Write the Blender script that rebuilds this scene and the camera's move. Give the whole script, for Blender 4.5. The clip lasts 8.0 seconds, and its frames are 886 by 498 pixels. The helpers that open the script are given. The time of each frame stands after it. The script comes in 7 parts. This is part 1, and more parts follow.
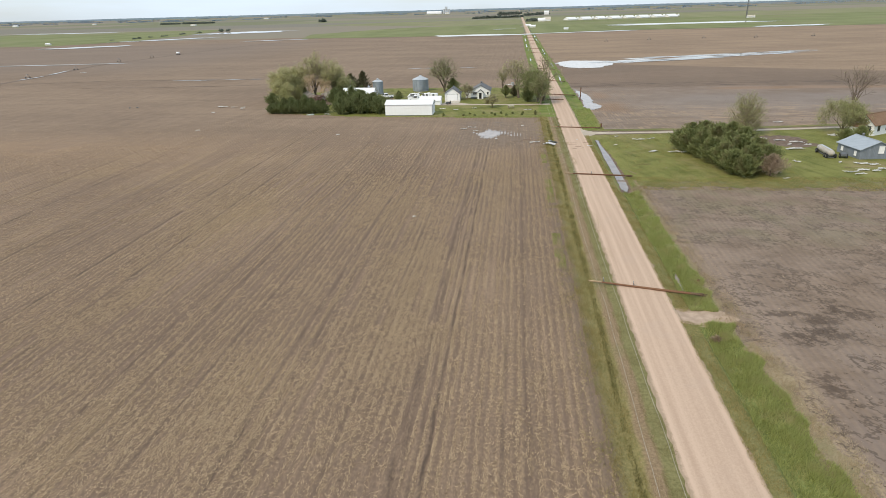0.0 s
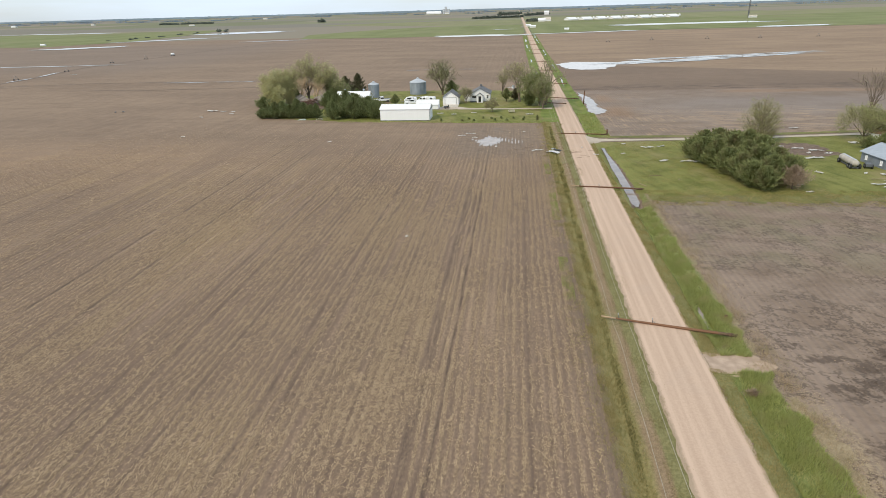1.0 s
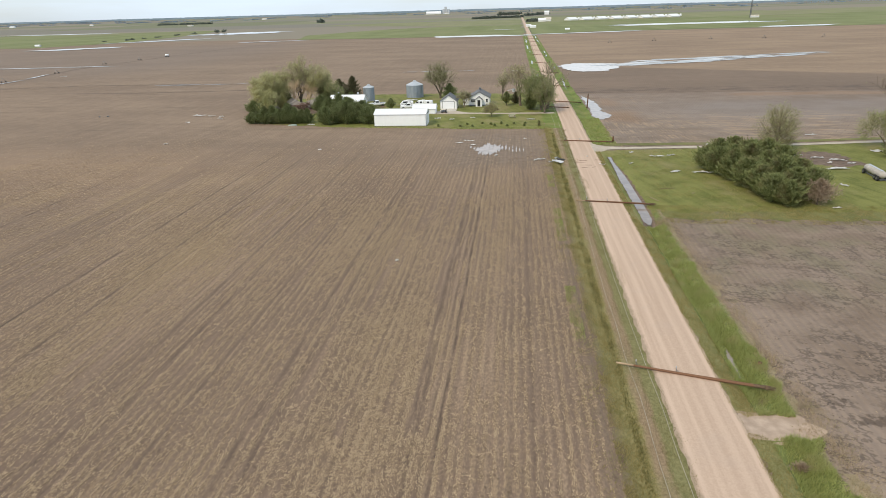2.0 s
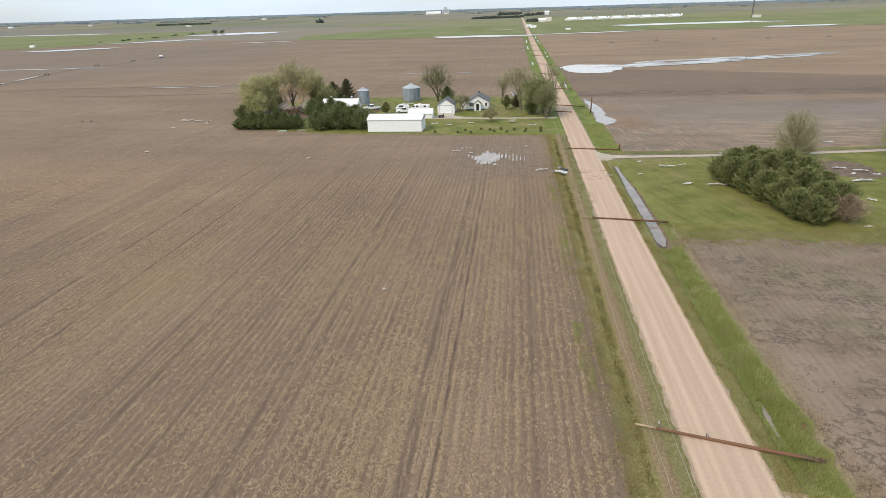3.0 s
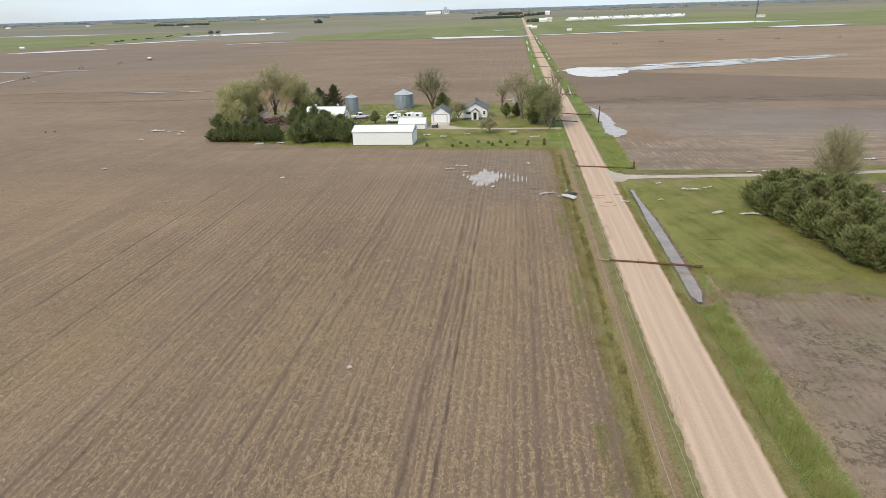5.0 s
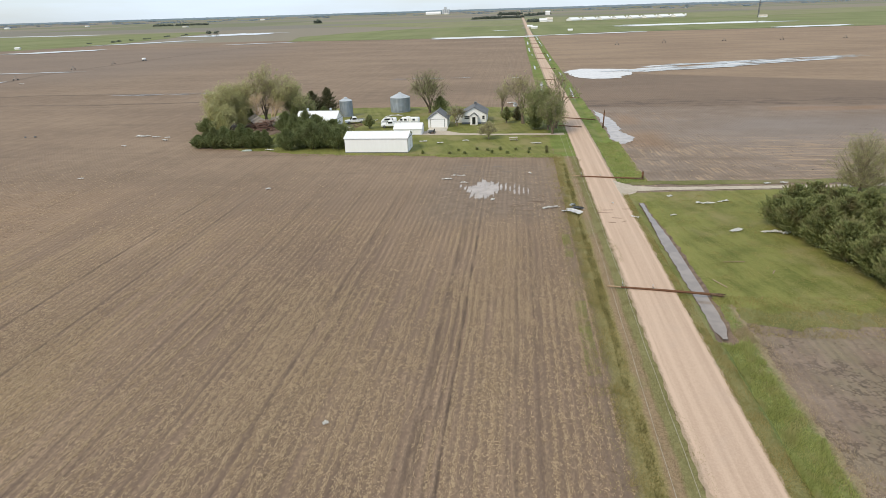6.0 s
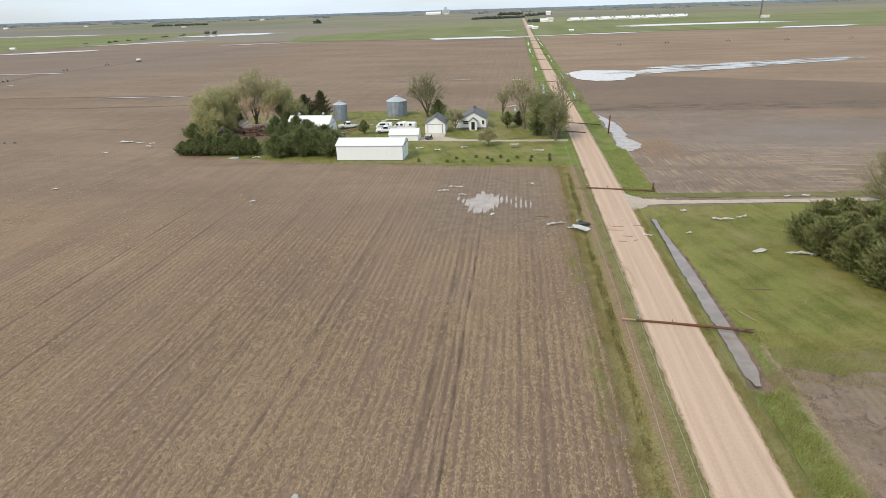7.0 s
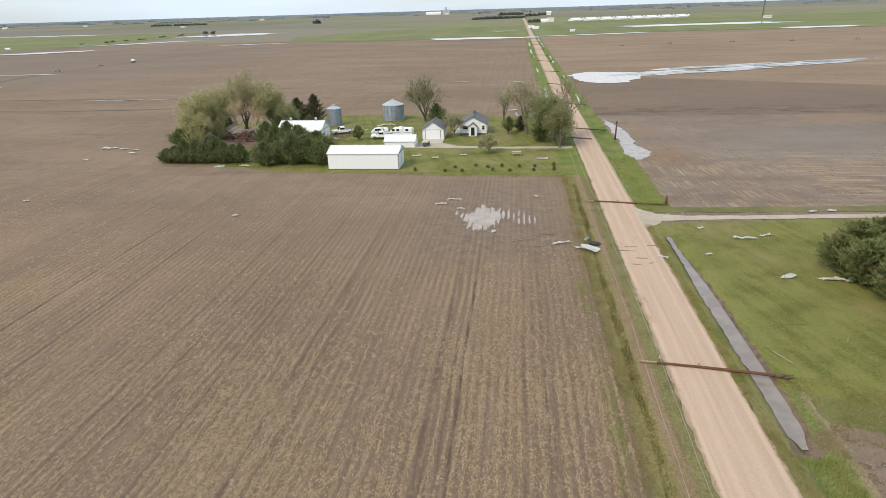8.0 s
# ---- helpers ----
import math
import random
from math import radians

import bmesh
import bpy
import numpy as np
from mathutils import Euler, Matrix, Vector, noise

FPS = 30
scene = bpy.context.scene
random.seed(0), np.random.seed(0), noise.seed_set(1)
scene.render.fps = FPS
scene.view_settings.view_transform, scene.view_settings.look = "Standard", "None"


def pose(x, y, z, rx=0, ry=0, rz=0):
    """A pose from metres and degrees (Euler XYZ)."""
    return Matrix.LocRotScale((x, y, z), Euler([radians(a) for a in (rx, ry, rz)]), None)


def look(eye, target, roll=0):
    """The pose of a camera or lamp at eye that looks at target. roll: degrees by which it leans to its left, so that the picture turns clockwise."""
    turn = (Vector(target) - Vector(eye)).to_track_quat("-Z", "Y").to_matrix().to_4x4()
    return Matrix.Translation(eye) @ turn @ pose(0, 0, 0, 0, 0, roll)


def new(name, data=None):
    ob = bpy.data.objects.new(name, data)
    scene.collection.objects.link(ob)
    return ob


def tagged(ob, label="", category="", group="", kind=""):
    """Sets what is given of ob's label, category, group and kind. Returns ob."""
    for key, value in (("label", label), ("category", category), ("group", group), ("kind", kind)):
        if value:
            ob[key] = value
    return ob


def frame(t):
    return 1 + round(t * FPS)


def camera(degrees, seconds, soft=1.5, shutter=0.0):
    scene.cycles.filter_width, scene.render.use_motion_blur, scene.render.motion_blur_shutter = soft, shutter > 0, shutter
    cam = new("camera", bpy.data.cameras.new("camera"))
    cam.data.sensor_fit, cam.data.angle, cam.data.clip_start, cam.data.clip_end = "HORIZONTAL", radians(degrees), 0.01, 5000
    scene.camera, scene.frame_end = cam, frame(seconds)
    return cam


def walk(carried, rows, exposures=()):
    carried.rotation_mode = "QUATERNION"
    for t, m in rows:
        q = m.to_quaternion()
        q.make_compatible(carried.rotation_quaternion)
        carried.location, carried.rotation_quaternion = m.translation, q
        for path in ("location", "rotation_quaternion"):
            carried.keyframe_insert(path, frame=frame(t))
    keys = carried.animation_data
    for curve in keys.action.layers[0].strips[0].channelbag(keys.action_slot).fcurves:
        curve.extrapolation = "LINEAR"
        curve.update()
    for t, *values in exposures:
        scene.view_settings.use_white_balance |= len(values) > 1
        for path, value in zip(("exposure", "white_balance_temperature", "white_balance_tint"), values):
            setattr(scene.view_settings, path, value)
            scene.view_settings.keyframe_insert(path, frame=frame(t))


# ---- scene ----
cam = camera(72.00, 8.0, 0.8)
PATH = [
    (0, (0.105, -1.203, 29.059), (-5.574, 44.933, 10.643), -1.611),
    (0.5, (-0.069, 3.023, 29.050), (-5.749, 49.161, 10.637), -1.630),
    (1, (-0.205, 7.275, 29.039), (-5.888, 53.414, 10.629), -1.651),
    (1.5, (-0.309, 11.528, 29.026), (-5.996, 57.668, 10.620), -1.673),
    (3, (-0.488, 24.111, 28.978), (-6.192, 70.251, 10.578), -1.735),
    (3.5, (-0.522, 28.203, 28.958), (-6.234, 74.343, 10.561), -1.754),
    (4, (-0.554, 32.232, 28.937), (-6.273, 78.372, 10.542), -1.770),
    (4.5, (-0.588, 36.198, 28.914), (-6.316, 82.338, 10.521), -1.784),
    (6, (-0.766, 47.765, 28.835), (-6.519, 93.905, 10.449), -1.803),
    (6.5, (-0.870, 51.546, 28.805), (-6.630, 97.686, 10.422), -1.800),
    (7, (-1.006, 55.318, 28.773), (-6.773, 101.458, 10.393), -1.791),
    (7.5, (-1.179, 59.103, 28.739), (-6.954, 105.243, 10.363), -1.776),
    (8, (-1.396, 62.927, 28.704), (-7.176, 109.069, 10.332), -1.755),
]
walk(cam, [(t, look(eye, target, roll)) for t, eye, target, roll in PATH])

# ---- sky, sun, exposure ----
world = bpy.data.worlds.new("sky")
scene.world = world
world.use_nodes = True
wn = world.node_tree
wn.nodes.clear()
w_out = wn.nodes.new("ShaderNodeOutputWorld")
w_bg = wn.nodes.new("ShaderNodeBackground")
w_sky = wn.nodes.new("ShaderNodeTexSky")
w_sky.sky_type = "NISHITA"
w_sky.sun_disc = False
w_sky.sun_elevation = radians(52)
w_sky.sun_rotation = radians(215)
w_sky.air_density, w_sky.dust_density, w_sky.ozone_density = 1.0, 0.7, 1.5
w_bg.inputs[1].default_value = 0.112
# thin high cloud over the whole sky
w_co = wn.nodes.new("ShaderNodeTexCoord")
w_map = wn.nodes.new("ShaderNodeMapping")
w_map.inputs["Scale"].default_value = (1.6, 1.6, 9.0)
w_noise = wn.nodes.new("ShaderNodeTexNoise")
w_noise.inputs["Scale"].default_value, w_noise.inputs["Detail"].default_value = 1.7, 5.0
w_ramp = wn.nodes.new("ShaderNodeMapRange")
w_ramp.inputs[1].default_value, w_ramp.inputs[2].default_value = 0.36, 0.66
w_ramp.inputs[3].default_value, w_ramp.inputs[4].default_value = 0.55, 0.98
w_mix = wn.nodes.new("ShaderNodeMix")
w_mix.data_type = "RGBA"
w_mix.inputs[7].default_value = (6.3, 7.3, 8.35, 1)
wn.links.new(w_co.outputs["Generated"], w_map.inputs[0])
wn.links.new(w_map.outputs[0], w_noise.inputs["Vector"])
wn.links.new(w_noise.outputs[0], w_ramp.inputs[0])
wn.links.new(w_ramp.outputs[0], w_mix.inputs[0])
wn.links.new(w_sky.outputs[0], w_mix.inputs[6])
wn.links.new(w_mix.outputs[2], w_bg.inputs[0])
wn.links.new(w_bg.outputs[0], w_out.inputs[0])

sun_data = bpy.data.lights.new("sun", "SUN")
sun_data.energy, sun_data.angle, sun_data.color = 2.0, radians(16), (1.0, 0.868, 0.645)
sun = new("sun", sun_data)
sun.matrix_world = look((-75, -75, 120), (0, 20, 0))
scene.view_settings.exposure = 0.23


# ---- materials ----
class Nodes:
    """Short names for the nodes of one material."""

    def __init__(self, name, rough=0.8, metal=0.0, spec=0.3):
        self.mat = bpy.data.materials.new(name)
        self.mat.use_nodes = True
        self.nt = self.mat.node_tree
        self.bsdf = self.nt.nodes["Principled BSDF"]
        self.bsdf.inputs["Roughness"].default_value = rough
        self.bsdf.inputs["Metallic"].default_value = metal
        self.bsdf.inputs["Specular IOR Level"].default_value = spec
        self.geo = self.nt.nodes.new("ShaderNodeNewGeometry")
        self.pos = self.geo.outputs["Position"]
        self.island = self.geo.outputs["Random Per Island"]

    def put(self, socket, v):
        if isinstance(v, bpy.types.NodeSocket):
            self.nt.links.new(v, socket)
        else:
            socket.default_value = v

    def m(self, op, a, b=0.0, c=0.0):
        n = self.nt.nodes.new("ShaderNodeMath")
        n.operation = op
        for i, v in enumerate((a, b, c)):
            self.put(n.inputs[i], v)
        return n.outputs[0]

    def add(self, a, b):
        return self.m("ADD", a, b)

    def mul(self, a, b):
        return self.m("MULTIPLY", a, b)

    def ss(self, v, lo, hi, a=0.0, b=1.0):
        n = self.nt.nodes.new("ShaderNodeMapRange")
        n.interpolation_type = "SMOOTHSTEP"
        for i, q in enumerate((v, lo, hi, a, b)):
            self.put(n.inputs[i], q)
        return n.outputs[0]

    def band(self, v, lo, hi, soft):
        return self.mul(self.ss(v, lo - soft, lo + soft), self.ss(v, hi - soft, hi + soft, 1.0, 0.0))

    def xyz(self, v=None):
        n = self.nt.nodes.new("ShaderNodeSeparateXYZ")
        self.put(n.inputs[0], v or self.pos)
        return n.outputs[0], n.outputs[1], n.outputs[2]

    def comb(self, x, y, z=0.0):
        n = self.nt.nodes.new("ShaderNodeCombineXYZ")
        for i, v in enumerate((x, y, z)):
            self.put(n.inputs[i], v)
        return n.outputs[0]

    def noise(self, scale, detail=4.0, vec=None, rough=0.55):
        n = self.nt.nodes.new("ShaderNodeTexNoise")
        self.put(n.inputs["Vector"], vec or self.pos)
        n.inputs["Scale"].default_value, n.inputs["Detail"].default_value = scale, detail
        n.inputs["Roughness"].default_value = rough
        return n.outputs[0]

    def cell(self, vec):
        n = self.nt.nodes.new("ShaderNodeTexWhiteNoise")
        self.put(n.inputs["Vector"], vec)
        return n.outputs["Value"]

    def mix(self, f, a, b):
        n = self.nt.nodes.new("ShaderNodeMix")
        n.data_type = "RGBA"
        self.put(n.inputs[0], f)
        for i, v in ((6, a), (7, b)):
            self.put(n.inputs[i], (*v, 1) if isinstance(v, tuple) else v)
        return n.outputs[2]

    def rand(self):
        return self.nt.nodes.new("ShaderNodeObjectInfo").outputs["Random"]

    def colour(self, v):
        self.put(self.bsdf.inputs["Base Color"], (*v, 1) if isinstance(v, tuple) else v)

    def rough(self, v):
        self.put(self.bsdf.inputs["Roughness"], v)

    def bump(self, v, dist=0.02, strength=1.0):
        n = self.nt.nodes.new("ShaderNodeBump")
        n.inputs["Distance"].default_value, n.inputs["Strength"].default_value = dist, strength
        self.put(n.inputs["Height"], v)
        self.nt.links.new(n.outputs[0], self.bsdf.inputs["Normal"])


def plain(name, a, b, scale=3.0, rough=0.7, metal=0.0, bump=0.0, spec=0.3):
    """Two tones mixed by noise at two scales."""
    n = Nodes(name, rough, metal, spec)
    f = n.ss(n.add(n.mul(n.noise(scale, 5), 0.6), n.mul(n.noise(scale * 0.13, 3), 0.4)), 0.35, 0.65)
    n.colour(n.mix(f, a, b))
    n.rough(n.ss(n.noise(scale * 0.7), 0.3, 0.7, max(rough - 0.12, 0.02), min(rough + 0.1, 1.0)))
    if bump:
        n.bump(n.noise(scale * 4, 4), bump)
    return n.mat


def leaf_material(name, a, b, c):
    """Leaves: three tones, one for each clump, and light that comes through."""
    n = Nodes(name, 0.65, 0.0, 0.25)
    col = n.mix(n.ss(n.island, 0.0, 0.6), a, b)
    col = n.mix(n.ss(n.noise(0.5, 2), 0.45, 0.75), col, c)
    n.colour(col)
    trans = n.nt.nodes.new("ShaderNodeBsdfTranslucent")
    n.put(trans.inputs[0], col)
    mixer = n.nt.nodes.new("ShaderNodeMixShader")
    mixer.inputs[0].default_value = 0.45
    out = n.nt.nodes["Material Output"]
    n.nt.links.new(n.bsdf.outputs[0], mixer.inputs[1])
    n.nt.links.new(trans.outputs[0], mixer.inputs[2])
    n.nt.links.new(mixer.outputs[0], out.inputs[0])
    return n.mat


# sunken wheel lanes of the stubble field: middle, half width, depth of the mark
LANES = [(-5.6, 0.13, 1.0), (-6.35, 0.10, 0.5), (-7.55, 0.42, 0.75), (-0.45, 0.16, 0.5), (1.55, 0.35, 0.45), (-12.4, 0.12, 0.35), (-18.3, 0.16, 0.75), (-19.85, 0.24, 0.75), (-26.1, 0.16, 0.5),
         (-31.0, 0.14, 0.75), (-33.6, 0.24, 0.6), (-38.6, 0.14, 0.4), (-45.2, 0.22, 0.7), (-52.2, 0.2, 1.0), (-59.5, 0.2, 0.5), (-66.0, 0.2, 0.6), (-77.4, 0.24, 1.0), (-86.0, 0.24, 0.5)]


def ground_material():
    n = Nodes("field_soil", 0.95, 0.0, 0.25)
    x, y, _ = n.xyz()
    warp = n.mul(n.add(n.noise(0.12, 3), -0.5), 5.0)
    wx, wy = n.add(x, warp), n.add(y, n.mul(n.add(n.noise(0.08, 3, n.comb(y, x)), -0.5), 8.0))
    # stubble field: soil and straw in rows 0.76 m apart
    row = n.m("SINE", n.mul(n.add(x, n.mul(n.add(n.noise(0.3, 2), -0.5), 0.25)), 8.2455))
    fine = n.noise(1.0, 4, n.comb(n.mul(x, 5.5), n.mul(y, 2.6)), 0.7)
    streak = n.noise(1.0, 4, n.comb(n.mul(x, 1.1), n.mul(y, 0.022)), 0.6)
    ident = n.cell(n.comb(n.m("FLOOR", n.mul(x, 1 / 6.096)), 0.0, 7.0))
    big = n.noise(0.03, 4)
    r = n.add(n.add(n.mul(fine, 0.95), n.mul(streak, 0.31)), n.add(n.mul(big, 0.5), n.mul(n.mul(row, n.ss(n.noise(0.15, 3), 0.32, 0.62)), 0.085)))
    r = n.add(n.add(r, -0.005), n.mul(n.add(ident, -0.5), 0.07))
    straw = n.ss(r, 0.76, 1.14)
    rutx = n.add(x, n.mul(n.add(n.noise(0.25, 3, n.comb(0.0, y)), -0.5), 0.5))
    ruts = 0.0
    for at, half, depth in LANES:
        ruts = n.add(ruts, n.mul(n.ss(n.m("ABSOLUTE", n.add(rutx, -at)), half + 0.11, half * 0.4), depth))
    broken = n.ss(n.noise(1.0, 5, n.comb(n.mul(x, 1.6), n.mul(y, 0.2)), 0.75), 0.38, 0.62)
    ruts = n.m("MINIMUM", n.mul(ruts, broken), 1.0)
    left = n.mix(straw, (0.186, 0.129, 0.092), (0.338, 0.240, 0.157))
    gold = n.ss(n.noise(1.0, 4, n.comb(n.mul(x, 0.10), n.mul(y, 0.04)), 0.6), 0.46, 0.66)
    left = n.mix(n.mul(n.mul(gold, straw), 0.6), left, (0.325, 0.235, 0.118))
    # bare soil of the ruts, darkened further for the shadow inside the grooves
    left = n.mix(n.mul(ruts, 0.8), left, (0.090, 0.064, 0.048))
    # the worn clay rise
    rise = n.mul(n.ss(wx, -50, -82), n.band(wy, 118, 185, 26))
    left = n.mix(n.mul(rise, 0.75), left, n.mix(n.ss(n.noise(1.0, 4, n.comb(n.mul(x, 0.06), n.mul(y, 0.2))), 0.4, 0.62), (0.300, 0.206, 0.137), (0.350, 0.238, 0.150)))
    edge = n.ss(n.add(x, n.mul(warp, 0.15)), 5.4, 6.4)
    left = n.mix(n.mul(edge, 0.42), left, (0.158, 0.118, 0.088))
    # the field past the farmyard, bare and washed
    back = n.ss(wy, 122, 160)
    wash = n.add(n.mul(n.noise(1.0, 5, n.comb(n.mul(x, 0.014), n.mul(y, 0.03)), 0.6), 0.6), n.mul(n.noise(0.25, 5, None, 0.7), 0.4))
    furrow = n.noise(1.0, 4, n.comb(n.mul(x, 0.8), n.mul(y, 0.02)), 0.65)
    bare = n.mix(n.ss(n.add(n.mul(wash, 0.8), n.mul(furrow, 0.26)), 0.40, 0.68), (0.205, 0.146, 0.103), (0.288, 0.208, 0.144))
    rills = n.noise(1.0, 6, n.comb(n.mul(n.add(x, n.mul(y, 0.25)), 0.022), n.mul(n.add(y, n.mul(x, -0.05)), 0.24)), 0.72)
    bare = n.mix(n.mul(n.ss(rills, 0.55, 0.68), 0.45), bare, (0.135, 0.098, 0.072))
    bare = n.mix(n.mul(n.ss(rills, 0.42, 0.30), 0.35), bare, (0.345, 0.255, 0.180))
    bare = n.mix(n.mul(n.mul(n.ss(wx, -150, -240), n.band(wy, 330, 640, 60)), 0.55), bare, (0.205, 0.160, 0.130))
    left = n.mix(back, left, bare)
    # damp silt round the puddle at the field's end
    damp = n.mul(n.band(wx, -15, 6, 3.5), n.band(wy, 131, 166, 7))
    left = n.mix(n.mul(damp, 0.7), left, n.mix(n.ss(n.noise(0.6, 5, None, 0.7), 0.38, 0.62), (0.176, 0.132, 0.098), (0.240, 0.182, 0.137)))
    # the wet fields on the other side of the road
    mud = n.noise(1.0, 7, n.comb(n.mul(x, 0.22), n.mul(y, 0.26)), 0.66)
    clod = n.noise(2.2, 4)
    right = n.mix(n.ss(n.add(n.mul(mud, 0.75), n.mul(clod, 0.25)), 0.38, 0.64), (0.200, 0.145, 0.106), (0.268, 0.200, 0.151))
    green = n.mul(n.ss(n.noise(0.16, 4), 0.42, 0.64), n.ss(wy, 66, 84))
    right = n.mix(n.mul(green, 0.5), right, (0.195, 0.170, 0.100))
    grey = n.mul(n.ss(n.add(wx, n.mul(wy, -0.45)), 4.0, 10.0), n.ss(n.noise(0.13, 4), 0.36, 0.56))
    right = n.mix(n.mul(grey, n.ss(wy, 62, 50, 0.0, 0.6)), right, (0.232, 0.179, 0.146))
    stalk = n.mul(n.band(n.add(wx, n.mul(y, 0.03)), 22.2, 25.2, 0.9), n.ss(wy, 54, 47))
    right = n.mix(n.mul(stalk, n.ss(n.noise(3.0, 5, None, 0.75), 0.40, 0.58)), right, (0.360, 0.280, 0.185))
    fan = n.mul(n.ss(n.add(wx, n.mul(n.m("ABSOLUTE", n.add(wy, -58.0)), 0.13)), 29, 23.5), n.band(wy, 48, 84, 6))
    right = n.mix(n.mul(fan, 0.7), right, (0.300, 0.225, 0.172))
    # thin branching cracks and matted dark patches
    crack = n.m("ABSOLUTE", n.add(n.noise(1.0, 4, n.comb(n.add(n.mul(x, 0.30), n.mul(y, 0.10)), n.mul(y, 0.34)), 0.72), -0.5))
    crack = n.mul(n.ss(crack, 0.034, 0.010), n.ss(n.noise(0.12, 3), 0.40, 0.55))
    right = n.mix(n.mul(crack, 0.7), right, (0.100, 0.074, 0.056))
    crumbs = n.ss(n.noise(1.0, 5, n.comb(n.mul(x, 1.2), n.mul(y, 1.7)), 0.75), 0.60, 0.70)
    right = n.mix(n.mul(crumbs, 0.38), right, (0.118, 0.089, 0.067))
    mats = 0.0
    for cx, cy, rx, ry in ((26.6, 55.9, 2.0, 0.8), (29.8, 54.8, 1.8, 1.3), (26.6, 51.0, 1.9, 1.2), (29.6, 52.2, 2.0, 1.3), (25.7, 43.7, 1.3, 1.6), (24.4, 58.2, 1.0, 0.7), (33.0, 56.5, 2.6, 1.4)):
        d = n.add(n.m("POWER", n.mul(n.add(x, -cx), 1 / rx), 2.0), n.m("POWER", n.mul(n.add(y, -cy), 1 / ry), 2.0))
        mats = n.m("MAXIMUM", mats, n.ss(d, 2.2, 0.2))
    blot = n.noise(1.0, 6, n.comb(n.mul(n.add(x, n.mul(y, 0.6)), 1.0), n.mul(n.add(y, n.mul(x, -0.2)), 1.0)), 0.8)
    dark = n.ss(n.add(blot, n.mul(mats, 0.15)), 0.58, 0.66)
    right = n.mix(n.mul(dark, n.ss(mats, 0.0, 0.3, 0.0, 0.75)), right, (0.092, 0.065, 0.047))
    # silted field past the driveway: grey silt, clay and combed stubble
    silt = n.band(wy, 150, 236, 1.2)
    lie = n.ss(n.add(x, n.mul(n.noise(0.05, 2), 20.0)), 46, 66)
    comb_a = n.noise(1.0, 5, n.comb(n.mul(n.add(x, n.mul(y, 0.13)), 1.9), n.mul(n.add(y, n.mul(x, -0.1)), 0.13)), 0.68)
    comb_b = n.noise(1.0, 5, n.comb(n.mul(x, 0.12), n.mul(y, 0.95)), 0.70)
    combed = n.add(n.mul(comb_a, n.m("SUBTRACT", 1.0, lie)), n.mul(comb_b, lie))
    patch = n.noise(1.0, 4, n.comb(n.mul(x, 0.045), n.mul(y, 0.11)), 0.6)
    low = n.ss(wy, 200, 182)
    ground = n.mix(n.ss(n.add(wash, n.mul(patch, 0.4)), 0.56, 0.84), (0.196, 0.143, 0.105), (0.262, 0.202, 0.158))
    ground = n.mix(n.mul(n.band(wy, 184, 216, 8), n.ss(wx, 32, 60, 0.1, 0.7)), ground, (0.232, 0.190, 0.162))
    weed = n.mul(n.ss(combed, 0.47, 0.60), n.mul(low, n.ss(n.add(patch, n.mul(n.add(n.noise(0.22, 4), -0.5), 0.7)), 0.40, 0.56)))
    ground = n.mix(n.mul(weed, 0.78), ground, (0.400, 0.285, 0.187))
    weed = n.mul(n.ss(combed, 0.52, 0.64), n.mul(n.band(wy, 205, 230, 5), n.ss(wx, 62, 40)))
    ground = n.mix(n.mul(weed, 0.55), ground, (0.350, 0.240, 0.150))
    clay = n.m("MAXIMUM", n.mul(n.band(wx, 24, 33, 3), n.band(wy, 180, 197, 5)), n.mul(n.band(wx, 26, 31, 2), n.band(wy, 208, 222, 4)))
    clay = n.m("MAXIMUM", clay, n.mul(n.ss(wx, 66, 74), n.band(wy, 226, 233, 1.5)))
    ground = n.mix(n.mul(clay, 0.55), ground, (0.275, 0.172, 0.103))
    right = n.mix(silt, right, ground)
    clots = n.mul(n.ss(n.noise(1.0, 5, n.comb(n.mul(x, 0.5), n.mul(y, 0.9)), 0.75), 0.58, 0.66), n.mul(silt, low))
    right = n.mix(n.mul(clots, 0.5), right, (0.110, 0.084, 0.065))
    plough = n.ss(n.add(y, n.mul(n.noise(0.2, 3), 3.0)), 235.5, 238.0)
    soil = n.mix(n.ss(n.add(n.mul(wash, 0.7), n.mul(comb_b, 0.3)), 0.36, 0.66), (0.172, 0.124, 0.090), (0.228, 0.164, 0.118))
    soil = n.mix(n.mul(n.band(wy, 236, 250, 3), n.ss(n.noise(1.0, 4, n.comb(n.mul(x, 0.10), n.mul(y, 0.3)), 0.7), 0.46, 0.60)), soil, (0.130, 0.096, 0.074))
    right = n.mix(plough, right, soil)
    tan = n.ss(n.add(n.add(y, n.mul(warp, 0.5)), n.mul(x, 0.48)), 348, 356)
    right = n.mix(tan, right, n.mix(n.ss(n.add(n.mul(wash, 0.7), n.mul(n.noise(1.0, 4, n.comb(n.mul(x, 0.01), n.mul(y, 0.09)), 0.65), 0.3)), 0.36, 0.64), (0.225, 0.158, 0.108), (0.325, 0.233, 0.155)))
    col = n.mix(n.ss(x, 13, 15), left, right)
    # far parcels of crop and bare soil
    px, py = n.m("FLOOR", n.mul(x, 1 / 640)), n.m("FLOOR", n.mul(n.add(y, n.mul(x, 0.02)), 1 / 310))
    ident = n.cell(n.comb(px, py, 3.0))
    crop = n.mix(n.ss(ident, 0.1, 0.4), (0.165, 0.172, 0.100), (0.205, 0.205, 0.120))
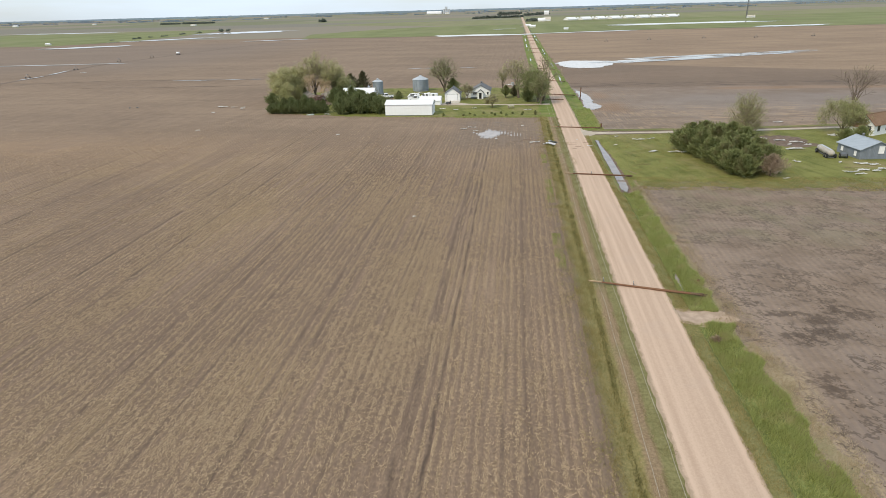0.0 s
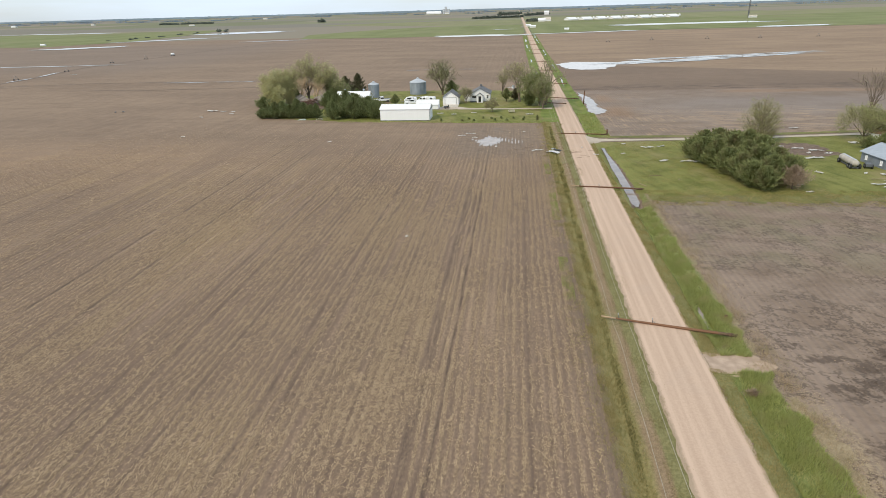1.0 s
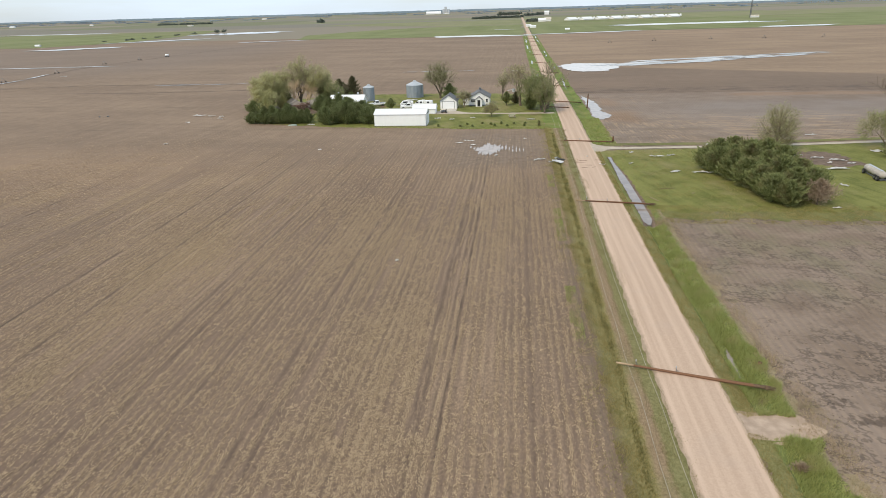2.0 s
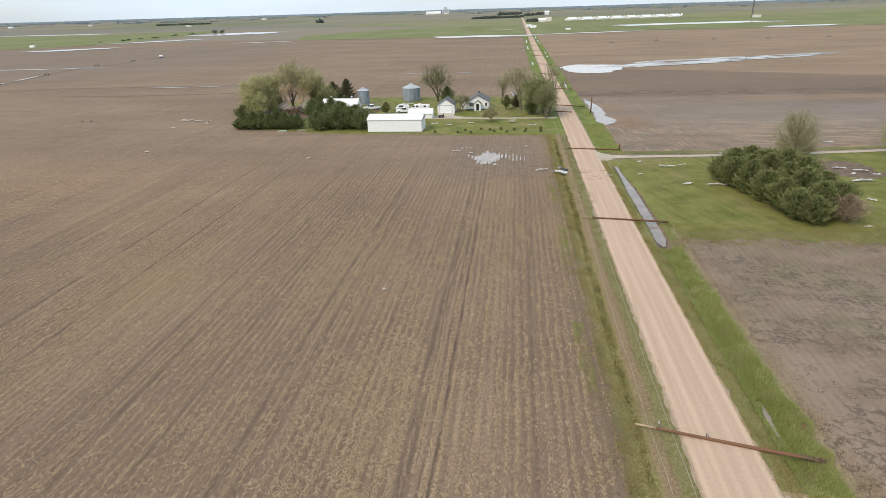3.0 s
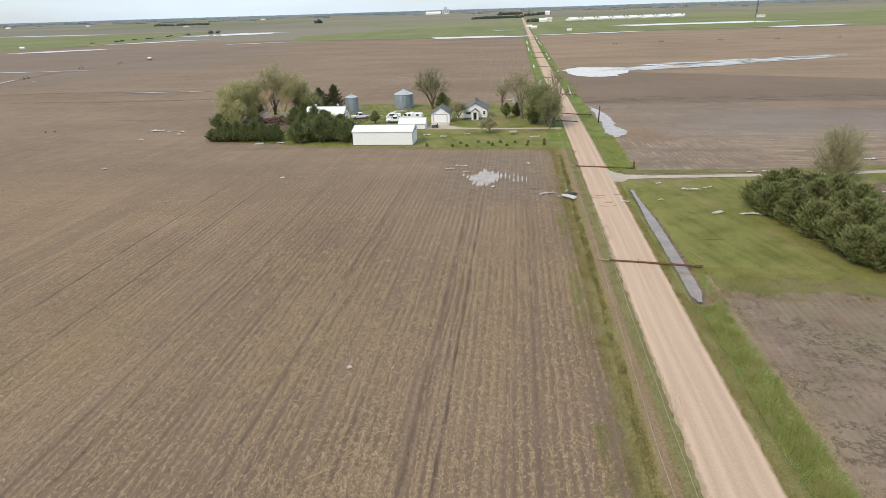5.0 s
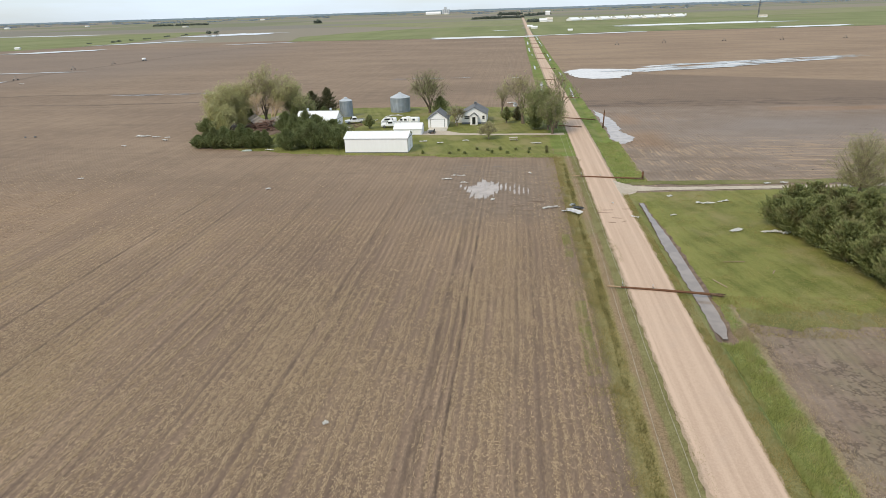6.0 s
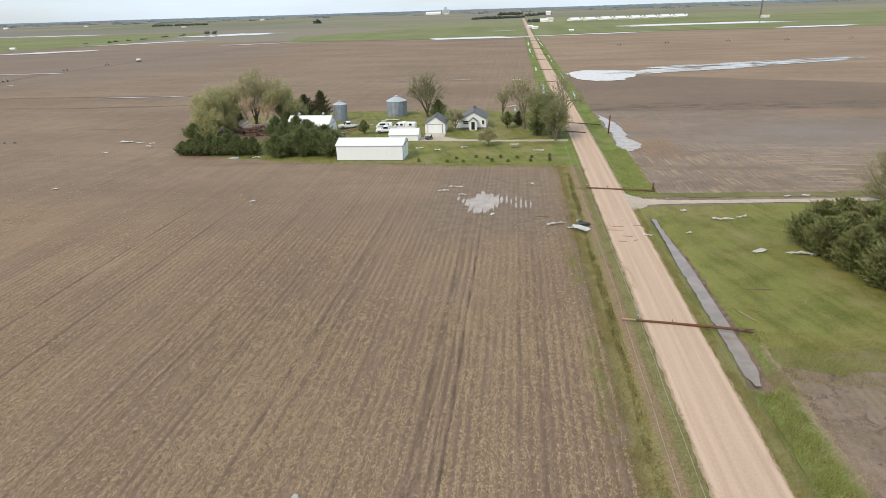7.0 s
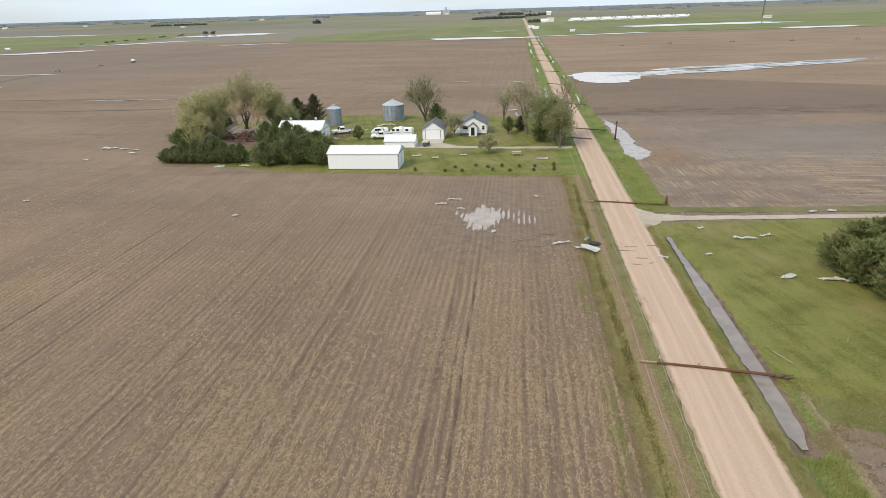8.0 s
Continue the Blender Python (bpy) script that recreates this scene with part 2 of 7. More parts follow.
    crop = n.mix(n.m("GREATER_THAN", ident, 0.45), crop, (0.245, 0.208, 0.165))
    crop = n.mix(n.m("GREATER_THAN", ident, 0.72), crop, (0.200, 0.180, 0.155))
    crop = n.mix(n.mul(wash, 0.35), crop, (0.22, 0.21, 0.12))
    col = n.mix(n.ss(y, 735, 740), col, crop)
    n.colour(col)
    wet = n.mul(n.ss(x, 20, 22), n.mul(n.ss(n.noise(0.09, 4), 0.42, 0.58), n.ss(y, 240, 228)))
    n.rough(n.m("SUBTRACT", 0.97, n.mul(wet, 0.18)))
    n.bump(n.add(n.add(n.mul(fine, 0.6), n.mul(ruts, -0.8)), n.add(n.mul(row, 0.30), n.add(clod, crumbs))), 0.09, 0.9)
    return n.mat


def road_material():
    n = Nodes("gravel", 0.95, 0.0, 0.2)
    x, y, _ = n.xyz()
    wander = n.mul(n.add(n.noise(0.03, 2), -0.5), 1.2)
    u = n.add(n.m("SUBTRACT", x, 14.0), wander)
    lanes = n.noise(1.0, 4, n.comb(n.mul(x, 2.2), n.mul(y, 0.035)))
    grit = n.noise(7.0, 5, None, 0.75)
    f = n.add(n.add(n.mul(lanes, 0.42), 0.065), n.mul(grit, 0.5))
    ruts = n.add(n.band(n.m("ABSOLUTE", u), 0.75, 1.15, 0.25), n.band(n.m("ABSOLUTE", u), 1.9, 2.1, 0.2))
    f = n.add(f, n.mul(ruts, 0.10))
    side = n.m("ABSOLUTE", n.add(n.m("SUBTRACT", x, 14.0), n.mul(wander, 0.25)))
    f = n.add(f, n.mul(n.mul(n.band(side, 2.02, 2.22, 0.10), n.ss(n.noise(1.0, 3, n.comb(x, n.mul(y, 0.12))), 0.35, 0.6)), 0.22))
    col = n.mix(n.ss(f, 0.36, 0.72), (0.450, 0.322, 0.236), (0.575, 0.425, 0.320))
    col = n.mix(n.mul(n.ss(n.noise(0.25, 4), 0.52, 0.75), 0.35), col, (0.47, 0.36, 0.285))
    loose = n.mul(n.ss(n.add(side, n.mul(n.add(n.noise(1.2, 5, None, 0.7), -0.5), 0.9)), 2.25, 2.5), 0.7)
    col = n.mix(loose, col, (0.330, 0.255, 0.180))
    n.colour(col)
    n.bump(grit, 0.03, 0.6)
    return n.mat


def grass_material(name, a, b, c, stripes=0.0):
    n = Nodes(name, 0.9, 0.0, 0.2)
    x, y, _ = n.xyz()
    fine = n.noise(3.5, 5, None, 0.7)
    f = n.add(n.mul(fine, 0.55), n.mul(n.noise(0.22, 4), 0.55))
    if stripes:
        f = n.add(f, n.mul(n.noise(1.0, 3, n.comb(n.mul(n.add(x, n.mul(y, 0.3)), 0.9), n.mul(y, 0.05))), stripes))
    col = n.mix(n.ss(f, 0.42 + 0.4 * stripes, 0.68 + 0.45 * stripes), a, b)
    col = n.mix(n.mul(n.ss(n.add(n.noise(0.10, 5, n.comb(y, x), 0.65), n.mul(fine, 0.12)), 0.54, 0.72), 0.85), col, c)
    n.colour(col)
    n.bump(fine, 0.08, 0.7)
    return n.mat


def crop_material(name, a, b, c):
    """A far even crop: drilled lines and broad thin patches."""
    n = Nodes(name, 0.95, 0.0, 0.15)
    x, y, _ = n.xyz()
    f = n.add(n.mul(n.noise(0.012, 5, None, 0.6), 0.6), n.mul(n.noise(1.0, 4, n.comb(n.mul(x, 0.05), n.mul(y, 0.004)), 0.6), 0.4))
    col = n.mix(n.ss(f, 0.38, 0.62), a, b)
    n.colour(n.mix(n.mul(n.ss(n.noise(0.005, 4, n.comb(y, x)), 0.5, 0.68), 0.7), col, c))
    return n.mat


def verge_material():
    """Old grass, yellow and olive, in long bands along the road."""
    n = Nodes("dry_grass", 0.95, 0.0, 0.2)
    x, y, _ = n.xyz()
    w = n.add(x, n.mul(n.add(n.noise(0.35, 4), -0.5), 0.9))
    fine = n.noise(4.0, 5, None, 0.7)
    olive = n.mix(n.ss(fine, 0.35, 0.65), (0.178, 0.158, 0.062), (0.290, 0.242, 0.108))
    tan = n.mix(n.ss(fine, 0.35, 0.65), (0.215, 0.152, 0.092), (0.320, 0.232, 0.142))
    green = n.mix(n.ss(fine, 0.35, 0.65), (0.162, 0.152, 0.064), (0.248, 0.224, 0.104))
    col = n.mix(n.ss(w, 9.0, 9.5), olive, tan)
    col = n.mix(n.ss(w, 10.1, 10.5), col, green)
    col = n.mix(n.mul(n.ss(n.noise(0.09, 4), 0.50, 0.66), 0.7), col, green)
    col = n.mix(n.ss(n.add(w, n.mul(fine, 0.6)), 8.3, 7.2, 0.0, 0.85), col, (0.178, 0.134, 0.094))
    n.colour(col)
    n.bump(fine, 0.10, 0.8)
    return n.mat


def verge_east_material():
    """Olive shoulder, bright green ditch grass, then a dry margin."""
    n = Nodes("ditch_grass", 0.95, 0.0, 0.2)
    x, y, _ = n.xyz()
    w = n.add(x, n.mul(n.add(n.noise(0.45, 4), -0.5), 1.6))
    fine = n.noise(4.0, 5, None, 0.7)
    olive = n.mix(n.ss(fine, 0.35, 0.65), (0.175, 0.165, 0.065), (0.265, 0.240, 0.105))
    green = n.mix(n.ss(fine, 0.35, 0.65), (0.122, 0.146, 0.040), (0.212, 0.234, 0.082))
    tan = n.mix(n.ss(fine, 0.35, 0.65), (0.215, 0.170, 0.105), (0.330, 0.270, 0.165))
    col = n.mix(n.ss(w, 17.5, 18.3), olive, green)
    col = n.mix(n.ss(w, 20.4, 21.2), col, tan)
    n.colour(col)
    n.bump(fine, 0.10, 0.8)
    return n.mat


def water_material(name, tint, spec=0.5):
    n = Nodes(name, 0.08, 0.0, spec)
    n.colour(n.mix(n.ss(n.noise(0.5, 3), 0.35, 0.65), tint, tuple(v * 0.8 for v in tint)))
    n.bump(n.noise(2.0, 3), 0.004, 0.5)
    return n.mat


def wood_material(name, a, b):
    n = Nodes(name, 0.85, 0.0, 0.2)
    co = n.nt.nodes.new("ShaderNodeTexCoord").outputs["Object"]
    x, y, z = n.xyz(co)
    grain = n.noise(1.0, 5, n.comb(n.mul(x, 14), n.mul(y, 14), n.mul(z, 1.2)), 0.7)
    n.colour(n.mix(n.ss(n.add(n.mul(grain, 0.7), n.mul(n.rand(), 0.3)), 0.3, 0.75), a, b))
    n.bump(grain, 0.01)
    return n.mat


def metal_material(name, a, b, rib=0.0, rough=0.45, metal=0.6):
    """Sheet metal with ribs and streaks."""
    n = Nodes(name, rough, metal, 0.4)
    co = n.nt.nodes.new("ShaderNodeTexCoord").outputs["Object"]
    x, y, z = n.xyz(co)
    streak = n.noise(1.0, 4, n.comb(n.mul(x, 3), n.mul(y, 3), n.mul(z, 0.35)))
    n.colour(n.mix(n.ss(n.add(n.mul(streak, 0.6), n.mul(n.noise(0.6), 0.4)), 0.30, 0.70), a, b))
    n.rough(n.ss(streak, 0.3, 0.7, rough - 0.08, rough + 0.15))
    if rib:
        n.bump(n.add(n.m("SINE", n.mul(n.add(x, n.mul(y, 0.3)), 6.2832 / rib)), n.mul(streak, 0.3)), 0.012, 0.5)
    return n.mat


M_GROUND = ground_material()
M_ROAD = road_material()
M_LAWN = grass_material("lawn_grass", (0.108, 0.121, 0.027), (0.206, 0.206, 0.059), (0.245, 0.212, 0.092), 0.38)
M_TALL = grass_material("tall_grass", (0.108, 0.140, 0.028), (0.180, 0.220, 0.052), (0.225, 0.205, 0.078))
M_VERGE = verge_material()
M_VERGE_EAST = verge_east_material()
M_CROP = crop_material("young_crop", (0.162, 0.182, 0.074), (0.214, 0.226, 0.102), (0.226, 0.208, 0.116))
M_CROP_PALE = crop_material("pale_crop", (0.200, 0.206, 0.102), (0.245, 0.242, 0.126), (0.235, 0.208, 0.132))
M_WORN = grass_material("worn_grass", (0.125, 0.128, 0.042), (0.205, 0.195, 0.075), (0.215, 0.168, 0.108))
M_MARGIN = grass_material("dry_margin", (0.225, 0.175, 0.105), (0.350, 0.280, 0.180), (0.215, 0.195, 0.095))
M_DRIVE = plain("driveway_gravel", (0.40, 0.335, 0.262), (0.53, 0.455, 0.365), 2.5, 0.95, bump=0.03)
M_DIRT = plain("bare_dirt", (0.37, 0.275, 0.205), (0.52, 0.395, 0.300), 1.2, 0.95, bump=0.04)
M_GARDEN = plain("garden_soil", (0.110, 0.076, 0.056), (0.215, 0.155, 0.115), 1.1, 0.95, bump=0.06)
M_TRACK = plain("track_mud", (0.135, 0.098, 0.073), (0.200, 0.148, 0.110), 0.8, 0.95, bump=0.04)
M_WATER = water_material("puddle_water", (0.31, 0.262, 0.228), 0.4)
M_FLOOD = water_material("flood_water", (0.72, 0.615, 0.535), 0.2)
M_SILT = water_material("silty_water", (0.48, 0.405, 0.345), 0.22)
M_WHITE = metal_material("white_steel", (0.84, 0.85, 0.86), (0.87, 0.88, 0.89), 0.3, 0.5, 0.0)
M_SHEET = plain("painted_sheet", (0.78, 0.765, 0.735), (0.86, 0.845, 0.82), 2.0, 0.45)
M_WHITE_ROOF = metal_material("white_roof_steel", (0.74, 0.75, 0.75), (0.82, 0.82, 0.82), 0.3, 0.5, 0.0)
M_SIDING = plain("white_siding", (0.80, 0.80, 0.795), (0.85, 0.85, 0.845), 4.0, 0.6)
M_TRIM = plain("dark_trim", (0.10, 0.11, 0.12), (0.16, 0.17, 0.18), 5.0, 0.6)
M_SHINGLE = plain("grey_shingle", (0.13, 0.135, 0.14), (0.20, 0.20, 0.205), 6.0, 0.9, bump=0.02)
M_BROWN_ROOF = plain("brown_shingle", (0.18, 0.105, 0.065), (0.26, 0.165, 0.105), 6.0, 0.9, bump=0.02)
M_GALV = metal_material("galvanized_steel", (0.27, 0.31, 0.36), (0.37, 0.41, 0.46), 0.0, 0.5, 0.35)
M_GALV_ROOF = metal_material("galvanized_roof", (0.48, 0.51, 0.54), (0.60, 0.63, 0.66), 0.0, 0.45, 0.35)
M_BLUE_ROOF = metal_material("blue_grey_roof", (0.34, 0.38, 0.42), (0.43, 0.47, 0.51), 0.6, 0.5, 0.2)
M_BLUE_WALL = metal_material("blue_grey_steel", (0.20, 0.225, 0.26), (0.27, 0.30, 0.34), 0.3, 0.55, 0.2)
M_GLASS = Nodes("dark_glass", 0.08, 0.0, 0.6).mat
M_GLASS.node_tree.nodes["Principled BSDF"].inputs["Base Color"].default_value = (0.02, 0.022, 0.025, 1)
M_RUBBER = plain("tyre_rubber", (0.02, 0.02, 0.02), (0.04, 0.04, 0.04), 8.0, 0.85)
M_BARK = plain("bark", (0.115, 0.088, 0.065), (0.21, 0.17, 0.13), 3.0, 0.95, bump=0.03)
M_TWIG = plain("twigs", (0.22, 0.18, 0.125), (0.36, 0.30, 0.22), 2.0, 0.95)
M_SPLIT = plain("torn_wood", (0.42, 0.31, 0.19), (0.58, 0.45, 0.30), 3.0, 0.85)
M_POLE = wood_material("pole_wood", (0.105, 0.050, 0.028), (0.215, 0.115, 0.068))
M_POLE_END = plain("weathered_pole_top", (0.33, 0.23, 0.14), (0.47, 0.34, 0.22), 6.0, 0.85)
M_BROKEN = plain("splintered_wood", (0.05, 0.035, 0.025), (0.20, 0.13, 0.08), 9.0, 0.9)
M_PORCELAIN = plain("grey_porcelain", (0.35, 0.35, 0.36), (0.55, 0.55, 0.56), 8.0, 0.3)
M_STEEL = plain("dull_steel", (0.20, 0.20, 0.20), (0.32, 0.32, 0.32), 6.0, 0.5, 0.7)
M_WIRE = plain("aluminium_wire", (0.42, 0.38, 0.31), (0.58, 0.53, 0.45), 6.0, 0.7, 0.0)
M_BOARD = wood_material("weathered_boards", (0.22, 0.15, 0.11), (0.40, 0.30, 0.22))
M_GREYWOOD = wood_material("grey_barn_boards", (0.19, 0.165, 0.145), (0.36, 0.32, 0.285))
M_REDWOOD = wood_material("old_barn_boards", (0.12, 0.07, 0.055), (0.27, 0.17, 0.13))
M_CONCRETE = plain("concrete", (0.44, 0.40, 0.34), (0.60, 0.55, 0.47), 2.0, 0.9, bump=0.01)
M_STRAW = Nodes("corn_residue", 0.9, 0.0, 0.2)
M_STRAW.colour(M_STRAW.mix(M_STRAW.ss(M_STRAW.add(M_STRAW.mul(M_STRAW.island, 0.7), M_STRAW.mul(M_STRAW.noise(0.6, 3), 0.45)), 0.2, 0.85), (0.245, 0.172, 0.108), (0.550, 0.412, 0.262)))
M_STRAW = M_STRAW.mat
M_BLADE = leaf_material("grass_blades", (0.240, 0.276, 0.086), (0.455, 0.475, 0.178), (0.460, 0.425, 0.200))
M_DRYBLADE = leaf_material("dry_blades", (0.270, 0.228, 0.082), (0.470, 0.390, 0.175), (0.265, 0.255, 0.090))
M_TANBLADE = leaf_material("tan_blades", (0.300, 0.235, 0.145), (0.560, 0.450, 0.300), (0.380, 0.330, 0.190))
M_OLIVEBLADE = leaf_material("olive_blades", (0.115, 0.112, 0.040), (0.240, 0.222, 0.085), (0.185, 0.160, 0.070))
M_SHOULDER = leaf_material("shoulder_blades", (0.212, 0.186, 0.080), (0.365, 0.320, 0.152), (0.300, 0.250, 0.124))
M_CEDAR = leaf_material("cedar_needles", (0.128, 0.158, 0.056), (0.350, 0.372, 0.160), (0.265, 0.236, 0.118))
M_CEDAR_DARK = leaf_material("dark_cedar_needles", (0.110, 0.145, 0.058), (0.290, 0.320, 0.140), (0.200, 0.210, 0.098))
M_SPRUCE = leaf_material("spruce_needles", (0.085, 0.088, 0.046), (0.190, 0.180, 0.098), (0.165, 0.130, 0.075))
M_LEAF = leaf_material("spring_leaves", (0.160, 0.190, 0.072), (0.320, 0.340, 0.145), (0.270, 0.270, 0.130))
M_LEAF_OLIVE = leaf_material("olive_leaves", (0.305, 0.302, 0.132), (0.550, 0.528, 0.265), (0.445, 0.405, 0.225))
M_LEAF_BUD = leaf_material("buds", (0.250, 0.260, 0.105), (0.420, 0.420, 0.195), (0.340, 0.320, 0.160))
M_LEAF_RUST = leaf_material("rusty_leaves", (0.300, 0.220, 0.160), (0.500, 0.385, 0.285), (0.34, 0.29, 0.18))
# far leaves: greens lightened and greyed, with mild haze mixed into the colour
M_HAZED_WOOD = leaf_material("hazed_woods", (0.115, 0.140, 0.115), (0.205, 0.235, 0.190), (0.165, 0.190, 0.155))
# trees near the horizon: the blue-grey of distance haze is put into the colour
M_HAZED_DISTANCE = plain("hazed_treeline", (0.215, 0.280, 0.345), (0.275, 0.345, 0.410), 0.01, 1.0, spec=0.0)


# ---- shapes ----
from mathutils import geometry


def link(name, bm, material, smooth=False):
    me = bpy.data.meshes.new(name)
    bm.normal_update()
    bm.to_mesh(me)
    bm.free()
    me.materials.append(material)
    if smooth:
        me.polygons.foreach_set("use_smooth", [True] * len(me.polygons))
    return new(name, me)


def part(name, bm, material, parent, label="", smooth=False):
    """One mesh under a thing or a part."""
    ob = link(name, bm, material, smooth)
    ob.parent = parent
    return tagged(ob, label) if label else ob


def thing(name, m, label, category, group="", kind=""):
    ob = new(name)
    ob.empty_display_size = 0.3
    ob.matrix_basis = m
    return tagged(ob, label, category, group, kind)


def box(bm, a, b, m=None):
    """A box between two corners."""
    x0, y0, z0 = a
    x1, y1, z1 = b
    v = [bm.verts.new((x, y, z)) for z in (z0, z1) for x, y in ((x0, y0), (x1, y0), (x1, y1), (x0, y1))]
    for q in ((3, 2, 1, 0), (4, 5, 6, 7), (0, 1, 5, 4), (1, 2, 6, 5), (2, 3, 7, 6), (3, 0, 4, 7)):
        bm.faces.new([v[i] for i in q])
    if m is not None:
        bmesh.ops.transform(bm, matrix=m, verts=v)
    return bm


def boxes(*pairs):
    bm = bmesh.new()
    for a, b in pairs:
        box(bm, a, b)
    return bm


def solid(profile, axis, lo, hi):
    """A closed outline of (u, z) pulled along x or y from lo to hi."""
    bm = bmesh.new()
    at = (lambda u, z, s: (s, u, z)) if axis == "x" else (lambda u, z, s: (u, s, z))
    a = [bm.verts.new(at(u, z, lo)) for u, z in profile]
    b = [bm.verts.new(at(u, z, hi)) for u, z in profile]
    k = len(profile)
    bm.faces.new(a)
    bm.faces.new(b[::-1])
    for i in range(k):
        bm.faces.new((a[i], b[i], b[(i + 1) % k], a[(i + 1) % k]))
    bmesh.ops.recalc_face_normals(bm, faces=bm.faces)
    return bm


def bevelled(bm, width, segments=1):
    bmesh.ops.bevel(bm, geom=list(bm.edges), offset=width, segments=segments, affect="EDGES", profile=0.6)
    return bm


def tube(bm, p0, p1, r0, r1, n=6, caps=True):
    p0, p1 = Vector(p0), Vector(p1)
    q = (p1 - p0).to_track_quat("Z", "Y")
    rings = []
    for p, r in ((p0, r0), (p1, r1)):
        rings.append([bm.verts.new(p + q @ Vector((r * math.cos(6.28319 * i / n), r * math.sin(6.28319 * i / n), 0))) for i in range(n)])
    for i in range(n):
        bm.faces.new((rings[0][i], rings[0][(i + 1) % n], rings[1][(i + 1) % n], rings[1][i]))
    if caps:
        bm.faces.new(rings[0][::-1])
        bm.faces.new(rings[1])
    return bm


def lathe(profile, n=24):
    """A closed body turned round z from (r, z) pairs."""
    bm = bmesh.new()
    rings = [[bm.verts.new((r * math.cos(6.28319 * i / n), r * math.sin(6.28319 * i / n), z)) for i in range(n)] for r, z in profile]
    for a, b in zip(rings, rings[1:]):
        for i in range(n):
            bm.faces.new((a[i], a[(i + 1) % n], b[(i + 1) % n], b[i]))
    bm.faces.new(rings[0][::-1])
    bm.faces.new(rings[-1])
    return bm


def slivers(name, c, u, v, material):
    """Many small pointed blades: centres and two half-axes, as arrays."""
    k = len(c)
    co = np.empty((k, 3, 3), np.float32)
    co[:, 0], co[:, 1], co[:, 2] = c - u - v, c + u - v, c + v
    me = bpy.data.meshes.new(name)
    me.vertices.add(3 * k)
    me.vertices.foreach_set("co", co.ravel())
    me.loops.add(3 * k)
    me.loops.foreach_set("vertex_index", np.arange(3 * k, dtype=np.int32))
    me.polygons.add(k)
    me.polygons.foreach_set("loop_start", np.arange(0, 3 * k, 3, dtype=np.int32))
    me.update(calc_edges=True)
    me.materials.append(material)
    return new(name, me)


def quads(name, c, u, v, material):
    """Many small quads: centres and two half-axes, as arrays."""
    k = len(c)
    co = np.empty((k, 4, 3), np.float32)
    co[:, 0], co[:, 1], co[:, 2], co[:, 3] = c - u - v, c + u - v, c + u * 0.55 + v, c - u * 0.55 + v
    me = bpy.data.meshes.new(name)
    me.vertices.add(4 * k)
    me.vertices.foreach_set("co", co.ravel())
    me.loops.add(4 * k)
    me.loops.foreach_set("vertex_index", np.arange(4 * k, dtype=np.int32))
    me.polygons.add(k)
    me.polygons.foreach_set("loop_start", np.arange(0, 4 * k, 4, dtype=np.int32))
    me.update(calc_edges=True)
    me.materials.append(material)
    return new(name, me)


def spread(rng, k):
    d = rng.normal(size=(k, 3))
    return d / np.linalg.norm(d, axis=1)[:, None]


def facing(rng, ways, loose):
    """Two half-axes of leaves that look about the given ways."""
    k = len(ways)
    n = ways / (np.linalg.norm(ways, axis=1)[:, None] + 1e-6) + spread(rng, k) * loose
    u = np.cross(n, spread(rng, k))
    u /= np.linalg.norm(u, axis=1)[:, None] + 1e-6
    v = np.cross(n, u)
    v /= np.linalg.norm(v, axis=1)[:, None] + 1e-6
    return u, v


def leaf_cloud(name, rng, centres, radius, per, size, material, lift=0.0):
    """Leaves round a set of centres, uneven in size and turn."""
    c = np.repeat(np.asarray(centres, float), per, axis=0)
    k = len(c)
    r = np.repeat(np.asarray(radius, float) * np.ones(len(centres)), per)
    out = spread(rng, k)
    c = c + out * (rng.random(k) ** 0.5 * r)[:, None] * (1, 1, 0.8)
    u, v = facing(rng, out * 0.8 + (0, 0, 0.7 + lift), 0.75)
    s = size * rng.uniform(0.6, 1.4, k)
    return quads(name, c, u * (s * 0.6)[:, None], v * s[:, None], material)


# ---- ground ----
def road_x(y):
    """The middle of the road."""
    return float(np.interp(y, (-200, 115, 180, 450, 5000), (14.0, 14.0, 14.25, 13.2, 13.0)))


def smooth(v, lo, hi):
    t = min(max((v - lo) / (hi - lo), 0.0), 1.0)
    return t * t * (3 - 2 * t)


def ground_z(x, y):
    s = x + 14.0 - road_x(y)
    u = abs(s - 14.0)
    z = 0.16 * smooth(u, 4.0, 2.3) - 0.05 * smooth(u, 0.0, 2.6) * smooth(u, 4.3, 2.6)
    z -= 0.24 * math.exp(-(((s - 8.4) / 0.75) ** 2)) * smooth(y, 165, 150)
    near = smooth(y, 144.5, 140) * (1 - smooth(y, 50.5, 53) * smooth(y, 58.5, 56))
    far = smooth(y, 151, 155)
    z -= 0.55 * math.exp(-(((s - 18.85) / 0.85) ** 2)) * max(near, 0.5 * far)
    return z


def steps(*runs):
    out = []
    for lo, hi, d in runs:
        out += list(np.arange(lo, hi - 1e-6, d))
    return out + [runs[-1][1]]


def sheet(name, xs, ys, height, material):
    """A grid of quads over the given lines."""
    nx, ny = len(xs), len(ys)
    co = [(x, y, height(x, y)) for y in ys for x in xs]
    faces = [(j * nx + i, j * nx + i + 1, (j + 1) * nx + i + 1, (j + 1) * nx + i) for j in range(ny - 1) for i in range(nx - 1)]
    me = bpy.data.meshes.new(name)
    me.from_pydata(co, [], faces)
    me.materials.append(material)
    me.polygons.foreach_set("use_smooth", [True] * len(faces))
    return new(name, me)


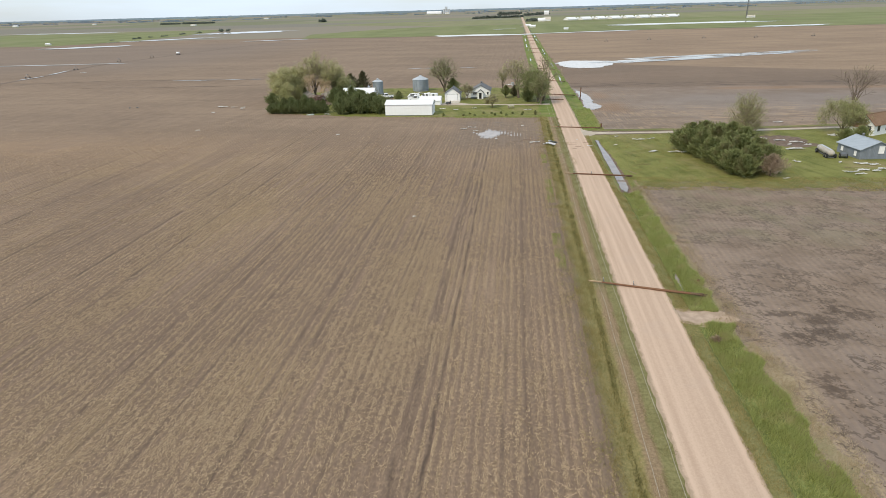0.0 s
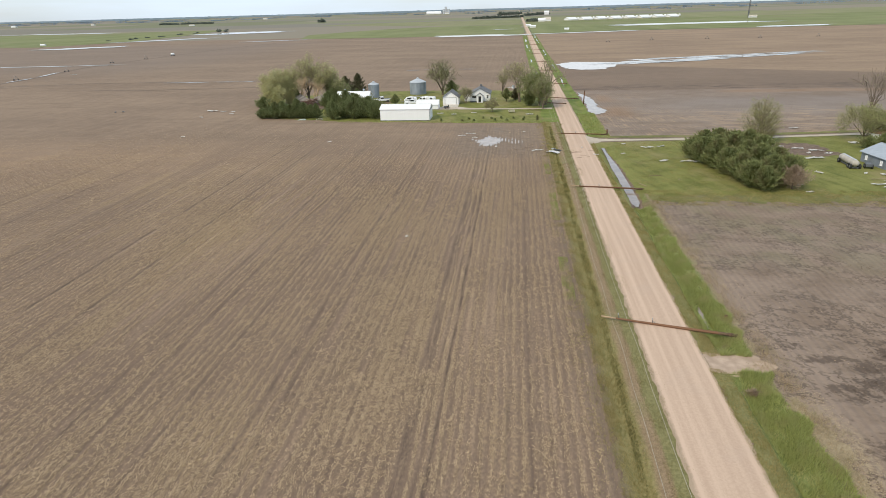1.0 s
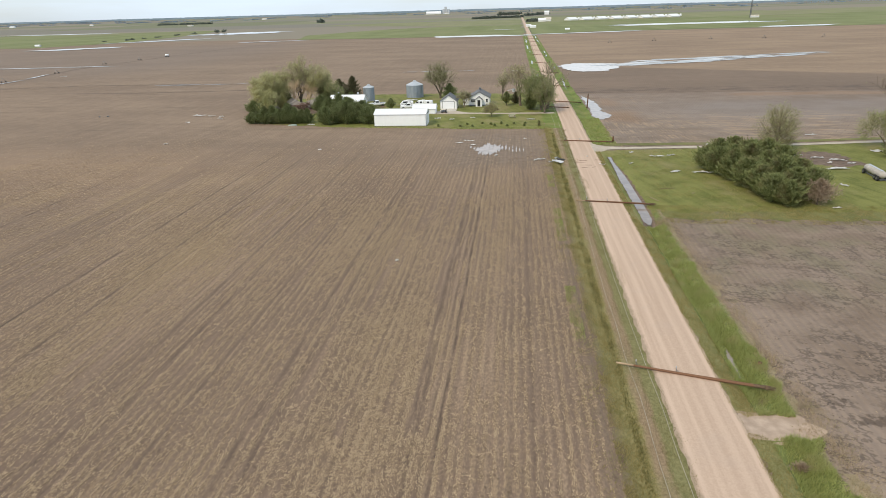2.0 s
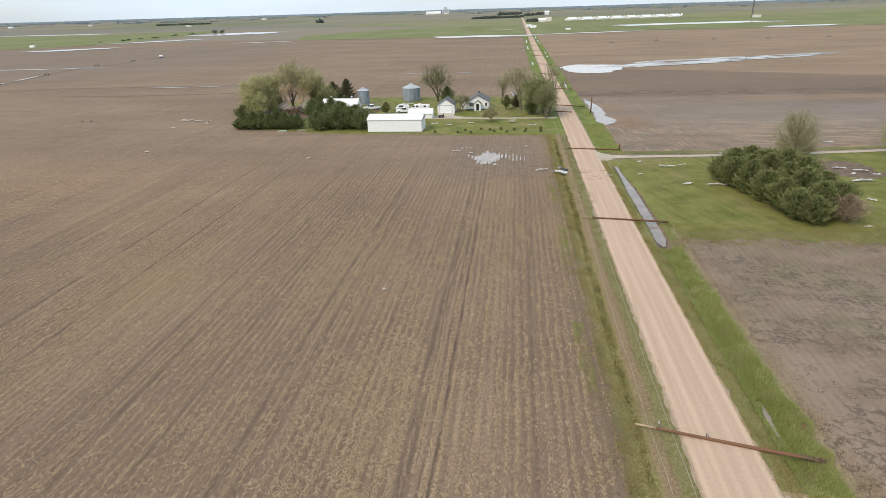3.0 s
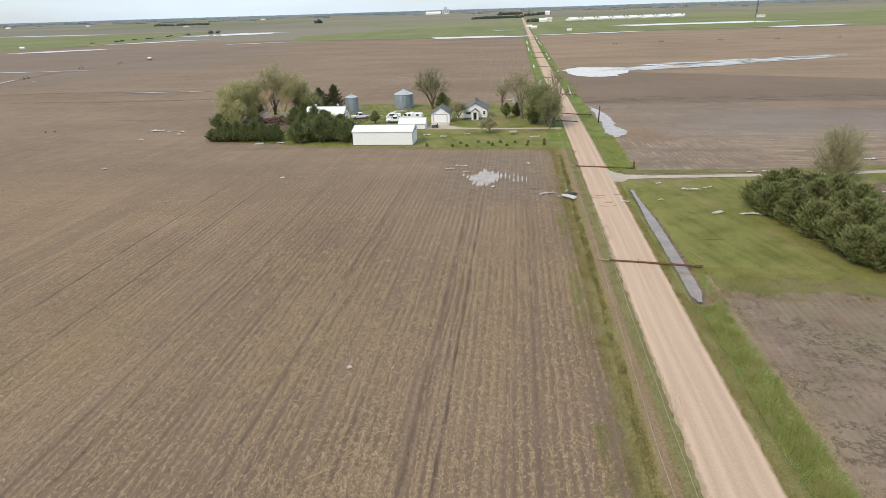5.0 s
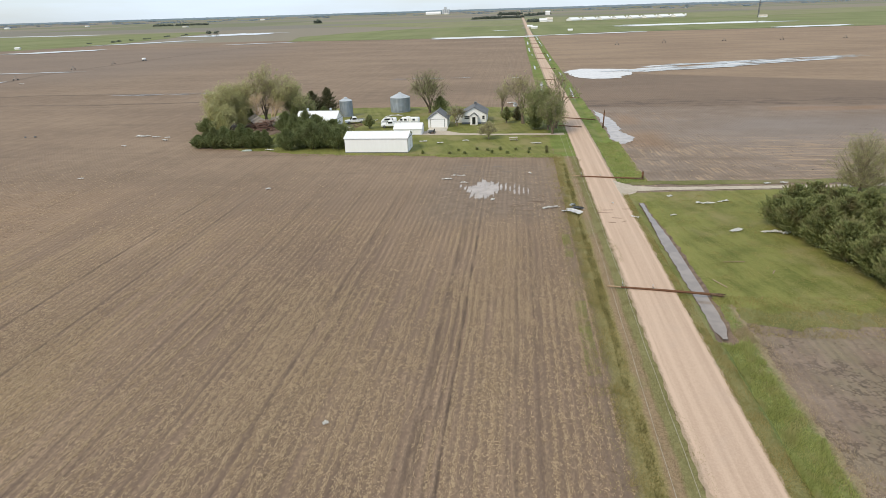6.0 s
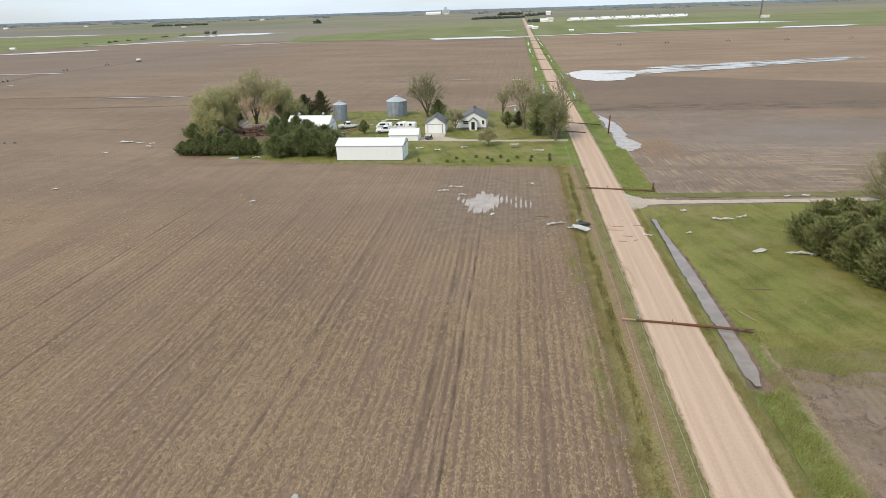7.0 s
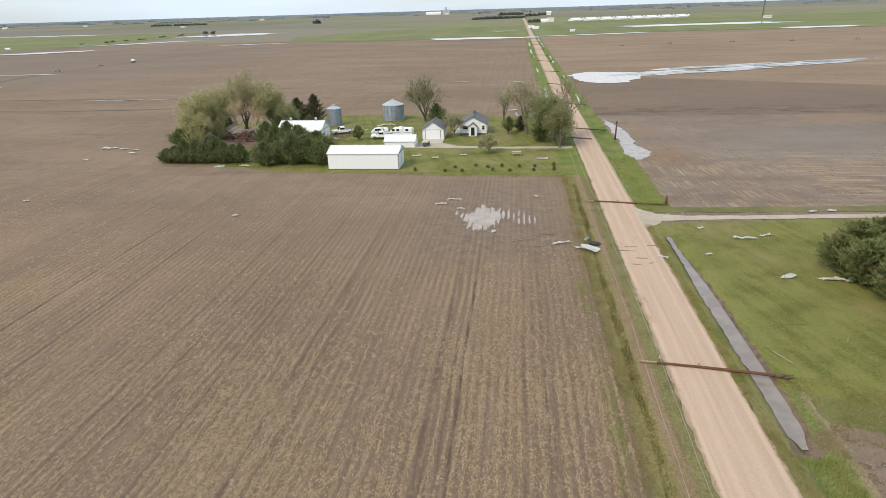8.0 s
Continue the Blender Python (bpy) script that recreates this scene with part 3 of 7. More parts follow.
def strip(name, ys, left, right, cols, lift, material, jag=0.15):
    """A ragged band that follows the ground between two edges."""
    co, faces = [], []
    for y in ys:
        a = left(y) + jag * 2 * noise.noise((1.3, y * 0.9, 0)) + jag * noise.noise((4.1, y * 3.1, 2))
        b = right(y) + jag * 2 * noise.noise((7.7, y * 0.8, 5)) + jag * noise.noise((2.1, y * 2.9, 8))
        for i in range(cols + 1):
            x = a + (b - a) * i / cols
            co.append((x, y, ground_z(x, y) + lift))
    k = cols + 1
    for j in range(len(ys) - 1):
        faces += [(j * k + i, j * k + i + 1, (j + 1) * k + i + 1, (j + 1) * k + i) for i in range(cols)]
    me = bpy.data.meshes.new(name)
    me.from_pydata(co, [], faces)
    me.materials.append(material)
    me.polygons.foreach_set("use_smooth", [True] * len(faces))
    return new(name, me)


def flat(name, pts, z, material):
    """A flat patch inside an outline."""
    tris = geometry.tessellate_polygon([[Vector((x, y, 0)) for x, y in pts]])
    faces = []
    for a, b, c in tris:
        (ax, ay), (bx, by), (cx, cy) = pts[a], pts[b], pts[c]
        turn = (bx - ax) * (cy - ay) - (by - ay) * (cx - ax)
        if abs(turn) > 1e-7:
            faces.append((a, b, c) if turn > 0 else (a, c, b))
    me = bpy.data.meshes.new(name)
    me.from_pydata([(x, y, z) for x, y in pts], [], faces)
    me.materials.append(material)
    return new(name, me)


def blob(name, corners, z, material, step=0.6, jag=0.25, scale=0.5):
    """A flat patch with a ragged edge."""
    pts = []
    for (x0, y0), (x1, y1) in zip(corners, corners[1:] + corners[:1]):
        k = max(1, int(math.hypot(x1 - x0, y1 - y0) / step))
        for i in range(k):
            x, y = x0 + (x1 - x0) * i / k, y0 + (y1 - y0) * i / k
            pts.append((x + jag * 2 * noise.noise((x * scale, y * scale, 1)) + jag * noise.noise((x * 3 * scale, y * 3 * scale, 4)),
                        y + jag * 2 * noise.noise((x * scale, y * scale, 9)) + jag * noise.noise((x * 3 * scale, y * 3 * scale, 6))))
    return flat(name, pts, z, material)


def pool(name, cx, cy, length, width, turn, z, material, jag=0.2, seed=0.0, blunt=1.0):
    """A puddle: an uneven long oval."""
    c, s = math.cos(radians(turn)), math.sin(radians(turn))
    pts = []
    for i in range(96):
        a = 6.28319 * i / 96
        r = 1 + jag * 2 * noise.noise((math.cos(a) * 1.7 + seed, math.sin(a) * 1.7, seed)) + jag * noise.noise((math.cos(a) * 6 + seed, math.sin(a) * 6, 3))
        u = length / 2 * math.copysign(abs(math.cos(a)) ** blunt, math.cos(a)) * r
        v = width / 2 * math.sin(a) * r
        pts.append((cx + u * c - v * s, cy + u * s + v * c))
    return flat(name, pts, z, material)


gx = steps((-4900, -400, 250), (-400, -100, 60), (-100, 4, 8), (4, 25, 0.25), (25, 125, 10), (125, 425, 60), (425, 4900, 250))
gy = steps((-600, -40, 80), (-40, 20, 4), (20, 160, 1.25), (160, 260, 4), (260, 740, 20), (740, 4900, 260))
tagged(sheet("ground", gx, gy, ground_z, M_GROUND), "brown stubble and bare wet soil of flat farm fields", "field", kind="structure")

ry = steps((-40, 260, 0.5), (260, 700, 4), (700, 4850, 50))
tagged(strip("road", ry, lambda y: road_x(y) - 2.62, lambda y: road_x(y) + 2.5, 16, 0.05, M_ROAD, 0.11), "straight pink-tan gravel farm road with faint wheel tracks", "road", kind="structure")

vy = steps((-40, 172, 0.5))
tagged(strip("verge_west", vy, lambda y: 7.15, lambda y: 11.6, 20, 0.03, M_VERGE, 0.30), "dry yellow and olive grass on the road ditch", "grass verge", kind="structure")
vy2 = steps((172, 700, 2.0))
tagged(strip("verge_west", vy2, lambda y: road_x(y) - 7.0, lambda y: road_x(y) - 2.5, 18, 0.03, M_TALL, 0.3), "green grass along the gravel road", "grass verge", kind="structure")
tagged(strip("verge_east", steps((-40, 53, 0.5)), lambda y: 16.35, lambda y: 21.3 + 0.03 * (42 - y), 22, 0.03, M_VERGE_EAST, 0.35), "tall green grass in the road ditch", "grass verge", kind="structure")
tagged(strip("verge_east", steps((56.2, 106, 0.5)), lambda y: 16.35, lambda y: 21.4, 18, 0.03, M_VERGE_EAST, 0.30), "tall green grass in the road ditch", "grass verge", kind="structure")
tagged(strip("verge_east", steps((106, 146, 0.5)), lambda y: 16.35, lambda y: 21.8, 22, 0.03, M_LAWN, 0.12), "mown green grass along the road ditch", "grass verge", kind="structure")
tagged(strip("verge_east", steps((151.5, 260, 1.0), (260, 700, 4)), lambda y: road_x(y) + 2.5, lambda y: road_x(y) + (6.6 if y > 185 else 7.4), 18, 0.03, M_TALL, 0.25), "green grass along the gravel road", "grass verge", kind="structure")
tagged(strip("field_entrance", steps((52.6, 56.6, 0.2)), lambda y: 16.2 + 0.12 * abs(y - 54.5), lambda y: 22.4 - 0.9 * abs(y - 54.5), 14, 0.025, M_DIRT, 0.4), "bare dirt field entrance over the ditch", "field entrance", kind="structure")
tagged(strip("field_margin", steps((-40, 50, 0.5)), lambda y: 21.0 + 0.03 * (42 - y), lambda y: 22.6 + 0.03 * (42 - y), 8, 0.015, M_MARGIN, 0.6), "thin dry weeds at the field edge", "field margin", kind="structure")

tagged(blob("lawn", [(20.9, 104), (70, 104.5), (120, 106), (120, 155), (79, 153.5), (50, 149), (20.9, 146.3)], 0.010, M_LAWN, 1.0), "mown green lawn strewn with storm debris", "lawn", kind="structure")
tagged(blob("lawn_edge", [(21.2, 101.4), (70, 102.0), (120, 103), (120, 107), (70, 106), (21.4, 105)], 0.018, M_WORN, 0.6, 0.8, 0.35), "worn thin grass at the lawn's edge", "lawn", kind="structure")
tagged(blob("grass_strip", [(19, 150.6), (50, 152), (79, 156.4), (79, 158.5), (50, 154.5), (22.4, 153.2), (19, 152.6)], 0.044, M_WORN, 1.2, 0.25), "narrow grass strip beside the driveway", "grass strip", kind="structure")
tagged(strip("driveway_mouth", steps((143.0, 153.2, 0.3)), lambda y: 16.15, lambda y: 16.3 + 2.7 * smooth(y, 143.2, 146.4) * smooth(y, 153.0, 149.8), 10, 0.065, M_DRIVE, 0.06), "pale gravel mouth of the farm driveway", "driveway", kind="structure")
tagged(blob("driveway", [(17.9, 146.4), (23, 147.3), (31, 147.9), (50, 149.2), (79, 153.4), (100, 156.4), (100, 158.2), (79, 155.2), (50, 150.9), (31, 149.6), (23, 149.3), (17.9, 150.0)], 0.056, M_DRIVE, 1.0, 0.10), "pale gravel farm driveway", "driveway", kind="structure")
tagged(blob("vegetable_garden", [(51.5, 138), (58, 131.5), (65, 134), (62, 145), (55, 145)], 0.026, M_GARDEN, 0.5, 1.0, 0.35), "bare dark garden soil in the lawn", "garden bed", kind="structure")

tagged(blob("farmyard_lawn", [(-56, 178.0), (-50, 175.6), (-38, 174.2), (-24, 173.2), (-14, 171.8), (7.2, 171.2), (8.5, 236), (-20, 241), (-62, 240), (-88, 222), (-80, 200), (-74, 188), (-70, 181), (-62, 178.6)], 0.012, M_LAWN, 0.8, 0.6, 0.4), "green lawn of a farmyard", "lawn", kind="structure")
tagged(blob("wreckage_ground", [(-84, 203), (-78, 198), (-66, 196.5), (-56, 198), (-54, 205), (-58, 215), (-70, 219), (-82, 214)], 0.022, M_GARDEN, 0.8, 0.8, 0.4), "dark littered earth round the collapsed barn", "bare ground", kind="structure")
tagged(blob("farmyard_drive", [(-24, 195.2), (-16.5, 194.8), (-6, 194.2), (11.6, 194.0), (11.6, 196.6), (-6, 196.0), (-14, 197.2), (-17.5, 200), (-23, 200), (-31, 196.5)], 0.055, M_DRIVE, 1.0, 0.2), "pale gravel farmyard driveway", "driveway", kind="structure")

# ditch water and puddles
tagged(strip("ditch_bank", steps((98.6, 141.6, 0.4)), lambda y: 18.1 - 0.3 * smooth(y, 104, 99) + 0.3 * smooth(y, 122, 138), lambda y: 19.95 - 0.3 * smooth(y, 104, 99) - 0.6 * smooth(y, 120, 138), 10, 0.045, M_GARDEN, 0.12), "dark wet mud along the ditch water", "mud bank", kind="structure")
tagged(strip("water_ditch", steps((99.3, 141, 0.3)), lambda y: 18.2 - 0.25 * smooth(y, 106, 101) + 0.55 * smooth(y, 101.5, 99) + 0.3 * smooth(y, 122, 138), lambda y: 19.65 - 0.2 * smooth(y, 106, 101) - 0.6 * smooth(y, 101.5, 99) - 0.55 * smooth(y, 120, 138), 4, 0.0, M_WATER, 0.08), "muddy standing water in the roadside ditch", "water", kind="structure")
for v in bpy.data.objects["water_ditch"].data.vertices:
    v.co.z = -0.22
POOLS = [
    (18.8, 64.0, 0.6, 5.0, -8, 0.6, 4.0),
]
ROWS = [(-9.14, 148.5, 2.0, 0.5), (-8.38, 147.6, 4.5, 0.62), (-7.62, 147.4, 7.5, 0.8), (-6.86, 147.2, 9.5, 0.95), (-6.1, 147.2, 10.2, 0.98), (-5.33, 147.0, 10.4, 0.98), (-4.57, 147.6, 8.8, 0.9), (-3.81, 148.4, 6.0, 0.7), (-3.05, 149.2, 3.6, 0.45), (-2.25, 149.0, 4.6, 0.3), (-1.5, 148.2, 3.2, 0.28), (-0.75, 149.4, 2.6, 0.26), (-0.75, 146.2, 2.4, 0.3), (0.0, 147.2, 5.2, 0.28), (0.76, 146.8, 4.0, 0.26), (1.5, 146.4, 3.0, 0.22), (-10.0, 149.4, 1.6, 0.4)]
for k, (cx, cy, long, wide) in enumerate(ROWS):
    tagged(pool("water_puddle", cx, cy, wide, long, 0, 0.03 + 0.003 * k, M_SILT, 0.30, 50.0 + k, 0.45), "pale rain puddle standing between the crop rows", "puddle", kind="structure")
rng = np.random.default_rng(15)
for k in range(9):
    tagged(pool("water_puddle", rng.uniform(-14, -1), rng.uniform(156, 165), rng.uniform(1.2, 3.6), rng.uniform(0.10, 0.2), rng.normal(0, 3), 0.03 + 0.003 * k, M_WATER, 0.4, 80.0 + k), "thin streak of rain water at the field's end", "puddle", kind="structure")
for cx, cy, a, b, turn, jag, seed in POOLS:
    z = ground_z(cx, cy) + (0.06 if cy < 100 and cx > 17 else 0.03) + 0.004 * seed
    tagged(pool("water_puddle", cx, cy, a, b, turn, z, M_WATER, jag, seed), "shallow rain puddle in the bare field", "puddle", kind="structure")
FLOODS = [
    (60, 342, 44, 9, 14, 0.14, 8.0),
    (-42, 690, 102, 36, -6, 0.22, 10.0), (80, 716, 130, 14, 14, 0.3, 11.0), (225, 922, 230, 60, 3, 0.35, 12.0), (305, 760, 95, 26, 10, 0.3, 13.0),
    (-440, 612, 84, 30, 30, 0.3, 14.0), (-430, 770, 110, 24, 42, 0.35, 15.0), (-425, 985, 135, 85, 30, 0.3, 16.0), (-266, 676, 60, 10, 15, 0.4, 17.0),
    (-330, 388, 92, 3.4, 1, 0.4, 18.0), (-271, 391.5, 24, 2.6, 1, 0.5, 18.4), (-252, 303, 1.6, 16, 2, 0.5, 18.7), (-258, 332, 1.8, 22, 14, 0.5, 18.9), (-149, 280, 16, 1.9, 2, 0.5, 19.3), (-132, 280.6, 10, 1.5, 2, 0.5, 19.6), (-121, 281, 7, 1.2, 2, 0.5, 19.8), (-52, 321, 8, 1.1, 0, 0.5, 20.0), (-43, 321.4, 7, 1.2, 0, 0.5, 20.3), (-35, 321.3, 5, 1.0, 0, 0.5, 20.6), (-24, 322, 8, 1.0, 0, 0.5, 21.0),
    (-20, 857, 26, 10, 10, 0.4, 22.0), (-900, 1180, 260, 40, -4, 0.4, 23.0),
]
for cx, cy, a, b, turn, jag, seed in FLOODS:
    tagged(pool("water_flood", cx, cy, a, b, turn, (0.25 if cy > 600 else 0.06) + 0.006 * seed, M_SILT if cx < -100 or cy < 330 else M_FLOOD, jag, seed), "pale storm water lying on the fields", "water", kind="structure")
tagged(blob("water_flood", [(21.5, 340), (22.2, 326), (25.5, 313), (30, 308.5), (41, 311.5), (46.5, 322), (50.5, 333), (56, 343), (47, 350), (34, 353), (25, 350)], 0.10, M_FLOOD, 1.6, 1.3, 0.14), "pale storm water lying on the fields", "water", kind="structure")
rng = np.random.default_rng(14)
for k in range(78):
    t = rng.random() ** 1.2
    cx, cy = 54 + 112 * t + rng.normal() * 4, 343 + 50 * t + np.clip(rng.normal(), -1.0, 1.3) * 11 * min(1.0, 0.25 + 3 * t) * (1.25 - t)
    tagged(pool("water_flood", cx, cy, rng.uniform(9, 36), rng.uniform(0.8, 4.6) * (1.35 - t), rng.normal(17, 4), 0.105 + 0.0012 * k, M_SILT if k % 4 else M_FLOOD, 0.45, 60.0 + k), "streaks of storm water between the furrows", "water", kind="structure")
for k in range(20):
    y = rng.uniform(255, 690)
    side = -1 if rng.random() < 0.45 else 1
    tagged(pool("water_puddle", road_x(y) + side * rng.uniform(4.3, 5.3), y, rng.uniform(0.4, 0.9), rng.uniform(8, 34), rng.normal(0, 1.0), 0.035 + 0.004 * k, M_SILT, 0.5, 30.0 + k), "storm water in the roadside ditch", "puddle", kind="structure")

# storm water between the rows at the field's edge
tagged(blob("water_puddle", [(21.6, 231), (22.9, 222), (24.6, 216.5), (24.9, 206), (24.4, 197), (26.4, 190.5), (24.6, 185.4), (22.0, 183.2), (20.9, 189.5), (21.5, 199), (21.6, 210), (21.2, 222)], 0.05, M_SILT, 0.5, 0.35, 0.5), "storm water standing at the field's edge", "puddle", kind="structure")

# wheel track of the irrigation machine
TRACKS = [([(-248, 272), (-251, 297), (-255, 322), (-262, 354), (-267, 378), (-266, 407), (-264, 440), (-263, 474), (-256, 556), (-238, 640)], 1.5),
          ([(-262, 268), (-243, 272), (-195, 284), (-158, 283), (-100, 282)], 0.8), ([(-190, 256), (-150, 254), (-112, 258), (-86, 262)], 0.7)]
for track, half in TRACKS:
    run = [Vector(p) for p in track]
    side = [Vector((b.y - a.y, a.x - b.x)).normalized() * half for a, b in zip(run, run[1:])]
    side.append(side[-1])
    tagged(blob("wheel_track", [tuple(p - q) for p, q in zip(run, side)] + [tuple(p + q) for p, q in zip(run[::-1], side[::-1])], 0.05, M_TRACK, 4, 0.5, 0.1), "dark muddy wheel track across the field", "wheel track", kind="structure")

# far crops
CROPS = [
    ([(-245, 706), (-72, 690), (9, 690), (9, 1060), (-110, 1050), (-190, 1000), (-270, 830)], M_CROP, "even green young crop field"),
    ([(-470, 735), (-516, 655), (-1500, 760), (-1500, 1060), (-900, 1180), (-540, 1180), (-482, 900)], M_CROP, "even green young crop field"),
    ([(-420, 1330), (-110, 1070), (9, 1070), (9, 1480), (-300, 1440)], M_CROP_PALE, "pale green young crop field"),
    ([(17, 695), (75, 738), (165, 752), (350, 738), (1500, 800), (1500, 1500), (17, 1180)], M_CROP, "even green young crop field"),
    ([(17, 1185), (1500, 1505), (1500, 2000), (17, 1600)], M_CROP_PALE, "pale green young crop field"),
]
for corners, material, label in CROPS:
    tagged(blob("crop_field", corners, 0.15, material, 30, 3.0, 0.01), label, "crop field", kind="structure")


# ---- trees ----
def grow(rng, base, way, length, radius, depth, bend, kids, segs, tips):
    """A limb and its branches, as tapering pieces."""
    p, d = Vector(base), Vector(way).normalized()
    n = 3
    for i in range(n):
        d = (d + Vector(rng.normal(size=3)) * bend + Vector((0, 0, 0.06))).normalized()
        q = p + d * (length / n)
        r1 = radius * (1 - 0.22 * (i + 1))
        segs.append((p.copy(), q.copy(), radius * (1 - 0.22 * i), r1, depth))
        p = q
        if depth and i >= (1 if length > 1.5 else 0):
            for _ in range(kids if i == n - 1 else max(1, kids - 1)):
                out = Vector(rng.normal(size=3))
                out = (d * 0.75 + (out - d * out.dot(d)).normalized() * rng.uniform(0.45, 0.95) + Vector((0, 0, 0.12))).normalized()
                grow(rng, p, out, length * rng.uniform(0.5, 0.78), r1 * 0.62, depth - 1, bend, kids, segs, tips)
    if depth <= 1:
        tips.append(tuple(p))


def limbs(segs, least=0.012):
    bm = bmesh.new()
    for p, q, a, b, depth in segs:
        tube(bm, p, q, max(a, least), max(b, least * 0.7), 7 if depth > 2 else 4 if depth > 1 else 3, False)
    return bm


def tree(name, x, y, height, spreading, leaf, label, category, per=10, size=0.2, cloud=0.8, depth=4, lean=(0, 0), seed=1, broken=0, group="", twig=0.02, stem=0.2, full=0.8, fill=0, bark=None):
    rng = np.random.default_rng(seed)
    ob = thing(name, pose(x, y, ground_z(x, y) - 0.05), label, category, group)
    segs, tips = [], []
    trunk = height * stem
    top = Vector((lean[0] * trunk, lean[1] * trunk, trunk))
    r = height * 0.026
    segs.append((Vector((0, 0, 0)), top * 0.5, r * 1.35, r * 1.1, 5))
    segs.append((top * 0.5, top, r * 1.1, r, 5))
    count = 5
    for i in range(count):
        a = 6.283 * (i + rng.uniform(-0.3, 0.3)) / count
        up = rng.uniform(0.9, 1.8) / spreading
        way = (math.cos(a) + lean[0], math.sin(a) + lean[1], up)
        grow(rng, top, way, height * rng.uniform(0.30, 0.42), r * 0.62, depth - 1, 0.13, 3, segs, tips)
    grow(rng, top, (lean[0], lean[1], 1.5), height * 0.4, r * 0.8, depth - 1, 0.1, 3, segs, tips)
    high = max(s[1].z for s in segs)
    k = height / (high + cloud * 0.6)
    segs = [(p * k, q * k, a, b, d) for p, q, a, b, d in segs]
    tips = [tuple(v * k for v in p) for p in tips]
    part("trunk", limbs([s for s in segs if s[4] >= 3]), bark or M_BARK, ob, smooth=True)
    part("branch_work", limbs([s for s in segs if s[4] < 3], twig), bark or M_TWIG, ob)
    if per:
        spots = [p for p in tips if rng.random() < full]
        inner = [s for s in segs if s[4] in (1, 2)]
        for i in rng.integers(0, len(inner), fill):
            p, q = inner[i][0], inner[i][1]
            spots.append(tuple(p.lerp(q, rng.random()) - Vector((0, 0, rng.uniform(0, cloud)))))
        reach = cloud * rng.uniform(0.45, 1.25, len(spots))
        crown = leaf_cloud("crown", rng, spots, reach, per, size, leaf)
        crown.parent = ob
    for i in range(broken):
        a = rng.uniform(0, 6.283)
        bm = bmesh.new()
        p = Vector((math.cos(a) * 0.8, math.sin(a) * 0.8, height * rng.uniform(0.22, 0.34)))
        q = p + Vector((math.cos(a) * 1.2, math.sin(a) * 1.2, rng.uniform(0.8, 2.2)))
        tube(bm, p, q, 0.22, 0.05, 6)
        tube(bm, p, p + (q - p) * 0.6 + Vector((0.2, 0.1, 0.5)), 0.15, 0.02, 4)
        part("torn_limb", bm, M_SPLIT, ob, "pale torn wood of a storm-broken limb")
    return ob


def cedar(name, x, y, height, radius, leaf, label, category, count=3200, size=0.3, seed=1, group="", point=0.8, skirt=0.04):
    """An evergreen: a tapered stem under sprays of needles in uneven tiers."""
    rng = np.random.default_rng(seed)
    ob = thing(name, pose(x, y, ground_z(x, y) - 0.05), label, category, group)
    bm = bmesh.new()
    tube(bm, (0, 0, 0), (0, 0, height * 0.9), 0.03 * height, 0.02, 7)
    part("trunk", bm, M_BARK, ob)
    lobes = 460
    t = np.sort(rng.random(lobes)) ** 1.15
    a = rng.uniform(0, 6.283, lobes)
    reach = radius * (1 - t ** (1.15 / point)) ** 0.85 * rng.uniform(0.6, 1.25, lobes) + 0.05 * radius
    rise = rng.uniform(0.6, 1.7, lobes)
    root = (skirt + t * (0.92 - skirt)) * height
    pick = rng.integers(0, lobes, count)
    s = rng.random(count) ** 0.6
    along = reach[pick] * s
    thick = (0.07 + 0.30 * reach[pick] * (1.05 - s))
    d = spread(rng, count)
    p = np.stack([np.cos(a[pick]) * along, np.sin(a[pick]) * along, root[pick] + along * rise[pick] * 0.6], 1) + d * (thick * rng.random(count) ** 0.5)[:, None]
    p[:, 2] = np.clip(p[:, 2], 0.1, height * 1.04)
    v = np.stack([np.cos(a[pick]), np.sin(a[pick]), rise[pick] * 0.9], 1) + d * 0.8 + spread(rng, count) * 0.45
    v /= np.linalg.norm(v, axis=1)[:, None]
    u = np.cross(v, spread(rng, count))
    u /= np.linalg.norm(u, axis=1)[:, None] + 1e-6
    s = size * rng.uniform(0.5, 1.5, count)
    crown = slivers("crown", p, u * (s * 0.36)[:, None], v * (s * 1.2)[:, None], leaf)
    crown.parent = ob
    return ob


# the dense evergreen thicket on the lawn
THICKET = [
    (34.2, 131.5, 5.6, 2.3), (36.6, 133.0, 6.4, 2.5), (39.3, 133.6, 7.2, 2.6), (35.0, 127.8, 5.8, 2.5), (38.0, 129.2, 7.0, 2.7), (41.2, 130.8, 7.2, 2.7),
    (36.2, 123.6, 6.0, 2.5), (39.4, 125.2, 7.2, 2.8), (42.6, 126.8, 7.0, 2.6), (37.2, 119.2, 6.0, 2.5), (40.6, 121.0, 7.0, 2.8), (43.6, 122.6, 6.8, 2.6),
    (37.8, 115.0, 5.6, 2.4), (41.2, 116.6, 6.4, 2.7), (44.4, 118.0, 6.4, 2.6), (38.4, 111.2, 5.2, 2.3), (41.6, 112.2, 5.6, 2.5), (44.6, 113.6, 5.4, 2.4), (39.8, 109.2, 4.2, 2.1),
]
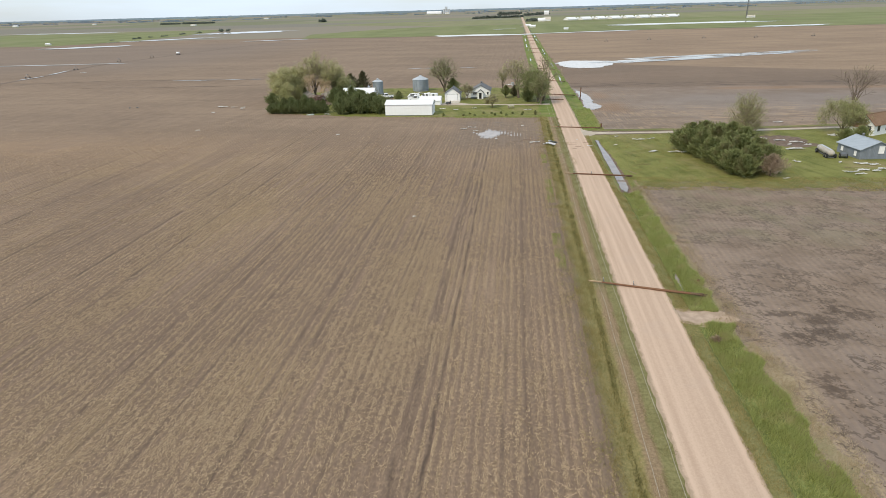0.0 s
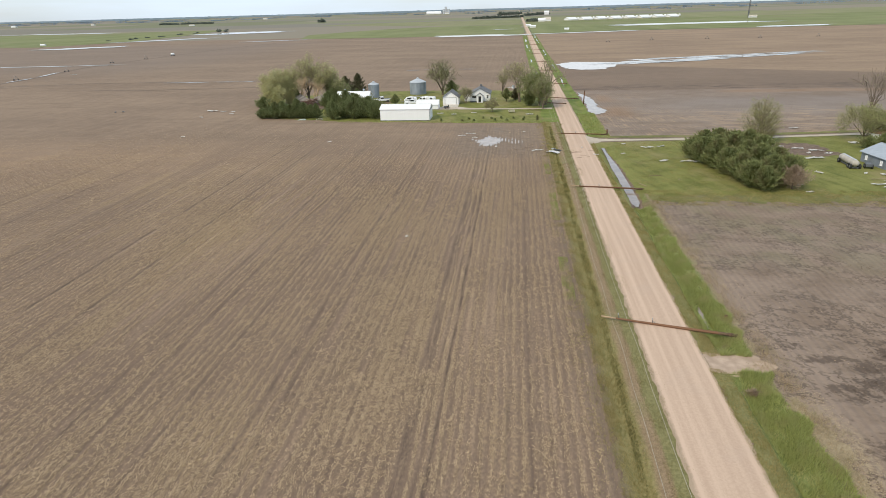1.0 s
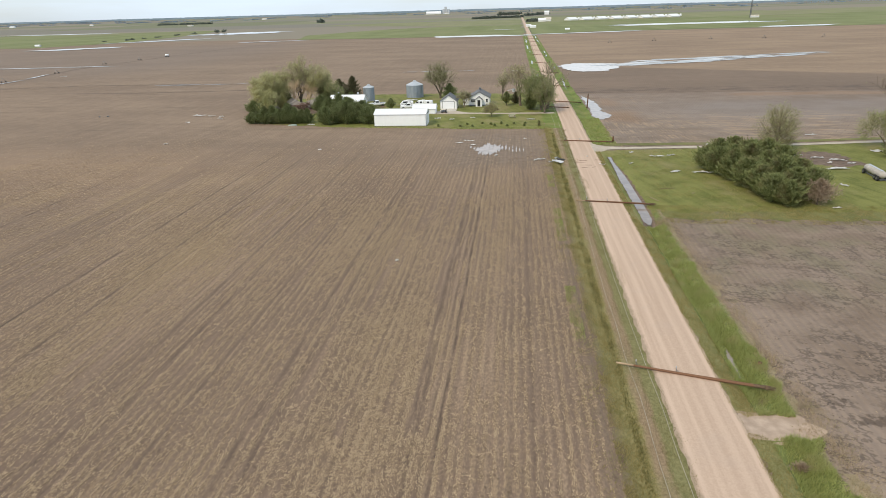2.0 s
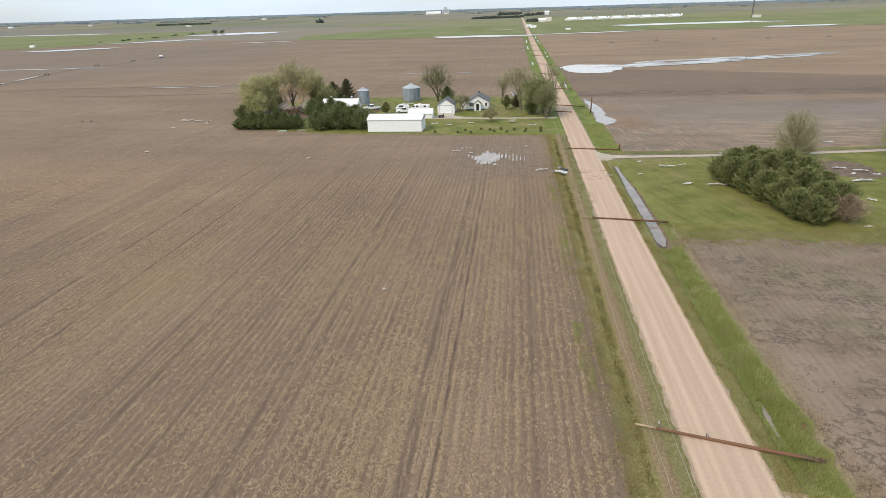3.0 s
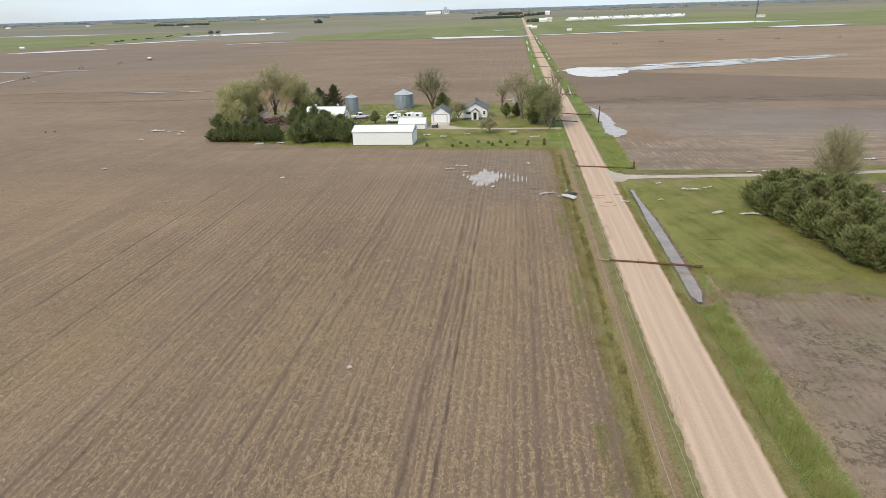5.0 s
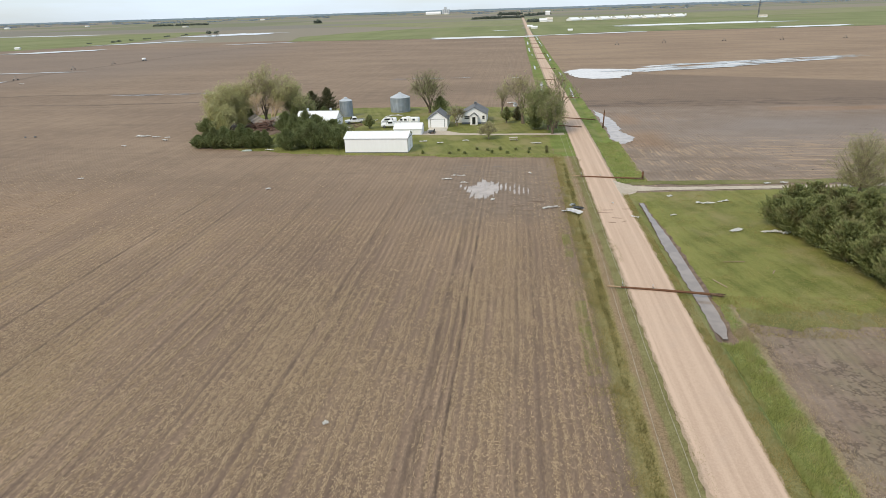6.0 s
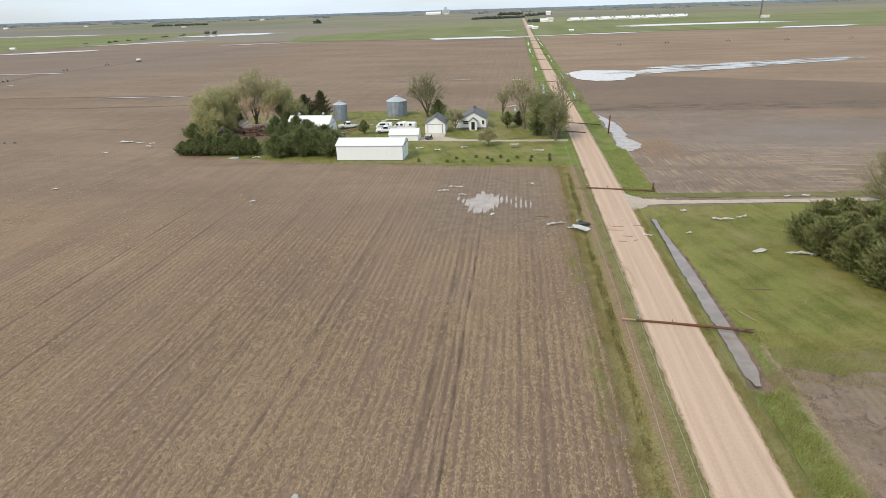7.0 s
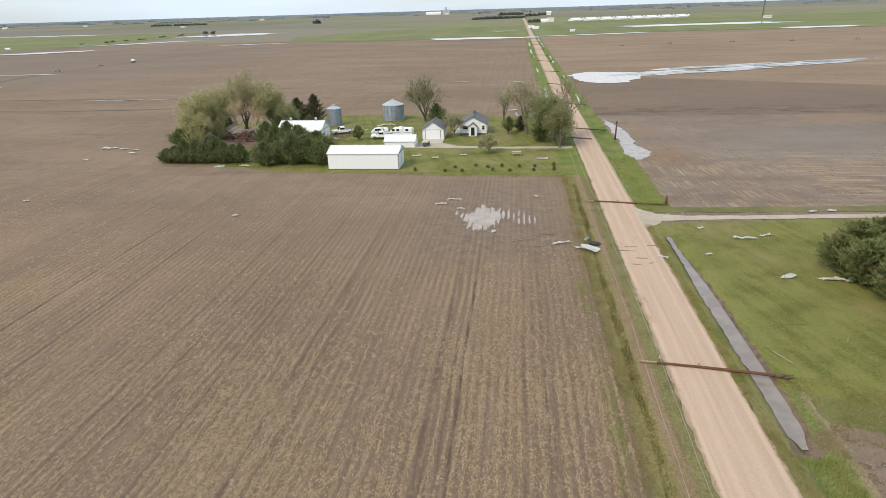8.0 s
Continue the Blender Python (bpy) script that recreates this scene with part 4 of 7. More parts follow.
for i, (x, y, h, r) in enumerate(THICKET):
    cedar("cedar_tree", x + 0.5, y - 1.2, h * (0.86 if y > 127 else 0.95) * (0.94, 1.04, 0.97, 1.06, 0.9)[i % 5], r * (1.0, 0.9, 1.06)[i % 3], M_CEDAR, "dense dark green cedar in a thicket on the lawn", "cedar tree", 18000, 0.145, 100 + i, "cedars of the lawn thicket", (0.75, 0.55, 0.9, 0.62)[i % 4])
cedar("rusty_shrub", 44.8, 108.9, 4.2, 3.0, M_LEAF_RUST, "rusty brown leafless-looking shrub beside the cedars", "shrub", 5000, 0.13, 130, point=1.6)



def egg_tree(x, y, height, radius, leaf, label, seed):
    """A young tree: a short stem that parts into many rising, arching branches under a rounded crown."""
    rng = np.random.default_rng(seed)
    ob = thing("budding_tree", pose(x, y, ground_z(x, y) - 0.05), label, "tree")
    lead, work, spots = bmesh.new(), bmesh.new(), []
    tube(lead, (0, 0, 0), (0.05, 0, height * 0.12), 0.26, 0.2, 8)
    tube(lead, (0.05, 0, height * 0.12), (0.1, 0.1, height * 0.55), 0.17, 0.07, 6)
    tube(lead, (0.1, 0.1, height * 0.55), (0.0, 0.1, height * 0.95), 0.07, 0.02, 5)
    for i in range(150):
        t = rng.random() ** 0.8
        a = rng.uniform(0, 6.283)
        r = radius * math.sqrt(max(0.02, 1 - ((t - 0.34) / (0.68 if t > 0.34 else 0.44)) ** 2)) * rng.uniform(0.45, 1.05)
        top = height * (0.13 + 0.86 * t) * rng.uniform(0.96, 1.03)
        p = Vector((0.08, 0.05, max(height * 0.1, (top - r * 0.75) * rng.uniform(0.45, 0.8))))
        q = Vector((math.cos(a) * r, math.sin(a) * r, top))
        m = p.lerp(q, 0.5) + Vector((math.cos(a), math.sin(a), 0)) * 0.10 * r + Vector((0, 0, -0.06 * r))
        tube(work, p, m, 0.06, 0.04, 4, False)
        tube(work, m, q, 0.04, 0.015, 3, False)
        for k in range(10):
            s = rng.uniform(0.25, 1.0)
            b = p.lerp(m, s * 2) if s < 0.5 else m.lerp(q, s * 2 - 1)
            e = b + Vector((math.cos(a) * 0.4 + rng.normal() * 0.5, math.sin(a) * 0.4 + rng.normal() * 0.5, rng.uniform(-0.05, 0.8)))
            tube(work, b, e, 0.022, 0.012, 3, False)
            spots.append(tuple(e))
    part("trunk", lead, M_BARK, ob, smooth=True)
    part("branch_work", work, M_TWIG, ob)
    leaf_cloud("crown", rng, spots, 0.5, 13, 0.05, leaf).parent = ob
    return ob


egg_tree(52.9, 146.6, 9.2, 4.9, M_LEAF_BUD, "young tree with pale green spring buds behind the thicket", 11)
tree("leafing_tree", 74.6, 147.8, 8.6, 1.25, M_LEAF_BUD, "broad low tree in fresh pale green leaf", "tree", 14, 0.085, 1.2, 4, seed=12, stem=0.06, fill=220)
tree("bare_tree", 90.8, 178.0, 12.6, 0.36, M_LEAF_BUD, "bare tall tree with upright limbs", "tree", 2, 0.07, 0.7, 3, seed=33, bark=M_BARK, twig=0.035, stem=0.05)
tree("olive_tree", 101, 166, 9.0, 1.2, M_LEAF_OLIVE, "dull olive tree beyond the house", "tree", 12, 0.2, 0.8, 4, seed=14)

cedar("garden_bush", 71.4, 139.4, 2.6, 2.2, M_CEDAR, "dark green bush before the house", "bush", 2600, 0.2, 194, point=1.7)
cedar("garden_bush", 75.0, 140.6, 3.0, 2.2, M_CEDAR, "dark green bush before the house", "bush", 2600, 0.2, 195, point=1.7)

cedar("dead_weed", 19.0, 50.6, 0.8, 0.6, M_LEAF_RUST, "dark dead weed standing in the ditch grass", "weed", 420, 0.10, 232, point=1.4)

# farmyard trees
ROW = [(-74.0, 181.6, 3.2, 2.2), (-72.2, 182.0, 4.2, 2.6), (-70.0, 181.6, 4.6, 2.9), (-67.8, 182.4, 5.0, 3.0), (-65.6, 181.6, 4.8, 3.0), (-63.6, 182.2, 5.4, 3.1), (-61.4, 181.7, 4.8, 2.9), (-59.4, 182.0, 4.6, 2.7), (-57.8, 181.8, 4.0, 2.3), (-69.0, 184.6, 4.8, 2.8), (-64.4, 184.8, 5.2, 2.9)]
for i, (x, y, h, r) in enumerate(ROW):
    cedar("cedar_tree", x, y, h * (1.0, 0.88, 1.1)[i % 3], r, M_CEDAR_DARK, "low dark green cedar in a farmyard windbreak", "cedar tree", 9000, 0.17, 140 + i, "windbreak cedars", 1.7, 0.0)
GROVE = [(-51.8, 179.4, 5.2, 2.7), (-49.2, 181.5, 5.6, 3.0), (-46.2, 180.4, 6.2, 3.1), (-43.0, 181.5, 6.0, 3.2), (-40.2, 180.2, 5.0, 2.9), (-45.0, 185.0, 6.2, 3.3), (-48.5, 186, 5.8, 3.1), (-41.0, 186.0, 5.0, 3.1), (-44.0, 190.0, 5.4, 3.2), (-48.0, 191.0, 6.9, 3.2), (-59.0, 199.0, 5.6, 2.8), (-55.6, 196.0, 6.0, 2.9), (-52.0, 194.0, 7.0, 3.0), (-50.2, 196.0, 6.4, 2.9)]
for i, (x, y, h, r) in enumerate(GROVE):
    cedar("cedar_tree", x, y, h * (0.98, 0.86, 1.06, 0.92)[i % 4], r * 1.06, M_CEDAR_DARK, "tall dark green cedar beside the white shed", "cedar tree", 11000, 0.17, 160 + i, "cedars beside the shed", 1.2, 0.0)
tree("storm_torn_tree", -80.0, 208.5, 12.4, 0.66, M_LEAF_OLIVE, "large half-leafed tree torn by the storm", "tree", 18, 0.115, 1.4, 4, seed=21, broken=2, stem=0.03, twig=0.03, fill=260)
tree("storm_torn_tree", -76.5, 211.0, 12.8, 0.52, M_LEAF_OLIVE, "large half-leafed tree torn by the storm", "tree", 18, 0.115, 1.4, 4, seed=41, stem=0.03, twig=0.03, fill=260)
tree("storm_torn_tree", -77.6, 202.0, 8.6, 0.75, M_LEAF_OLIVE, "low battered tree with half its leaves", "tree", 14, 0.11, 1.2, 4, seed=24, stem=0.03, fill=170)
tree("storm_torn_tree", -70.8, 215.0, 16.8, 0.30, M_LEAF_OLIVE, "tall storm-torn tree with pale broken limbs", "tree", 16, 0.10, 1.0, 4, seed=22, broken=9, stem=0.10, full=0.55, twig=0.035, fill=40)
tree("storm_torn_tree", -63.4, 216.0, 13.6, 0.40, M_LEAF_OLIVE, "large half-leafed tree torn by the storm", "tree", 16, 0.11, 1.25, 4, seed=42, broken=3, stem=0.06, twig=0.03, full=0.7, fill=170)
tree("storm_torn_tree", -60.0, 215.0, 8.8, 0.60, M_LEAF, "torn tree with its last fresh green leaves", "tree", 12, 0.10, 1.1, 4, seed=23, broken=3, stem=0.06, twig=0.03, full=0.7, fill=130)
tree("stripped_tree", -71.2, 210.0, 9.5, 0.5, M_LEAF_OLIVE, "broken trunk and limbs stripped pale by the storm", "tree", 0, 0.1, 0.5, 3, seed=51, stem=0.35, broken=6, twig=0.06, bark=M_SPLIT)
tree("stripped_tree", -67.2, 211.0, 8.0, 0.6, M_LEAF_OLIVE, "broken trunk and limbs stripped pale by the storm", "tree", 0, 0.1, 0.5, 3, lean=(0.2, 0), seed=52, stem=0.4, broken=4, twig=0.06, bark=M_SPLIT)
for i, (x, y, h, r) in enumerate([(-73.6, 210.5, 5.4, 2.4), (-60.8, 211.5, 5.4, 2.8), (-56.8, 212.0, 5.0, 2.6), (-80.5, 199.0, 4.2, 2.8), (-77.0, 197.6, 4.0, 2.6), (-53.6, 214.6, 4.6, 2.6)]):
    cedar("dark_bush", x, y, h, r, M_CEDAR_DARK, "dark green undergrowth beside the collapsed barn", "bush", 5000, 0.2, 220 + i, point=1.5)
for i, (x, y, h, r) in enumerate([(-75.6, 197.0, 5.4, 3.2), (-79.6, 202.0, 5.6, 3.0), (-81.6, 205.5, 6.0, 2.6), (-78.6, 206.5, 6.6, 3.4), (-73.8, 206.0, 5.6, 2.6)]):
    cedar("battered_shrub", x, y, h, r, M_LEAF_OLIVE, "battered olive shrub under the storm-torn trees", "shrub", 5200, 0.16, 240 + i, "shrubs under the torn trees", point=1.7, skirt=0.05)
for i, (x, y, h, r) in enumerate([(-60.0, 224.0, 8.0, 3.0), (-55.8, 225.5, 8.8, 3.0)]):
    cedar("spruce_tree", x, y, h, r, M_SPRUCE, "dark pointed spruce behind the white barn", "spruce tree", 6000, 0.22, 180 + i, "spruces behind the barn", 1.0)
tree("bare_tree", -26.0, 229.0, 13.2, 0.72, M_LEAF, "nearly bare spreading tree beside the grain bin", "tree", 10, 0.07, 1.2, 4, seed=25, stem=0.06, twig=0.03, fill=120, bark=M_BARK)
cedar("dark_bush", -22.6, 227.0, 5.4, 3.3, M_CEDAR_DARK, "dark green bush under the bare tree", "bush", 5000, 0.2, 190, point=1.7)
tree("roadside_tree", 4.8, 203.5, 10.4, 0.42, M_LEAF, "leafy roadside tree with storm-bent limbs", "tree", 18, 0.10, 1.15, 4, seed=26, stem=0.04, fill=240)
cedar("dark_bush", 4.0, 201.4, 6.2, 2.2, M_CEDAR_DARK, "dark green bush at the foot of the roadside trees", "bush", 8000, 0.17, 226, point=1.3)
tree("roadside_tree", 7.2, 200.5, 11.4, 0.42, M_LEAF, "leafy roadside tree with storm-bent limbs", "tree", 15, 0.10, 1.15, 4, lean=(0.1, 0), seed=37, stem=0.04, fill=220, full=0.75)
tree("roadside_tree", 8.0, 195.0, 10.0, 0.5, M_LEAF, "half-bare roadside tree with pale torn twigs", "tree", 8, 0.09, 1.0, 4, lean=(0.1, 0.1), seed=27, stem=0.05, full=0.7, twig=0.03, fill=150)
tree("roadside_tree", 9.0, 203.0, 14.6, 0.3, M_LEAF, "half-bare roadside tree leaning over the road", "tree", 9, 0.09, 0.8, 3, lean=(0.35, 0.1), seed=58, stem=0.12, full=0.6, twig=0.05)
tree("roadside_tree", 1.2, 210.0, 14.2, 0.40, M_LEAF_OLIVE, "half-bare tall roadside tree", "tree", 12, 0.10, 0.9, 4, lean=(-0.1, 0), seed=28, stem=0.16, full=0.22, twig=0.03)
tree("small_tree", -6.9, 190.2, 4.6, 1.1, M_LEAF_OLIVE, "small brownish tree beside the driveway", "tree", 2, 0.07, 0.6, 4, seed=29)
tree("bare_tree", -16.0, 208.0, 6.2, 1.2, M_LEAF_BUD, "bare shrubby tree beside the house", "tree", 1, 0.09, 0.5, 4, seed=30)
tree("bare_tree", -4.6, 226.0, 9.0, 0.6, M_LEAF_BUD, "thin bare tree behind the house", "tree", 1, 0.1, 0.4, 4, seed=31)
cedar("garden_tree", -3.1, 210.3, 4.4, 2.0, M_LEAF, "small leafy green tree on the farmyard lawn", "tree", 2000, 0.3, 191, point=1.8, skirt=0.2)
cedar("round_evergreen", -0.2, 214.8, 3.7, 1.9, M_SPRUCE, "round dark evergreen on the farmyard lawn", "evergreen bush", 2200, 0.3, 192, point=1.5)
cedar("garden_tree", -38.6, 204.5, 3.6, 1.9, M_CEDAR, "small green tree in the farmyard", "tree", 1600, 0.3, 193, point=1.7, skirt=0.15)
SEEDLINGS = [(-20.3, 174.8), (-14.5, 174.5), (-11.3, 174.6), (-5.6, 175.0), (-2.4, 174.8), (2.0, 175.2), (5.8, 175.6), (-9.0, 178.6), (-6.6, 177.5), (-3.9, 178), (-0.6, 177.9), (2.3, 178.2), (5.9, 179.0), (-12.9, 177.2)]
for i, (x, y) in enumerate(SEEDLINGS):
    cedar("evergreen_seedling", x, y, 0.55 if i % 3 else 0.8, 0.38, M_CEDAR, "knee-high planted evergreen on the lawn", "seedling", 260, 0.16, 200 + i, "planted seedlings")


# ---- far things ----
def far_wood(name, spots, label, size=2.2, seed=5, leaf=None):
    """A stand of trees far away: (x, y, height, width)."""
    rng = np.random.default_rng(seed)
    c, r = [], []
    for x, y, h, w in spots:
        for _ in range(20):
            t = rng.random()
            c.append((x + rng.uniform(-0.5, 0.5) * w, y + rng.normal() * min(w, 12) * 0.3, h * (0.12 + 0.7 * t * rng.random())))
            r.append(min(w * 0.26, h * 0.42) * (1.15 - t * 0.6))
    ob = leaf_cloud(name, rng, c, r, 12, size, leaf or M_HAZED_WOOD)
    return tagged(ob, label, "woods", kind="stuff")


rng = np.random.default_rng(3)
woods = []
for k in range(34):
    woods.append((-106 + k * 3.6, 1640 + rng.uniform(-12, 12) + k * 1.5, rng.uniform(6, 9), 8))
for k in range(22):
    woods.append((26 + k * 3.6, 1900 + k * 12, rng.uniform(7, 11), 10))
for k in range(14):
    woods.append((-60 + k * 5.5, 2250 + rng.uniform(-10, 10), rng.uniform(10, 15), 12))
far_wood("hazed_woods", woods, "dark shelter woods far along the road", 1.3)
woods = [(-1160 + k * 6 + rng.normal() * 3, 2020 + rng.uniform(-25, 25), rng.uniform(5, 8), 10) for k in range(30)]
far_wood("hazed_woods", woods, "dark shelter woods across the far fields", 1.4, 6)
far_wood("far_tree", [(-525, 1720, 12, 11), (-519, 1722, 11, 9), (-530, 1722, 10, 9)], "lone round tree in far fields", 1.6, 7)
far_wood("creek_trees", [(-512 + rng.normal() * 8, 780 + k * 28 + rng.normal() * 9, rng.uniform(0.8, 2.4), 4) for k in range(10)] + [(-505, 1062, 8, 8), (-496, 1072, 7, 8)], "scrub and small trees along a creek", 0.7, 8)
far_wood("far_scrub", [(22 + 3 * k, 1232 + rng.normal() * 4, rng.uniform(5, 8), 7) for k in range(9)], "dark trees round a far farmstead", 1.4, 9)
# farthest woods, in the colour that has the haze painted in
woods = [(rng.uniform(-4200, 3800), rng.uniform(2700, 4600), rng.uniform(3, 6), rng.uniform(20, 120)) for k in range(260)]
far_wood("hazed_woods", woods, "scattered tree lines near the horizon, coloured blue-grey for haze", 1.7, 10, M_HAZED_DISTANCE)


def hazed_treeline(name, y, z, seed, lo=-4880, hi=4880):
    """A ragged line of trees on the horizon, made faint by haze put into its colour."""
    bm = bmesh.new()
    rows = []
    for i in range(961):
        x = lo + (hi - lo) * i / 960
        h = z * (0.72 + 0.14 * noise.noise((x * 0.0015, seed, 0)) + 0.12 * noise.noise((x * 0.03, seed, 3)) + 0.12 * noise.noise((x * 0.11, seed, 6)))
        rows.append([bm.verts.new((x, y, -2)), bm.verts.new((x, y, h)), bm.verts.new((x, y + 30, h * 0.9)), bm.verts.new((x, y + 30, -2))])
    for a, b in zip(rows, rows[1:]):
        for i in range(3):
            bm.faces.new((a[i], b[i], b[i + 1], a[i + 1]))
    return tagged(link(name, bm, M_HAZED_DISTANCE), "tree line on the flat horizon, coloured blue-grey for haze", "horizon", kind="structure")


hazed_treeline("backdrop", 4780, 17, 2.0)


# ---- utility poles ----
def utility_pole(butt, tip, sag, seed, far=False):
    """A snapped pole that lies across the road."""
    rng = np.random.default_rng(seed)
    a, b = Vector(butt), Vector(tip)
    long = (b - a).length
    ob = thing("utility_pole", Matrix.Translation(a) @ (b - a).to_track_quat("Z", "Y").to_matrix().to_4x4(), "fallen brown wooden utility pole lying across the gravel road", "utility pole", "fallen poles along the road")
    bm = bmesh.new()
    k, n = 10, 10
    rings = []
    for i in range(k + 1):
        t = i / k
        r = 0.145 - 0.05 * t
        off = sag * math.sin(3.1416 * t)
        rings.append([bm.verts.new((r * math.cos(6.283 * j / n) + off, r * math.sin(6.283 * j / n), long * (0.02 + 0.86 * t))) for j in range(n)])
    for p, q in zip(rings, rings[1:]):
        for j in range(n):
            bm.faces.new((p[j], p[(j + 1) % n], q[(j + 1) % n], q[j]))
    bm.faces.new(rings[0][::-1])
    bm.faces.new(rings[-1])
    part("shaft", bm, M_POLE, ob, smooth=True)
    bm = bmesh.new()
    tube(bm, (sag * 0.1, 0, long * 0.025), (sag * 0.25, 0, long * 0.10), 0.152, 0.148, 10)
    part("tarred_butt", bm, M_BROKEN, ob, "dark tarred butt", smooth=True)
    bm = bmesh.new()
    tube(bm, (0, 0, long * 0.878), (0, 0, long), 0.096, 0.082, 10)
    part("pole_top", bm, M_POLE_END, ob, "pale weathered pole top", smooth=True)
    bm = bmesh.new()
    for i in range(9):
        g = 6.283 * i / 9
        r = 0.12
        tube(bm, (r * math.cos(g), r * math.sin(g), long * 0.03), (1.2 * r * math.cos(g), 1.2 * r * math.sin(g), -rng.uniform(0.1, 0.5)), 0.06, 0.012, 4)
    part("broken_end", bm, M_BROKEN, ob, "dark splintered butt")
    for t, s in ((0.86, 1), (0.76, -1), (0.59, 1)):
        bm = bmesh.new()
        z = long * t
        tube(bm, (0, 0, z), (0.02, s * 0.42, z + 0.05), 0.04, 0.035, 6)
        tube(bm, (0, 0, z - 0.25), (0.02, s * 0.3, z), 0.02, 0.02, 5)
        bracket = part("bracket", bm, M_STEEL, ob, "rusty steel bracket")
        if t != 0.76:
            bm = bmesh.new()
            for h, r in ((0.0, 0.03), (0.05, 0.055), (0.10, 0.03), (0.14, 0.05)):
                tube(bm, (0.02, s * (0.42 + h), z + 0.05), (0.02, s * (0.48 + h), z + 0.05), r, r * 0.8, 8)
            part("insulator", bm, M_PORCELAIN, bracket, "pale ribbed insulator")
    return ob


def pole_stump(x, y, h, seed, lean=0.0):
    rng = np.random.default_rng(seed)
    ob = thing("pole_stump", pose(x, y, ground_z(x, y) - 0.1, 0, lean, 0), "broken wooden pole stump standing in the verge", "pole stump", "pole stumps")
    bm = bmesh.new()
    tube(bm, (0, 0, 0), (0, 0, h * 0.8), 0.18, 0.165, 10)
    part("shaft", bm, M_POLE, ob, smooth=True)
    bm = bmesh.new()
    for i in range(8):
        g = 6.283 * i / 8
        tube(bm, (0.11 * math.cos(g), 0.11 * math.sin(g), h * 0.78), (0.12 * math.cos(g), 0.12 * math.sin(g), h * rng.uniform(0.85, 1.0)), 0.06, 0.012, 4)
    part("broken_end", bm, M_BROKEN, ob, "dark splintered top")
    return ob


POLES = [((20.0, 59.15), (8.55, 62.05), 0.05), ((20.75, 107.6), (9.35, 109.2), -0.06), ((21.15, 153.8), (9.35, 155.5), 0.05), ((20.0, 213.2), (9.1, 217.8), 0.04),
         ((19.5, 254.2), (9.5, 259.5), 0.0), ((18.6, 304.1), (9.2, 311.0), 0.0), ((17.6, 355.0), (8.9, 360.0), 0.0), ((17.4, 410.0), (8.6, 419.0), 0.0), ((17.2, 454.0), (8.6, 461.0), 0.0),
         ((17.2, 510.0), (8.4, 514.0), 0.0), ((17.0, 563.0), (8.4, 568.0), 0.0), ((17.0, 612.0), (8.4, 617.0), 0.0), ((17.0, 660.0), (8.4, 664.0), 0.0)]
for i, ((bx, by), (tx, ty), sag) in enumerate(POLES):
    z = 0.31
    utility_pole((bx, by, z - 0.03), (tx, ty, z + 0.03), sag, 40 + i)
utility_pole((15.3, 202.8, 0.30), (9.0, 205.7, 0.30), 0.0, 60)
pole_stump(21.5, 155.0, 1.5, 70)
pole_stump(20.8, 203.0, 4.8, 71, 2.0)
pole_stump(20.6, 63.0, 0.5, 72, 8.0)


def cable(name, pts, r, label):
    cu = bpy.data.curves.new(name, "CURVE")
    cu.dimensions, cu.bevel_depth, cu.bevel_resolution = "3D", r, 1
    sp = cu.splines.new("POLY")
    sp.points.add(len(pts) - 1)
    for q, p in zip(sp.points, pts):
        q.co = (*p, 1)
    cu.materials.append(M_WIRE)
    return tagged(new(name, cu), label, "cable")


for x0, seed in ((9.7, 1.0), (11.1, 2.0)):
    pts = []
    for y in steps((-35, 160, 2.5), (160, 300, 7)):
        x = x0 + 0.5 * noise.noise((seed, y * 0.02, 0)) + 0.12 * noise.noise((seed, y * 0.15, 4))
        pts.append((x, y, ground_z(x, y) + 0.10))
    cable("power_cable", pts, 0.014, "fallen pale power cable lying in the roadside grass")


# ---- buildings ----
def gable_walls(ob, w, d, eave, ridge, axis, wall, t=0.15):
    """Two long walls and two gable ends. The ridge runs along the axis; w is along x, d along y."""
    run, span = (w, d) if axis == "x" else (d, w)
    for s in (-1, 1):
        a, b = sorted((s * (span / 2 - t), s * span / 2))
        part("side_wall", solid([(a, 0), (b, 0), (b, eave), (a, eave)], axis, -run / 2, run / 2), wall, ob)
    e = span / 2 - t - 0.003
    for s in (-1, 1):
        lo, hi = sorted((s * (run / 2 - t), s * run / 2))
        part("gable_wall", solid([(-e, 0), (e, 0), (e, eave), (0, ridge - 0.06), (-e, eave)], axis, lo, hi), wall, ob)


def gable_roof(ob, w, d, eave, ridge, axis, roof, over=0.25, t=0.1, label=""):
    run, span = (w, d) if axis == "x" else (d, w)
    slope = (ridge - eave) / (span / 2)
    u = span / 2 + over
    z = ridge - slope * u
    for s in (-1, 1):
        profile = [(0.004 * s, ridge), (s * u, z), (s * u, z + t), (0.004 * s, ridge + t)]
        slab = part("roof_slope", solid(profile, axis, -run / 2 - over, run / 2 + over), roof, ob, label)
    bm = bmesh.new()
    if axis == "x":
        box(bm, (-run / 2 - over, -0.12, ridge + t - 0.02), (run / 2 + over, 0.12, ridge + t + 0.03))
    else:
        box(bm, (-0.12, -run / 2 - over, ridge + t - 0.02), (0.12, run / 2 + over, ridge + t + 0.03))
    part("ridge_cap", bm, roof, ob)
    return slab


